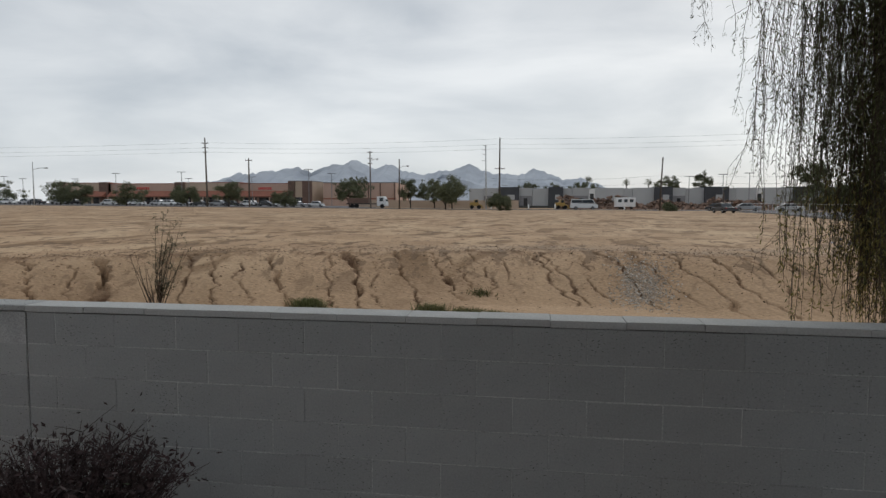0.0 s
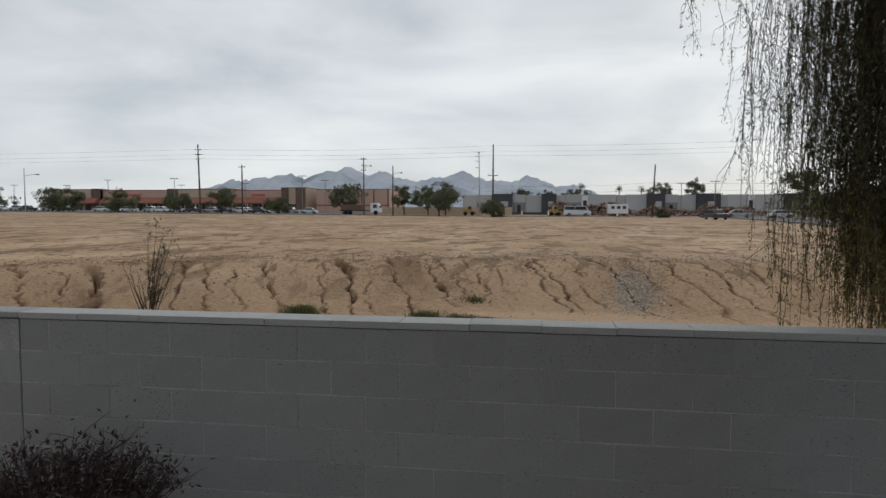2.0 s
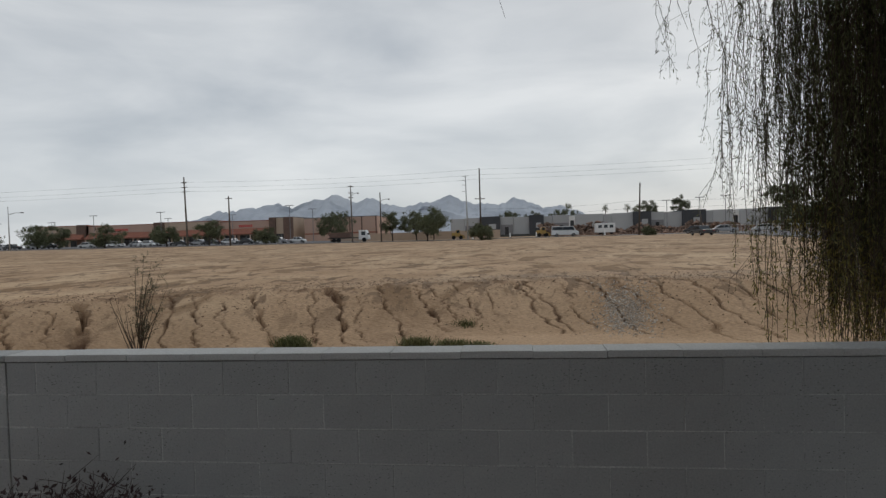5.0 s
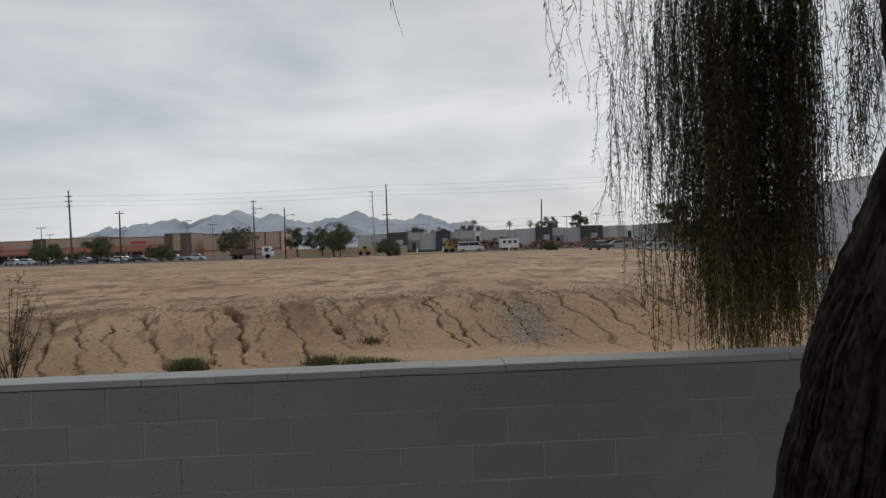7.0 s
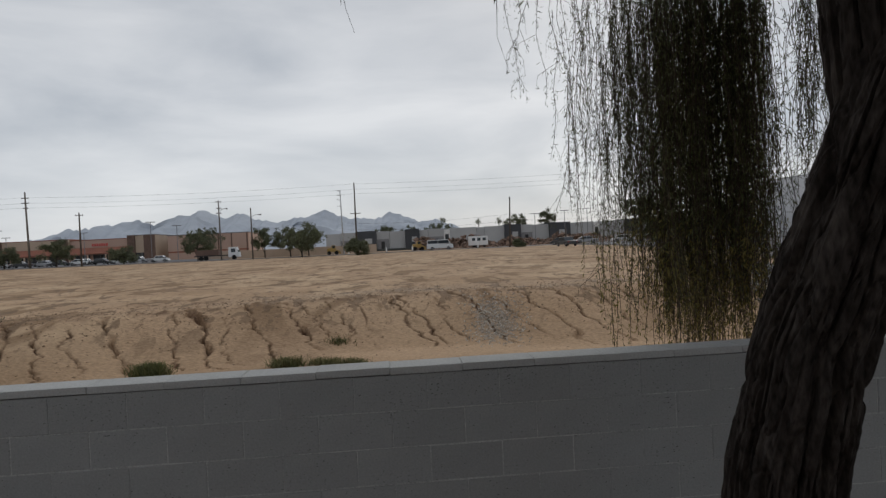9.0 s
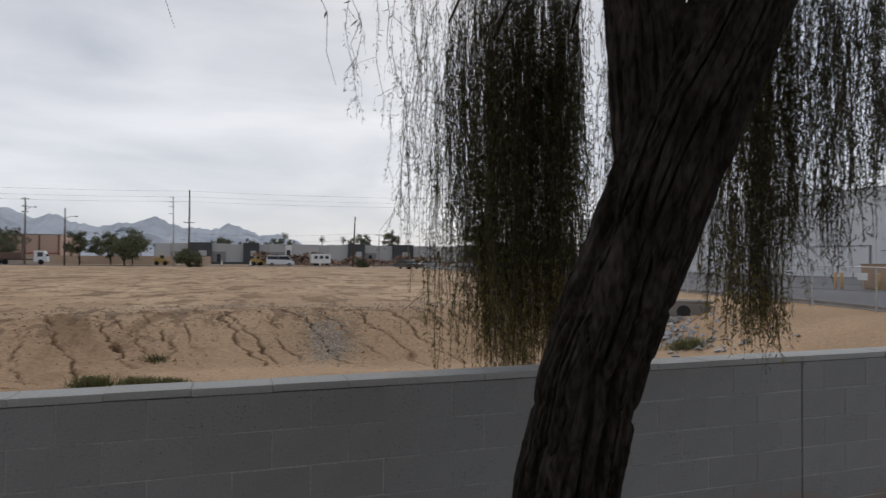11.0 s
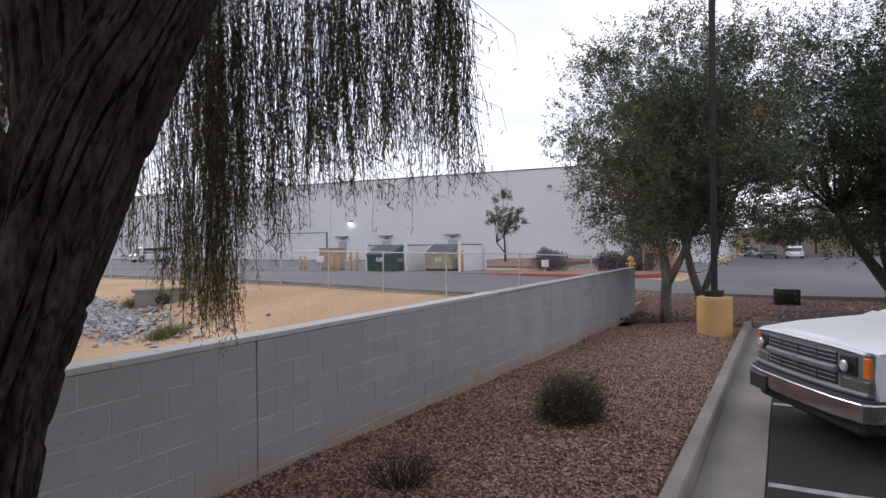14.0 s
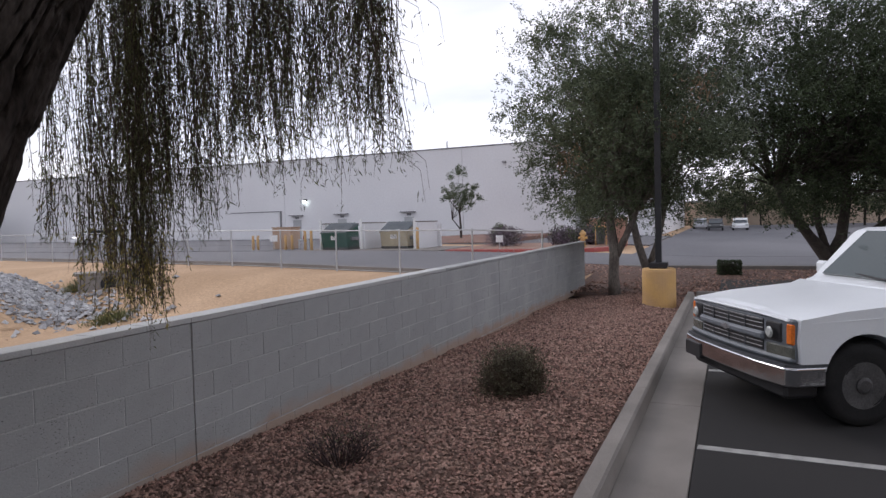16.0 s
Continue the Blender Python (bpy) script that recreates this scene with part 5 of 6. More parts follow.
    # bumper wraps round the corners
    outline = [(-0.99, -0.42), (-0.985, -0.16), (-0.93, -0.06), (-0.6, -0.005), (0, 0.01), (0.6, -0.005), (0.93, -0.06), (0.985, -0.16), (0.99, -0.42), (0.93, -0.42), (0.92, -0.16), (0.6, -0.09), (0, -0.075), (-0.6, -0.09), (-0.92, -0.16), (-0.93, -0.42)]
    part("bumper", Geo().prism(outline, 0.40, 0.575, "z"), M["chrome"], tr, "dull chrome front bumper", bevel=0.018, fix=True)
    part("bumper_pad", Geo().prism([(x * 0.985, y - 0.02) for x, y in outline], 0.575, 0.60, "z"), M["grey_plastic"], tr, fix=True)
    part("valance", Geo().box(-0.85, 0.85, -0.45, -0.12, 0.26, 0.42, 0.03), M["black_plastic"], tr)
    part("plate_holder", Geo().box(0.46, 0.80, -0.06, 0.015, 0.37, 0.53, 0.008), M["black_plastic"], tr)
    part("underbody", Geo().box(-0.78, 0.78, -5.2, -0.35, 0.28, 0.75, 0.03), M["black_plastic"], tr)
    for y in (wheel_y, rear_y):
        for s in (-1, 1):
            x0 = s * (W - 0.03)
            ring = [(0.20, 0.0), (0.30, 0.012), (0.36, 0.005), (0.38, -0.03), (0.38, -0.19), (0.355, -0.215), (0.2, -0.215)]
            n, vv, ff = 40, [], []
            for k in range(n):
                a = 2 * math.pi * k / n
                vv += [(x0 + s * w, y + r * math.cos(a), 0.378 + r * math.sin(a)) for r, w in ring]
            q = len(ring)
            for k in range(n):
                j = (k + 1) % n
                ff += [(k * q + i, k * q + i + 1, j * q + i + 1, j * q + i) for i in range(q - 1)]
            wheel = part("wheel", Geo().add(vv, ff), M["rubber"], tr, smooth=True, fix=True)
            rim = Geo().tube([(x0 - s * 0.20, y, 0.378), (x0 - s * 0.015, y, 0.378), (x0 + s * 0.004, y, 0.378), (x0 - s * 0.03, y, 0.378), (x0 - s * 0.055, y, 0.378)], [0.2, 0.225, 0.215, 0.19, 0.12], 36)
            part("rim", rim, M["rim_steel"], wheel, "dull steel wheel rim", fix=True)
            part("hub", Geo().tube([(x0 - s * 0.06, y, 0.378), (x0 + s * 0.01, y, 0.378), (x0 + s * 0.02, y, 0.378)], [0.085, 0.075, 0.05], 24), M["rim_steel"], wheel, fix=True)
            # black discs on the closed rim, the slots' shade put into their colour
            for k in range(6):
                a = k * math.pi / 3
                part("wheel_slot", Geo().tube([(x0 - s * 0.052, y + 0.15 * math.cos(a), 0.378 + 0.15 * math.sin(a)), (x0 - s * 0.034, y + 0.15 * math.cos(a), 0.378 + 0.15 * math.sin(a))], 0.022, 10), M["black_plastic"], wheel)
    bow(tr)
    return tr


pickup(pose(7.78, -3.70, E_Z, 0, 0, 28.5))


def car(name, m, paint, label, long=4.6, high=1.5, wide=1.8, cabin=(0.26, 0.36, 0.82, 0.94), group="parked cars", category="car", seats_high=0.86):
    """A simple but whole car: lower body, glasshouse, roof, windows, wheels."""
    c = thing(name, m, label, category, group)
    L, h, w = long, high, wide / 2
    belt = h * 0.60
    arches = lambda y: [(y - 0.36 * math.cos(a), 0.32 + 0.36 * math.sin(a)) for a in np.linspace(0, math.pi, 8)]
    prof = [(-L / 2, 0.3), (-L / 2 + 0.05, belt * 0.95), (-L / 2 + 0.25, belt), (L / 2 - 0.35, belt * 0.92), (L / 2 - 0.03, belt * 0.7), (L / 2, 0.28)]
    under = arches(-L * 0.3) + arches(L * 0.31)
    part("body", Geo().prism(prof + [(y, z) for y, z in under[::-1]], -w, w, "x"), paint, c, bevel=0.06, fix=True)
    a, b, d, e = [(-0.5 + k) * L for k in cabin]
    roof = h - 0.05
    part("roof", Geo().prism([(a, belt - 0.02), (b, roof), (b + 0.1, h), (d - L * 0.12 - 0.05, h), (d - L * 0.12, roof), (e - L * 0.06, belt - 0.02)], -w + 0.1, w - 0.1, "x"), paint, c, bevel=0.05, fix=True)
    for s in (-1, 1):
        x0, x1 = sorted((s * (w - 0.105), s * (w - 0.085)))
        mid = (b + d - L * 0.12) / 2
        part("window", Geo().prism([(a + 0.2, belt + 0.05), (b + 0.08, roof - 0.07), (mid - 0.04, roof - 0.07), (mid - 0.04, belt + 0.05)], x0, x1, "x"), M["glass"], c, fix=True)
        part("window", Geo().prism([(mid + 0.04, belt + 0.05), (mid + 0.04, roof - 0.07), (d - L * 0.13, roof - 0.07), (e - L * 0.11, belt + 0.05)], x0, x1, "x"), M["glass"], c, fix=True)
        for y in (-L * 0.3, L * 0.31):
            wh = part("wheel", Geo().tube([(s * (w - 0.2), y, 0.32), (s * (w - 0.01), y, 0.32)], 0.32, 20), M["rubber"], c)
            part("rim", Geo().tube([(s * (w - 0.02), y, 0.32), (s * (w + 0.005), y, 0.32)], [0.2, 0.18], 16), M["steel"], wh)
    fy, ry = e - L * 0.06, a
    part("windscreen", Geo().prism([(fy - 0.02, belt + 0.02), (fy + 0.012, belt + 0.02), (d - L * 0.12 + 0.012, roof - 0.03), (d - L * 0.12 - 0.02, roof - 0.03)], -w + 0.16, w - 0.16, "x"), M["glass"], c, fix=True)
    part("rear_window", Geo().prism([(ry - 0.012, belt + 0.05), (ry + 0.02, belt + 0.05), (b + 0.02, roof - 0.05), (b - 0.012, roof - 0.05)], -w + 0.16, w - 0.16, "x"), M["glass"], c, fix=True)
    for s in (-1, 1):
        part("headlight", Geo().box(*sorted((s * (w - 0.42), s * (w - 0.08))), L / 2 - 0.12, L / 2 - 0.0, belt * 0.66, belt * 0.8, 0.03), M["lens"], c)
        part("tail_light", Geo().box(*sorted((s * (w - 0.3), s * (w - 0.06))), -L / 2 - 0.005, -L / 2 + 0.08, belt * 0.7, belt * 0.92, 0.02), M["car_red"], c)
    return c


def gz(x, y):
    return float(ground_height(x, y, False)) + 0.035


car("parked_suv", pose(47.7, 57.2, gz(47.7, 57.2) + 0.05, 0, 0, 78), M["car_white"], "white estate car parked beside the warehouse", 4.6, 1.65, 1.85, (0.02, 0.08, 0.88, 0.9))
for x, y, rz, key, tag in ((88, -3.2, 90, "car_dark", "dark car far down the drive"), (88, -6.0, 90, "car_white", "white car far down the drive"), (96, -1.2, 90, "car_silver", "silver car far down the drive")):
    car("parked_car", pose(x, y, gz(x, y), 0, 0, rz), M[key], tag)


def dumpster(x, y, z, paint, label, w, seed):
    d = thing("dumpster", pose(x, y, z, 0, 0, -90), label, "dumpster", "waste bins")
    part("body", Geo().prism([(-0.65, 0.14), (-0.80, 0.98), (0.62, 1.42), (0.70, 0.14)], -w / 2, w / 2, "x"), paint, d, bevel=0.02, fix=True)
    part("rim", Geo().prism([(-0.84, 0.96), (-0.84, 1.03), (0.66, 1.48), (0.66, 1.42)], -w / 2 - 0.04, w / 2 + 0.04, "x"), paint, d, fix=True)
    for s in (-1, 1):
        lid = part("lid", Geo().prism([(-0.86, 1.04), (-0.82, 1.08), (0.3, 1.60), (0.68, 1.58), (0.68, 1.50)], min(s * 0.02, s * (w / 2 + 0.02)), max(s * 0.02, s * (w / 2 + 0.02)), "x"), M["lid"], d, fix=True)
        for k in range(5):
            xx = s * (0.12 + k * (w / 2 - 0.2) / 4)
            part("lid_rib", Geo().prism([(-0.80, 1.085), (-0.80, 1.12), (0.3, 1.64), (0.3, 1.60)], xx - 0.03, xx + 0.03, "x"), M["lid"], lid, fix=True)
        part("side_pocket", Geo().box(*sorted((s * w / 2, s * (w / 2 + 0.13))), -0.35, 0.5, 0.55, 0.75, 0.015), M["steel"], d)
    part("notice", Geo().box(-0.2, 0.2, -0.775, -0.755, 0.6, 0.85), M["sign_white"], d, "white notice plate")
    for k in range(3):
        part("notice_bar", Geo().box(-0.15, 0.15, -0.782, -0.776, 0.645 + k * 0.065, 0.665 + k * 0.065), M["olive"], d)
    for xx in (-w / 2 + 0.06, 0, w / 2 - 0.06):
        part("rib", Geo().prism([(-0.69, 0.14), (-0.81, 1.0), (-0.76, 1.0), (-0.64, 0.14)], xx - 0.03, xx + 0.03, "x"), paint, d, fix=True)
    part("base_rail", Geo().box(-w / 2, w / 2, -0.68, 0.7, 0.0, 0.14, 0.02), M["olive"], d)
    return d


DZ = float(ground_height(33.7, 17, False)) + 0.05
tagged(part("bin_pad", Geo().box(32.45, 37.5, 10.4, 20.3, DZ - 0.4, DZ, 0.02), M["concrete"], None), "concrete pad under the waste bins", "pad", kind="structure")
dumpster(33.9, 17.75, DZ, M["dumpster_green"], "dark green steel waste bin with ribbed plastic lids", 1.8, 1)
dumpster(34.9, 14.2, DZ, M["dumpster_cream"], "cream steel waste bin with dark grey lids", 1.8, 2)


def bollard(x, y, h=1.25):
    b = thing("bollard", pose(x, y, DZ), "yellow steel safety bollard", "bollard", "yellow bollards")
    part("post", Geo().tube([(0, 0, -0.1), (0, 0, h - 0.06), (0, 0, h - 0.02), (0, 0, h)], [0.085, 0.085, 0.065, 0.02], 14), M["yellow_paint"], b, smooth=True)


for x, y in ((33.0, 19.3), (33.3, 12.2), (33.2, 19.9)):
    bollard(x, y)
for y in (21.2, 21.7, 23.9, 24.3):
    bollard(33.6, y, 0.95)
for y, nm in ((16.2, "divider"), (12.6, "divider"), (19.1, "divider")):
    e = thing("enclosure_wall", pose(35.4, y, DZ), "pale grey block wing wall of the bin enclosure", "wall", "bin enclosure walls")
    part("wall", Geo().box(-1.4, 1.4, -0.1, 0.1, -0.1, 1.55, 0.015), M["warehouse"], e)
    part("coping", Geo().box(-1.43, 1.43, -0.12, 0.12, 1.55, 1.62, 0.015), M["concrete"], e)
for y in (16.2, 12.6, 19.1):
    gp = thing("gate_post", pose(33.75, y, DZ), "white steel gate post of the bin enclosure", "post", "gate posts")
    part("post", Geo().box(-0.06, 0.06, -0.06, 0.06, -0.05, 1.75, 0.01), M["sign_white"], gp)
    part("post_cap", Geo().box(-0.075, 0.075, -0.075, 0.075, 1.75, 1.79, 0.01), M["sign_white"], gp)
back = thing("enclosure_wall", pose(36.9, 15.8, DZ), "pale grey block back wall of the bin enclosure", "wall", "bin enclosure walls")
part("wall", Geo().box(-0.1, 0.1, -3.5, 3.5, -0.1, 1.45, 0.015), M["warehouse"], back)
cabinet = thing("utility_cabinet", pose(35.0, 22.7, DZ), "tan metal utility cabinet on a concrete island", "cabinet")
part("body", Geo().box(-0.5, 0.5, -0.75, 0.75, 0.0, 1.4, 0.03), M["tan_metal"], cabinet)
part("lid", Geo().box(-0.54, 0.54, -0.79, 0.79, 1.4, 1.46, 0.02), M["tan_metal"], cabinet)
for s in (-1, 1):
    part("door", Geo().box(-0.515, -0.5, min(s * 0.02, s * 0.7), max(s * 0.02, s * 0.7), 0.12, 1.32, 0.005), M["tan_metal"], cabinet)
valve = thing("pipe_assembly", pose(34.2, 20.75, DZ), "grey backflow pipe assembly", "pipework")
part("pipe", Geo().tube([(0, -0.35, -0.05), (0, -0.35, 0.6), (0, 0.35, 0.6), (0, 0.35, -0.05)], 0.055, 10), M["galvanised"], valve)
part("valve_wheel", Geo().tube([(0, 0.0, 0.6), (0, 0.0, 0.85), (0, 0.0, 0.87)], [0.03, 0.03, 0.12], 12), M["car_red"], valve)
notice = thing("notice_board", pose(33.3, 22.4, DZ), "small white notice on a post", "sign")
part("panel", Geo().box(-0.015, 0.015, -0.3, 0.3, 0.55, 0.95, 0.005), M["sign_white"], notice)
part("post", Geo().tube([(0.03, 0, -0.05), (0.03, 0, 0.9)], 0.025, 8), M["galvanised"], notice)
island = Geo().prism([(32.5, 20.4), (33.0, 25.2), (34.5, 25.8), (36.5, 25.5), (36.5, 20.4)], DZ - 0.3, DZ + 0.0, "z")
tagged(part("utility_island", island, M["concrete"], None, fix=True, bevel=0.03), "pale concrete island with rounded kerb", "kerb island", kind="structure")
# red-kerbed planting island
ISL = [(32.6, 10.2), (32.5, 4.2), (33.2, 2.2), (35.2, 1.3), (41.2, 1.6), (41.4, 10.2)]
iz = float(ground_height(33.5, 6, False)) + 0.16
isl = thing("kerb_island", pose(0, 0, 0), "planting island with faded red kerb and bare soil", "kerb island", kind="structure")
part("kerb_ring", Geo().prism(ISL, iz - 0.5, iz, "z"), M["red_kerb"], isl, fix=True, bevel=0.03)
inner = [(37 + (x - 37) * 0.94, 5.7 + (y - 5.7) * 0.94) for x, y in ISL]
part("soil_fill", Geo().prism(inner, iz - 0.4, iz + 0.012, "z"), mat("bare_island_soil", (0.27, 0.16, 0.115), (0.2, 0.125, 0.095), 1, bump=0.5, fine=20), isl, fix=True)
tagged(part("planter_bank", Geo().prism([(42, 0), (42, 0.35), (46, 0.55), (59.8, 0.5), (59.8, 0)], 9.8, 19.5, "y"), M["bank_mulch"], None, fix=True, bevel=0.05), "reddish raised planting bank before the warehouse", "planter", kind="structure")


def flower_shrub(x, y, r, h, seed, leaf="purple_flower", label="rounded mauve-flowering shrub on the island"):
    g = np.random.default_rng(seed)
    s = thing("flowering_shrub", pose(x, y, iz), label, "shrub", "island shrubs")
    c = g.normal(size=(3400, 3))
    c = c / np.linalg.norm(c, axis=1)[:, None] * (g.random(3400) ** 0.25)[:, None] * (1 + 0.25 * np.sin(c[:, :1] * 3 + c[:, 1:2] * 4)) * np.array((r, r, h * 0.55)) + np.array((0, 0, h * 0.5))
    c = c[c[:, 2] > 0.02]
    q = Geo()
    leaves(q, c, 0.11, g, 0, 0.5)
    part("foliage", q, M[leaf], s)
    sticks = Geo()
    for k in range(14):
        a = g.uniform(0, 6.283)
        sticks.tube([(0, 0, -0.05), (r * 0.7 * math.cos(a), r * 0.7 * math.sin(a), h * 0.8)], [0.02, 0.006], 4)
    part("stems", sticks, M["dark_bark"], s)


flower_shrub(36.6, 8.0, 1.05, 1.1, 1)
flower_shrub(37.2, 4.6, 0.9, 1.0, 2)
flower_shrub(38.0, 3.3, 0.95, 1.05, 4)
flower_shrub(39.2, 9.2, 0.5, 1.2, 3, "tree_leaf", "upright green shrub on the island")
hyd = thing("fire_hydrant", pose(35.0, 3.1, iz), "yellow fire hydrant on the red-kerbed island", "hydrant")
part("barrel", Geo().tube([(0, 0, -0.02), (0, 0, 0.06), (0, 0, 0.07), (0, 0, 0.62), (0, 0, 0.66), (0, 0, 0.72), (0, 0, 0.84), (0, 0, 0.90)], [0.2, 0.2, 0.13, 0.125, 0.18, 0.18, 0.12, 0.03], 20), M["yellow_paint"], hyd)
part("outlet", Geo().tube([(0, -0.24, 0.48), (0, 0.24, 0.48)], 0.07, 12), M["yellow_paint"], hyd)
part("outlet", Geo().tube([(-0.25, 0, 0.45), (0.0, 0, 0.45)], 0.09, 12), M["yellow_paint"], hyd)
pier = thing("sign_base", pose(40.0, 2.6, iz), "low pinkish block monument base", "monument")
part("body", Geo().box(-0.5, 0.5, -1.15, 1.15, -0.1, 1.45, 0.03), M["brick_red"], pier)
part("coping", Geo().box(-0.56, 0.56, -1.22, 1.22, 1.45, 1.56, 0.02), M["stucco_pink"], pier)
bin_ = thing("litter_bin", pose(36.2, 2.35, iz), "dark litter bin in a pale frame", "bin")
part("bin", Geo().tube([(0, 0, 0.1), (0, 0, 0.95)], [0.2, 0.24], 16), M["olive"], bin_)
for s in (-1, 1):
    part("frame_leg", Geo().box(-0.03, 0.03, min(s * 0.26, s * 0.31), max(s * 0.26, s * 0.31), 0.0, 1.1, 0.01), M["yellow_paint"], bin_)
part("hood", Geo().box(-0.25, 0.25, -0.33, 0.33, 1.02, 1.1, 0.02), M["yellow_paint"], bin_)
sgn = thing("island_sign", pose(33.4, 7.3, iz), "small white sign on the island", "sign")
part("panel", Geo().box(-0.015, 0.015, -0.2, 0.2, 0.35, 0.72, 0.005), M["sign_white"], sgn)
part("post", Geo().tube([(0.03, 0, -0.05), (0.03, 0, 0.7)], 0.02, 8), M["galvanised"], sgn)

# ---- chain-link fence along the service road ----
F_SKEW = math.atan(0.148)
fence = thing("chain_link_fence", Matrix.Translation((19.6, 9, 0)) @ pose(0, 0, 0, 0, 0, -math.degrees(F_SKEW)) @ Matrix.Translation((-19.6, -9, 0)), "galvanised chain-link fence along the service road", "fence")
F_X = 19.6
ys = [0.9, 3.2] + [3.2 + 2.75 * k for k in range(1, 38)]
for y in ys:
    z = float(ground_height(F_X, y, False))
    part("fence_post", Geo().tube([(F_X, y, z - 0.2), (F_X, y, z + 1.46), (F_X, y, z + 1.49)], [0.028, 0.028, 0.012], 8), M["galvanised"], fence)
for y0, y1 in zip(ys[:-1], ys[1:]):
    z0, z1 = (float(ground_height(F_X, y, False)) for y in (y0, y1))
    part("top_rail", Geo().tube([(F_X, y0, z0 + 1.44), (F_X, y1, z1 + 1.44)], 0.021, 6), M["galvanised"], fence)
    if y0 < 40:
        part("bottom_wire", Geo().tube([(F_X, y0, z0 + 0.08), (F_X, y1, z1 + 0.08)], 0.012, 5), M["galvanised"], fence)
        web = Geo()
        n = 22
        for k in range(n):
            for d in (1, -1):
                pts = []
                a = y0 + (y1 - y0) * k / n
                b = a + d * 1.32
                lo, hi = min(y0, y1), max(y0, y1)
                t0, t1 = 0.0, 1.0
                if b < lo:
                    t1 = (a - lo) / (a - b)
                if b > hi:
                    t1 = (hi - a) / (b - a)
                if t1 > 0.03:
                    zz0 = z0 + 0.08
                    web.tube([(F_X, a, zz0), (F_X, a + (b - a) * t1, zz0 + 1.34 * t1)], 0.0022, 3, False)
        part("wire_mesh", web, M["galvanised"], fence)

# ---- culvert and pedestal at the basin's edge ----
cz = float(ground_height(15.9, 15.6, False))
cul = thing("culvert", pose(15.9, 15.6, cz, 0, 0, -35), "small concrete culvert mouth in the sandy bank", "culvert")
part("headwall", Geo().box(-0.9, 0.9, -0.12, 0.12, -0.3, 0.42, 0.02), M["concrete"], cul)
part("slab", Geo().box(-1.0, 1.0, -0.1, 0.9, 0.42, 0.52, 0.02), M["concrete"], cul)
# closed black cylinder, the shade inside the opening is its colour
part("pipe_mouth", Geo().tube([(0, -0.14, 0.12), (0, 0.1, 0.12)], 0.24, 18), M["black_plastic"], cul)
pd = thing("utility_pedestal", pose(19.2, 27.5, float(ground_height(19.2, 27.5, False))), "pale grey utility pedestal beside the lot", "pedestal")
part("body", Geo().box(-0.28, 0.28, -0.25, 0.25, -0.05, 1.0, 0.03), M["grey_panel"], pd)
part("lid", Geo().box(-0.31, 0.31, -0.28, 0.28, 1.0, 1.06, 0.02), M["grey_panel"], pd)

# ---- warehouse ----
WX, WH = 60.0, 9.0
wh = thing("warehouse", pose(WX, 40, 0.2), "long pale grey warehouse with a flat parapet", "building")
for k, (a, b) in enumerate(((1.5, 20.0), (20.0, 42.0), (42.0, 64.0), (64.0, 81.0), (81.0, 98.0))):
    part("wall_panel", Geo().box(0, 0.4, a - 40 + 0.015, b - 40 - 0.015, -0.5, WH, 0.02), M["warehouse"], wh)
part("wall", Geo().box(0.05, 50, -38.5, -38.1, -0.5, WH), M["warehouse"], wh)
part("wall", Geo().box(0.05, 50, 57.6, 58.0, -0.5, WH), M["warehouse"], wh)
part("roof", Geo().box(0.4, 50, -38.1, 57.6, WH - 0.6, WH - 0.4), M["concrete"], wh)
part("parapet_trim", Geo().box(-0.06, 0.46, -38.55, 58.05, WH, WH + 0.12, 0.02), M["trim"], wh)
part("band", Geo().box(-0.02, 0.0, -38.5, 58.0, 3.58, 3.62), M["warehouse"], wh)
for y in (40.3, 34.3, 26.1, 8.0):
    dr = part("door", Geo().box(-0.05, 0.0, y - 40 - 0.55, y - 40 + 0.55, 0.1, 2.25, 0.01), M["grey_panel"], wh)
    part("door_canopy", Geo().box(-0.5, 0.0, y - 40 - 0.85, y - 40 + 0.85, 2.75, 2.83, 0.01), M["trim"], dr)
    part("door_sign", Geo().box(-0.03, 0.0, y - 40 - 0.25, y - 40 + 0.25, 2.4, 2.62), M["trim"], dr)
dock = part("dock_door", Geo().box(-0.05, 0.0, 42.7 - 40, 49.6 - 40, 0.0, 3.25, 0.01), M["warehouse"], wh)
part("door_frame", Geo().box(-0.09, 0.0, 42.4 - 40, 49.9 - 40, 3.26, 3.36, 0.01), M["trim"], dock)
part("door_frame", Geo().box(-0.09, 0.0, 42.45 - 40, 42.65 - 40, 0.0, 3.25, 0.01), M["trim"], dock)
for y in (39.0, 52.0, 15.5, 12.0):
    lp = part("wall_lamp", Geo().box(-0.35, 0.0, y - 40 - 0.18, y - 40 + 0.18, 4.35 if y > 20 else 7.2, 4.6 if y > 20 else 7.4, 0.03), M["trim"], wh)
    if y == 39.0:
        part("lamp_glass", Geo().box(-0.38, -0.30, y - 40 - 0.2, y - 40 + 0.2, 4.1, 4.4, 0.03), M["lamp_glow"], lp, "lit wall lamp")
part("vent_pipe", Geo().tube([(1.0, -18, WH - 0.5), (1.0, -18, WH + 0.9)], 0.06, 8), M["steel"], wh)

# unseen plain building, added behind the walk to keep daylight off the wall
rear = thing("rear_building", pose(-20, -14.5, E_Z), "unseen plain tan block added to shade the wall", "building")
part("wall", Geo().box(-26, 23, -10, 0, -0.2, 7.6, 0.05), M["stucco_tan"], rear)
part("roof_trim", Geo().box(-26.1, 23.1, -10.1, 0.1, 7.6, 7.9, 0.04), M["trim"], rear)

far_from = set(scene.objects)
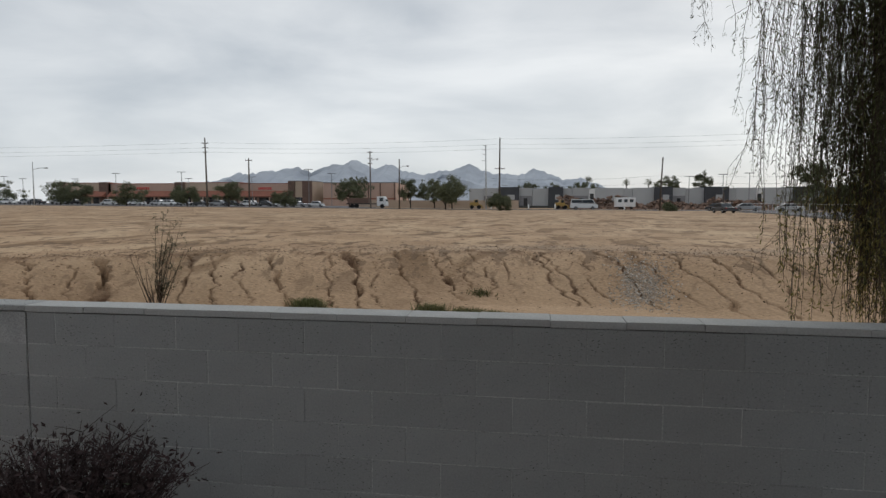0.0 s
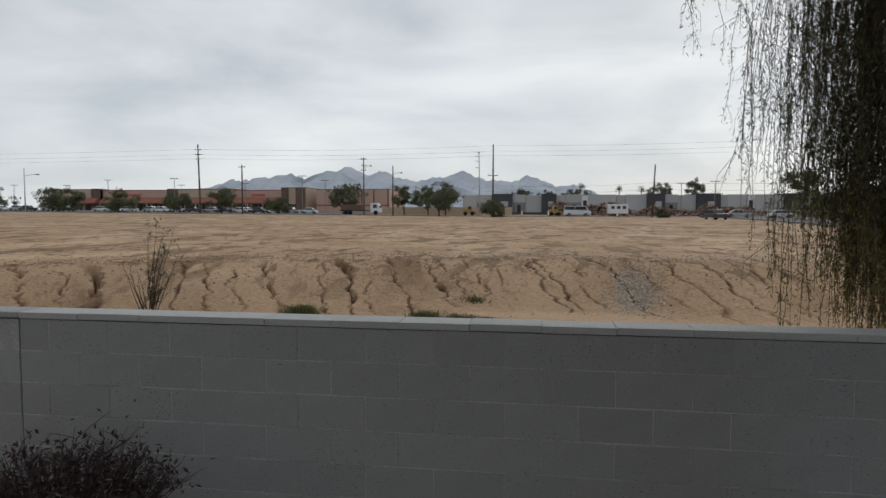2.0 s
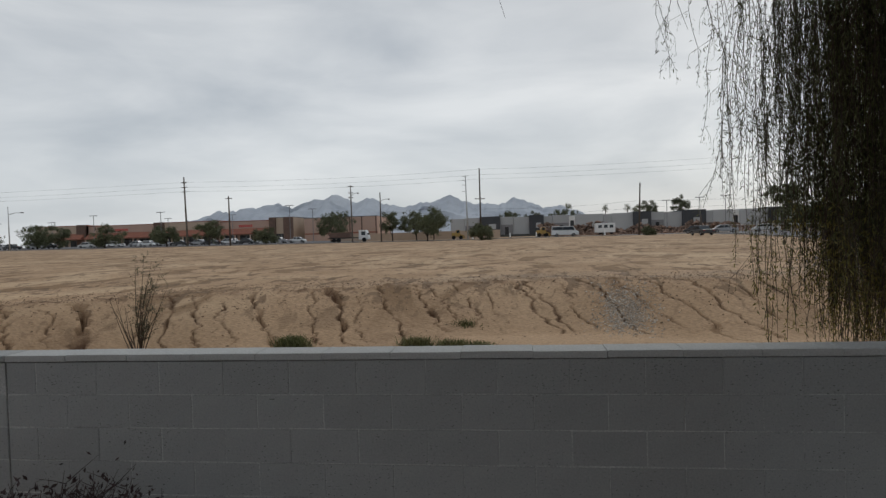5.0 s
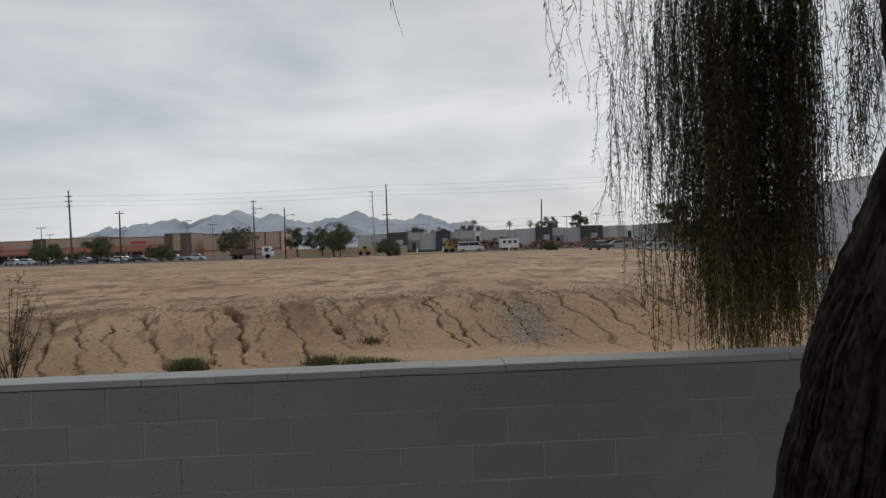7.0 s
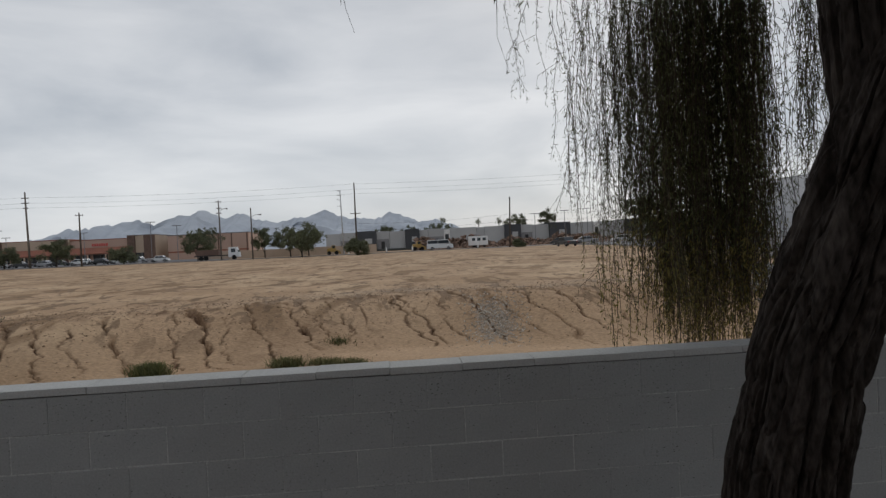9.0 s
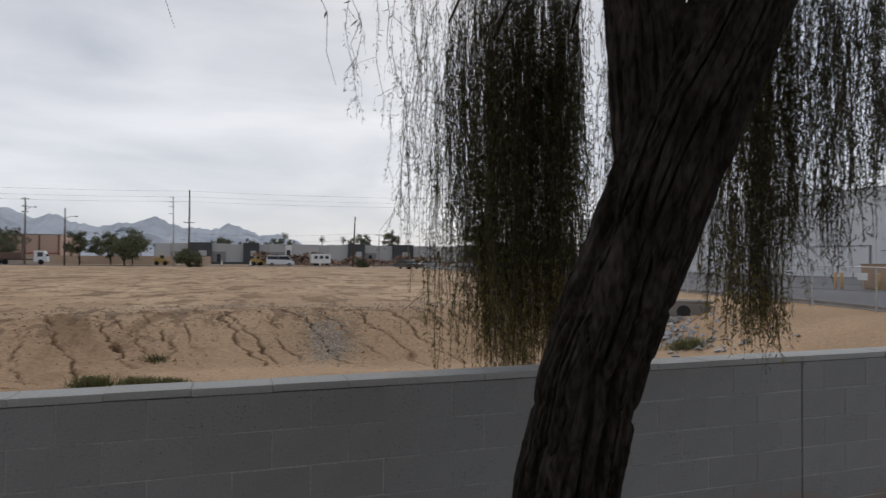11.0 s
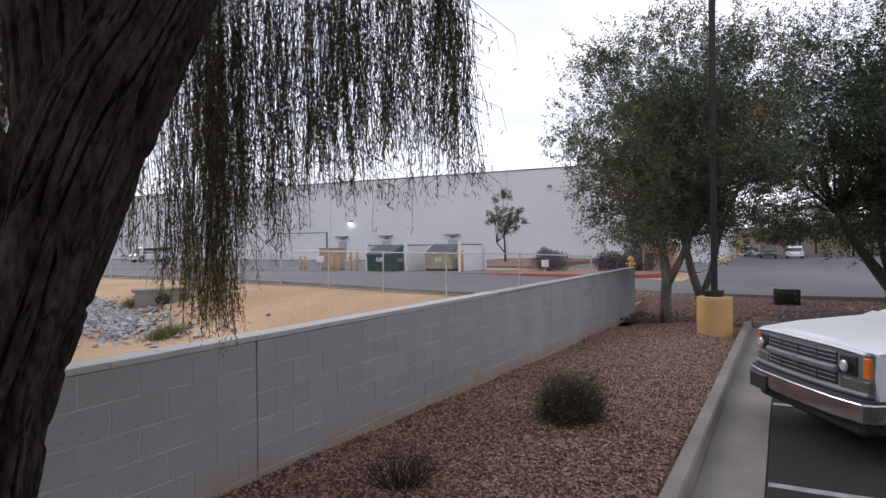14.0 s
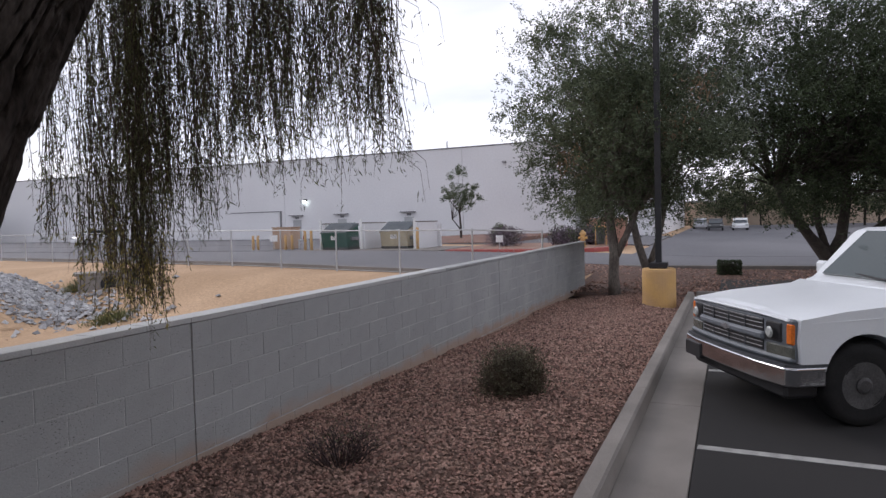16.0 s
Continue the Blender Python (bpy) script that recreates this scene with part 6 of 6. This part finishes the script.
# ---- far side of the lot: poles, wires, shops, works site, trees ----
def utility_pole(x, y, top, arms, material, r=0.16, lean=0.0, label="weathered wooden utility pole beyond the lot", bracket=0):
    z = float(ground_height(x, y, False))
    p = thing("utility_pole", pose(x, y, z), label, "utility pole", "poles along the street")
    h = top - z
    part("pole", Geo().tube([(0, 0, -0.5), (lean * 0.5, 0, h * 0.5), (lean, 0, h)], [r, r * 0.85, r * 0.62], 10), material, p, smooth=True)
    for drop, half in arms:
        arm = part("crossarm", Geo().box(lean - half, lean + half, -0.06, 0.06, h - drop - 0.07, h - drop + 0.07, 0.01), M["wood_pole"], p)
        for s in (-1, 1):
            part("insulator", Geo().tube([(lean + s * (half - 0.1), 0, h - drop + 0.07), (lean + s * (half - 0.1), 0, h - drop + 0.22)], [0.05, 0.03], 8), M["grey_plastic"], arm)
    if bracket:
        part("lamp_arm", Geo().tube([(0, 0, h * 0.82), (bracket * 0.6, 0, h * 0.86), (bracket, 0, h * 0.86)], 0.05, 6), M["steel"], p)
        part("lamp_head", Geo().box(min(bracket, bracket * 1.25), max(bracket, bracket * 1.25), -0.12, 0.12, h * 0.845, h * 0.87, 0.02), M["steel"], p)
    return p


utility_pole(-74.2, 126.5, 16.0, [(1.2, 0.7), (2.2, 0.7), (3.2, 0.5)], M["grey_bark"], 0.22, -0.3)
utility_pole(-63.7, 125, 11.4, [(0.5, 0.8)], M["wood_pole"], 0.2)
utility_pole(-37.2, 126, 12.7, [(0.3, 0.6), (1.6, 0.5), (2.6, 0.5)], M["grey_bark"], 0.17, -0.1, bracket=1.3)
utility_pole(-30.8, 125, 10.9, [], M["wood_pole"], 0.16, bracket=1.6)
utility_pole(-12.9, 126, 13.7, [], M["galvanised"], 0.15, -0.2, "grey steel pole with several bracket arms")
utility_pole(-10.3, 127, 15.2, [(6.3, 1.0)], M["wood_pole"], 0.19)
utility_pole(21.1, 125.5, 10.8, [(0.4, 0.15)], M["wood_pole"], 0.19, 0.4)
utility_pole(31.0, 118, 3.9, [], M["wood_pole"], 0.2, label="short dark wooden post at the lot's corner")
utility_pole(-115.5, 125, 11.0, [], M["galvanised"], 0.14, label="grey street lamp pole at the far corner", bracket=3.0)
brackets = thing("pole_brackets", pose(-12.9, 126, 0), "four short bracket arms on a steel pole", "pole fitting")
for k, z in enumerate((13.5, 12.6, 11.7, 10.4)):
    part("bracket", Geo().tube([(0, 0, z), (-0.9, 0, z + 0.12)], 0.05, 6), M["trim"], brackets)
for heights in ((14.9,), (13.8,), (12.9,), (6.9, 5.6)):
    high = len(heights) == 1
    line = thing("power_line", pose(0, 126.4 if high else 125.5, 0), "thin black overhead power line", "power line", "overhead lines")
    xs = [-190, -74.2, -10.3, 60, 150] if high else [-12, 21.1, 70, 140]
    for h in heights:
        for a, b in zip(xs[:-1], xs[1:]):
            run = [(a + (b - a) * t, 0, h + max(0, a + (b - a) * t + 10) * (0.016 if high else 0.012) - 2.2 * t * (1 - t)) for t in np.linspace(0, 1, 13)]
            part("wire", Geo().tube(run, 0.017, 4, False), M["wire"], line)


def light_mast(x, y, top):
    z = float(ground_height(x, y, False))
    m = thing("parking_light", pose(x, y, z), "slim parking-area light mast", "lamp post", "parking light masts")
    part("mast", Geo().tube([(0, 0, -0.2), (0, 0, top - z)], [0.11, 0.08], 8), M["trim"], m)
    part("lamp_head", Geo().box(-1.2, 1.2, -0.25, 0.25, top - z - 0.05, top - z + 0.12, 0.03), M["trim"], m)


for x, y, t in ((-150, 180, 9.4), (-132, 175, 10.8), (-104, 165, 10.6), (-95, 190, 10.2), (-120, 195, 10.0), (-68, 170, 11.4), (-63, 175, 10.4), (-178, 190, 10.0), (-190, 195, 11.0), (44, 170, 9.4), (51, 172, 9.8), (36, 172, 9.0)):
    light_mast(x, y, t)

SZ = 1.0


def shop(x0, x1, y, h, wall_m, label, bays=0, canopy=None, sign=False, depth=24, towers=()):
    s = thing("shop_building", pose((x0 + x1) / 2, y, SZ), label, "building", "row of shops")
    w = (x1 - x0) / 2
    part("wall", Geo().box(-w, w, 0, depth, -1.5, h, 0.05), wall_m, s)
    part("roof_trim", Geo().box(-w - 0.1, w + 0.1, -0.12, depth + 0.1, h, h + 0.25, 0.04), M["terracotta"] if canopy else M["trim"], s)
    if canopy:
        part("canopy", Geo().prism([(-3.2, 3.1), (-3.2, 3.4), (-0.2, 5.3), (-0.2, 3.1)], -w + 0.5, w - 0.5, "x"), canopy, s, fix=True)
    for k in range(bays):
        bw = 2 * (w - 1) / bays
        a = -w + 1 + k * bw
        win = part("shop_window", Geo().box(a + 0.5, a + bw - 0.5, -0.06, 0.0, 0.1, 2.9, 0.02), M["shade_glass"], s)
        part("window_frame", Geo().box(a + bw / 2 - 0.08, a + bw / 2 + 0.08, -0.1, -0.061, 0.1, 2.9), M["trim"], win)
        if canopy:
            part("canopy_post", Geo().box(a - 0.2, a + 0.2, -3.1, -2.7, -1, 3.15, 0.03), wall_m, s)
    if sign:
        for k in range(7):
            part("sign_bar", Geo().box(-2.6 + k * 0.75, -2.1 + k * 0.75, -0.12, -0.02, h - 2.1, h - 1.2, 0.03), M["sign_red"], s, "plain red sign shape")
    for a, b, hh in towers:
        part("tower", Geo().box(a, b, -0.7, 2.5, -1.5, hh, 0.05), M["brown_stone"], s)
    return s


shop(-184, -164, 214, 8.2, M["stucco_tan"], "tan shop building with brown stone piers", 3, M["terracotta"], False, towers=((-9.9, -8.2, 8.6), (6.5, 10, 8.6)))
shop(-163.9, -137, 215, 7.9, M["stucco_pink"], "pinkish shop building with a red sign and tiled canopy", 4, M["terracotta"], True)
shop(-136.9, -112, 214, 8.2, M["stucco_tan"], "tan shop building with brown stone piers", 4, M["terracotta"], False, towers=((-12.4, -8.5, 8.5), (9, 12.4, 8.5)))
shop(-111.9, -92.6, 215, 7.8, M["stucco_pink"], "pinkish shop front with tiled canopy", 3, M["terracotta"], True)
shop(-92.5, -83.6, 213, 8.6, M["stucco_tan"], "brown and tan tower at the end of the shops", 1, None, False, towers=((-4.4, -2.0, 8.7), (0.9, 4.4, 8.7)))
pinkish = shop(-80, -53.5, 214, 8.0, M["stucco_pink"], "plain pinkish side wall of a shop building", 0)
part("band", Geo().box(-13.2, 13.2, -0.05, 0.0, 2.2, 2.7), M["terracotta"], pinkish)
for x in (3.2, 7.5, 12.6):
    part("pilaster", Geo().box(x, x + 0.35, -0.2, 0.0, -1, 8.0), M["brown_stone"], pinkish)
fw = thing("boundary_wall", pose(-38, 160, 0.6), "long low brownish boundary wall behind the street", "wall")
part("wall", Geo().box(-14, 30, -0.1, 0.1, -0.5, 2.0, 0.02), M["stucco_tan"], fw)

grey = thing("grey_building", pose(0, 185, 0.5), "long low grey building with charcoal bays", "building")
x, k = -24.0, 0
PANELS = [(4.2, 1), (4.6, 1), (6.0, 0), (4.0, 1), (4.6, 1), (4.2, 0), (2.6, 1), (4.8, 1), (1.8, 2), (8.0, 1), (2.4, 1), (6.0, 1), (4.9, 0), (3.8, 1), (4.9, 1), (6.4, 0), (2.0, 1), (5.6, 1), (1.8, 2), (5.6, 1), (2.0, 1), (4.0, 0), (3.4, 1), (4.0, 1), (5.0, 0), (6.0, 1), (6.0, 1)]
for w, dark in PANELS:
    if dark == 1:
        bay = part("panel", Geo().box(x + 0.04, x + w - 0.04, 0, 12, -1, 5.75 + 0.15 * (k % 2), 0.03), M["grey_panel"], grey)
        if k % 2 and w < 5.4:
            # recess drawn as a flat darker sheet, not set back
            part("recess", Geo().box(x + 0.2, x + w - 0.2, -0.02, 0.0, 0.2, 3.6), M["trim"], bay)
            part("window", Geo().box(x + w * 0.35, x + w * 0.62, -0.06, -0.021, 0.6, 2.9), M["shade_glass"], bay)
    elif dark == 0:
        bay = part("bay", Geo().box(x, x + w, -1.0, 12, -1, 6.15, 0.03), M["dark_panel"], grey)
        part("sign_plate", Geo().box(x + w * 0.45, x + w * 0.8, -1.06, -1.0, 2.4, 3.9, 0.02), M["grey_panel"], bay)
    else:
        bay = part("doorway", Geo().box(x, x + w, 0.5, 12, -1, 5.6), M["sign_white"], grey)
        part("door", Geo().box(x + 0.3, x + w - 0.4, 0.44, 0.5, 0, 4.2), M["shade_glass"], bay)
    x += w
    k += 1
part("foundation", Geo().box(-24, x, -1.2, -0.0, -1, 0.7, 0.03), M["olive"], grey)

rng = np.random.default_rng(77)
n = 4200
px, py = rng.uniform(2, 66, n), rng.normal(163, 4.5, n)
heap = 1.1 + 1.7 * np.clip(lattice(px * 0.22, py * 0.12, 9) + 0.35, 0, 1) * 2
pz = ground_height(px, py, False) + rng.random(n) * heap * np.exp(-((py - 163) / 5.5) ** 2)
v, f = stones(n, np.stack([px, py, pz], axis=1), rng.uniform(0.15, 0.75, n), rng)
tagged(raw("rubble", v, f, M["rubble"]), "heaps of broken brick and demolition rubble", "rubble", kind="stuff")


def digger(x, y, s, label):
    z = float(ground_height(x, y, False))
    d = thing("site_machine", pose(x, y, z, 0, 0, 8), label, "machine", "works machines")
    part("body", Geo().prism([(-1.9 * s, 0.7), (-1.9 * s, 1.5), (-0.5 * s, 1.6), (-0.3 * s, 2.2), (0.8 * s, 2.2), (1.1 * s, 1.2), (2.0 * s, 1.0), (2.0 * s, 0.6)], -0.8, 0.8, "y"), M["machine_yellow"], d, bevel=0.06, fix=True)
    part("cab_glass", Geo().box(-0.2 * s, 0.75 * s, -0.83, -0.8, 1.5, 2.1), M["glass"], d)
    for k in (-1.2, 1.2):
        part("wheel", Geo().tube([(k * s, -0.95, 0.45), (k * s, -0.5, 0.45)], 0.45, 18), M["rubber"], d)
        part("wheel", Geo().tube([(k * s, 0.5, 0.45), (k * s, 0.95, 0.45)], 0.45, 18), M["rubber"], d)
    part("bucket", Geo().prism([(1.9 * s, 0.15), (2.7 * s, 0.1), (2.4 * s, 0.9), (1.9 * s, 0.9)], -0.9, 0.9, "y"), M["machine_yellow"], d, fix=True)


digger(-17.5, 146, 0.7, "small yellow loader on the works site")
digger(2.5, 148, 0.7, "low yellow roller on the works site")
tb = thing("trailer", pose(17.2, 150, 0.55), "white office trailer among the rubble", "trailer")
part("body", Geo().box(-2.3, 2.3, -1.1, 1.1, 0.5, 2.7, 0.06), M["car_white"], tb)
for k in range(3):
    part("window", Geo().box(-1.6 + k * 1.3, -0.8 + k * 1.3, -1.13, -1.1, 1.6, 2.3), M["glass"], tb)
for k in (-1.2, -0.5, 1.4):
    part("wheel", Geo().tube([(k, -1.05, 0.38), (k, -0.75, 0.38)], 0.38, 16), M["rubber"], tb)

# vehicles
van = car("passenger_van", pose(7.0, 133, gz(7, 133) + 0.02, 0, 0, -90), M["car_white"], "white passenger van on the far street", 5.7, 2.15, 2.0, (0.0, 0.03, 0.93, 0.96), "", "van")
bt = thing("box_truck", pose(-37.5, 133.5, gz(-37, 133) + 0.02), "white cab truck with a dark flat bed, parked on the street", "truck")
part("cab", Geo().prism([(-0.2, 0.5), (-0.2, 2.6), (1.4, 2.6), (1.9, 1.5), (1.95, 0.5)], -1.05, 1.05, "y"), M["car_white"], bt, bevel=0.08, fix=True)
part("windscreen", Geo().prism([(1.44, 2.45), (1.9, 1.55), (1.86, 1.53), (1.40, 2.42)], -0.9, 0.9, "y"), M["glass"], bt, fix=True)
part("side_window", Geo().box(0.4, 1.3, -1.08, -1.05, 1.5, 2.3), M["glass"], bt)
part("flat_bed", Geo().box(-7.2, -0.3, -1.1, 1.1, 0.85, 1.05, 0.02), M["black_plastic"], bt)
part("load", Geo().box(-6.9, -2.2, -1.0, 1.0, 1.05, 2.2, 0.05), M["brown_stone"], bt)
for k in (-5.8, -4.8, 1.0):
    part("wheel", Geo().tube([(k, -1.1, 0.48), (k, -0.75, 0.48)], 0.48, 18), M["rubber"], bt)
proto = [car("parked_car", pose(-150, 160, gz(-150, 160)), M[key], tag + " parked before the shops") for key, tag in (("car_white", "white car"), ("car_silver", "silver car"), ("car_dark", "dark car"))]
spots = [(-148, 152), (-143, 153), (-139, 152), (-134, 154), (-130, 155), (-117, 152), (-113, 153), (-109, 152), (-104, 154), (-100, 152), (-96, 153), (-91, 152), (-87, 154), (-82, 152), (-78, 153), (-73, 152), (-69, 153), (-64, 152), (-60, 154), (-125, 168), (-120, 168), (-106, 168), (-94, 168), (-84, 168)]
for i, (cx, cy) in enumerate(spots):
    m = pose(cx, cy, gz(cx, cy), 0, 0, (90 if i % 3 else -90) + rng.uniform(-4, 4))
    if i < 3:
        proto[i].matrix_basis = m
    else:
        copy_thing(proto[(i * 7 + i // 3) % 3], m)
for cx, cy, key, rz in ((30.5, 119, "car_dark", 60), (36, 121, "car_silver", 80), (43, 120, "car_white", 85), (25.5, 96, "car_dark", 10)):
    car("parked_car", pose(cx, cy, gz(cx, cy), 0, 0, rz), M[key], "car parked near the far corner of the lot")


def far_tree(x, y, h, w, seed, label="dusty green desert tree along the street", dense=1.0, low=0.25, lean=0.0):
    z = float(ground_height(x, y, False))
    shade_tree("street_tree", x, y, z, [[(0, 0, -0.2, .16), (lean * 0.5, 0, h * 0.2, .13), (lean, 0.1, h * 0.42, .1)], [(0.02, 0, h * 0.12, .1), (-0.3 * w * 0.4, 0, h * 0.4, .07)]],
               (lean * 0.8, 0, h * (0.5 + low * 0.5)), (w / 2, w / 2, h * (0.5 - low * 0.45)), int(22 + 8 * dense), int(150 * dense), M["far_leaf"], 0.30, M["dark_bark"], label, seed, group="street trees")


for i, (x, y, h, w, low) in enumerate(((-20.8, 123, 6.3, 8.5, 0.2), (-9.0, 112, 2.9, 4.3, 0.0), (-94, 127, 5.3, 7.5, 0.0), (-130, 150, 7, 8, 0.0), (-122, 148, 6, 6, 0.0), (-80, 128, 4.2, 6.0, 0.1), (-70, 128, 5.0, 6.5, 0.1), (-48, 145, 6.3, 7.5, 0.2), (-57, 128, 3.6, 5.5, 0.1),
                                       (-62, 200, 9.6, 9, 0.3), (-34, 150, 7, 6, 0.2), (-28, 150, 6.5, 6, 0.2), (-24, 152, 7, 6, 0.2), (-7, 205, 8.0, 8, 0.4), (1, 208, 7.6, 7, 0.4), (11, 205, 9, 9, 0.4), (36, 205, 9.6, 7, 0.5), (47, 205, 10.6, 5, 0.5),
                                       (44, 112, 8.3, 6.5, 0.45), (-165, 170, 6.5, 10, 0.0), (-178, 165, 5.5, 12, 0.0), (-150, 175, 6.0, 8, 0.0), (-200, 170, 6, 14, 0.0), (-214, 172, 6.5, 12, 0.0), (-228, 178, 6.2, 14, 0.0), (-244, 176, 6.8, 14, 0.0), (-258, 182, 6.5, 14, 0.0), (-108, 170, 5.5, 5, 0.1), (22, 120, 1.4, 2.2, 0.0))):
    far_tree(x, y, h, w, 300 + i, low=low, dense=1.6 if h > 6 else 1.2)
for i, (x, y, h, w) in enumerate(((45, 108, 4.6, 9), (50, 106, 4.8, 9), (55, 104, 5.0, 9), (52, 98, 4.8, 8), (50, 90, 4.4, 7))):
    far_tree(x, y, h, w, 400 + i, "dark green trees crowding the lot's far corner", 2.2, 0.0)
for x, y in ((26.5, 230), (34.5, 232)):
    z = float(ground_height(x, y, False))
    pt = thing("fan_palm", pose(x, y, z), "tall thin fan palm behind the grey building", "palm", "palms")
    part("trunk", Geo().tube([(0, 0, -0.3), (0.1, 0, 4), (0, 0, 8.6)], [0.22, 0.18, 0.16], 8), M["wood_pole"], pt)
    q = Geo()
    c = np.array((0, 0, 9.0)) + rng.normal(0, 0.35, (110, 3))
    leaves(q, c, 1.1, rng, 0.2, 0.14)
    part("crown", q, M["far_leaf"], pt)
# the far side as a whole lies a little to the east
for ob in list(scene.objects):
    if ob not in far_from and ob.parent is None:
        reach = ob.location.y if ob.type == "EMPTY" else 163.0
        ob.location.x += 0.0185 * (reach + 3.5)
# trees far down the eastern drive
for i, (x, y, h, w) in enumerate(((98, -13, 7, 9), (110, -4, 6, 8), (104, -22, 7, 10), (120, -10, 8, 10), (92, -28, 6, 9), (112, 8, 7, 9), (100, -7, 8, 11), (106, -16, 8, 12), (99, -30, 8, 12), (116, -26, 8.5, 12), (90, -37, 7.5, 11))):
    far_tree(x, y, h, w, 500 + i, "green trees at the end of the drive", 1.6, 0.2)
wallend = thing("boundary_wall", pose(126, -12, 0), "pale low building far down the drive", "building")
part("wall", Geo().box(0, 8, -40, 30, -0.5, 4.2, 0.05), M["stucco_tan"], wallend)
part("roof_trim", Geo().box(-0.1, 8.1, -40.1, 30.1, 4.2, 4.5, 0.03), M["trim"], wallend)
# small white markers along the works site
for x, y in ((-2.2, 143.5), (3.8, 143.5), (17, 126.8), (-9.6, 126.9)):
    w = thing("marker_post", pose(x, y, gz(x, y)), "small white marker post by the street", "marker post", "white marker posts")
    part("post", Geo().tube([(0, 0, -0.1), (0, 0, 1.0), (0, 0, 1.1)], [0.16, 0.16, 0.05], 8), M["sign_white"], w)
    part("foot", Geo().box(-0.25, 0.25, -0.25, 0.25, 0.0, 0.08, 0.02), M["rubber"], w)

# ---- painted block wall, its blocks and caps ----
ROW, LEN, TOP = 0.2032, 0.4064, 1.112
CAP = 0.044
WALL_L, WALL_R = -48, 48
wall = thing("wall_block", pose(0, 0, 0), "long low grey-painted concrete block wall", "wall", kind="structure")
core = Geo()
for a, b in ((-48, -7.5), (-7.5, 10.5), (10.5, 28.5), (28.5, 48)):
    core.box(a * LEN + 0.006, b * LEN - 0.006, 0.0027, 0.120, -0.6, TOP - CAP - 0.004)
core.box(WALL_L * LEN + 0.02, WALL_R * LEN - 0.012, 0.120, 0.190, -0.6, TOP - 0.012)
part("mortar_core", core, M["mortar"], wall)


def block_mesh(w, h, d, ch, material):
    return Geo().box(0.0, w, 0.0, d, 0.0, h, ch).mesh("block", material)


JOINTS = {-7.5, 10.5, 28.5}
whole, half = block_mesh(LEN - 0.0042, ROW - 0.007, 0.196, 0.0026, M["block"]), block_mesh(LEN / 2 - 0.0042, ROW - 0.007, 0.196, 0.0026, M["block"])
cap_m = block_mesh(LEN - 0.002, CAP - 0.004, 0.204, 0.0025, M["cap"])
rest = Geo()
wr = np.random.default_rng(3)


def lay(mesh_data, name, x, z, w, h, d, near, y=0.0):
    x, z, y = x + wr.normal(0, 0.0008), z + wr.normal(0, 0.0008), y + wr.normal(0, 0.0011)
    if near:
        ob = new(name, mesh_data)
        ob.parent = wall
        ob.location = (x, y, z)
    else:
        rest.box(x, x + w, y, y + d, z, z + h, 0.006)


for row in range(-1, 7):
    z = TOP - CAP - (row + 1) * ROW if row >= 0 else TOP - CAP
    if row == -1:
        for i in range(WALL_L, WALL_R):
            x = i * LEN + LEN / 2
            gap = 0.001
            near = -8 <= i <= 21
            lay(cap_m, "cap_block", x + gap, TOP - CAP + 0.002, LEN - 0.004, CAP - 0.004, 0.204, near, -0.004)
        continue
    shift = 0 if row % 2 == 0 else 0.5
    spans = []
    stops = sorted({WALL_L, WALL_R} | JOINTS)
    for a, b in zip(stops[:-1], stops[1:]):
        cuts = sorted({a, b} | {i + shift for i in range(WALL_L, WALL_R) if a < i + shift < b})
        spans += list(zip(cuts[:-1], cuts[1:]))
    for a, b in spans:
        w = (b - a) * LEN - 0.0042
        lo = 0.0021 + (0.0045 if a in JOINTS else 0)
        hi = 0.0021 + (0.0045 if b in JOINTS else 0)
        near = -8 <= a <= 21 and row < 5
        if near:
            ob_mesh = whole if b - a == 1 else half
            ob = new("block", ob_mesh)
            ob.parent = wall
            ob.location = (a * LEN + lo + wr.normal(0, 0.0006), wr.normal(0, 0.0011), z + 0.004 + wr.normal(0, 0.0006))
            if lo + hi > 0.005:
                ob.scale.x = (w + 0.0042 - lo - hi) / w
        else:
            y = wr.normal(0, 0.0011)
            rest.box(a * LEN + lo, b * LEN - hi, y, y + 0.196, z + 0.004, z + ROW - 0.004, 0.0026)
rest_ob = part("far_blocks", rest, M["block"], wall)
rest_ob["kind"] = "stuff"
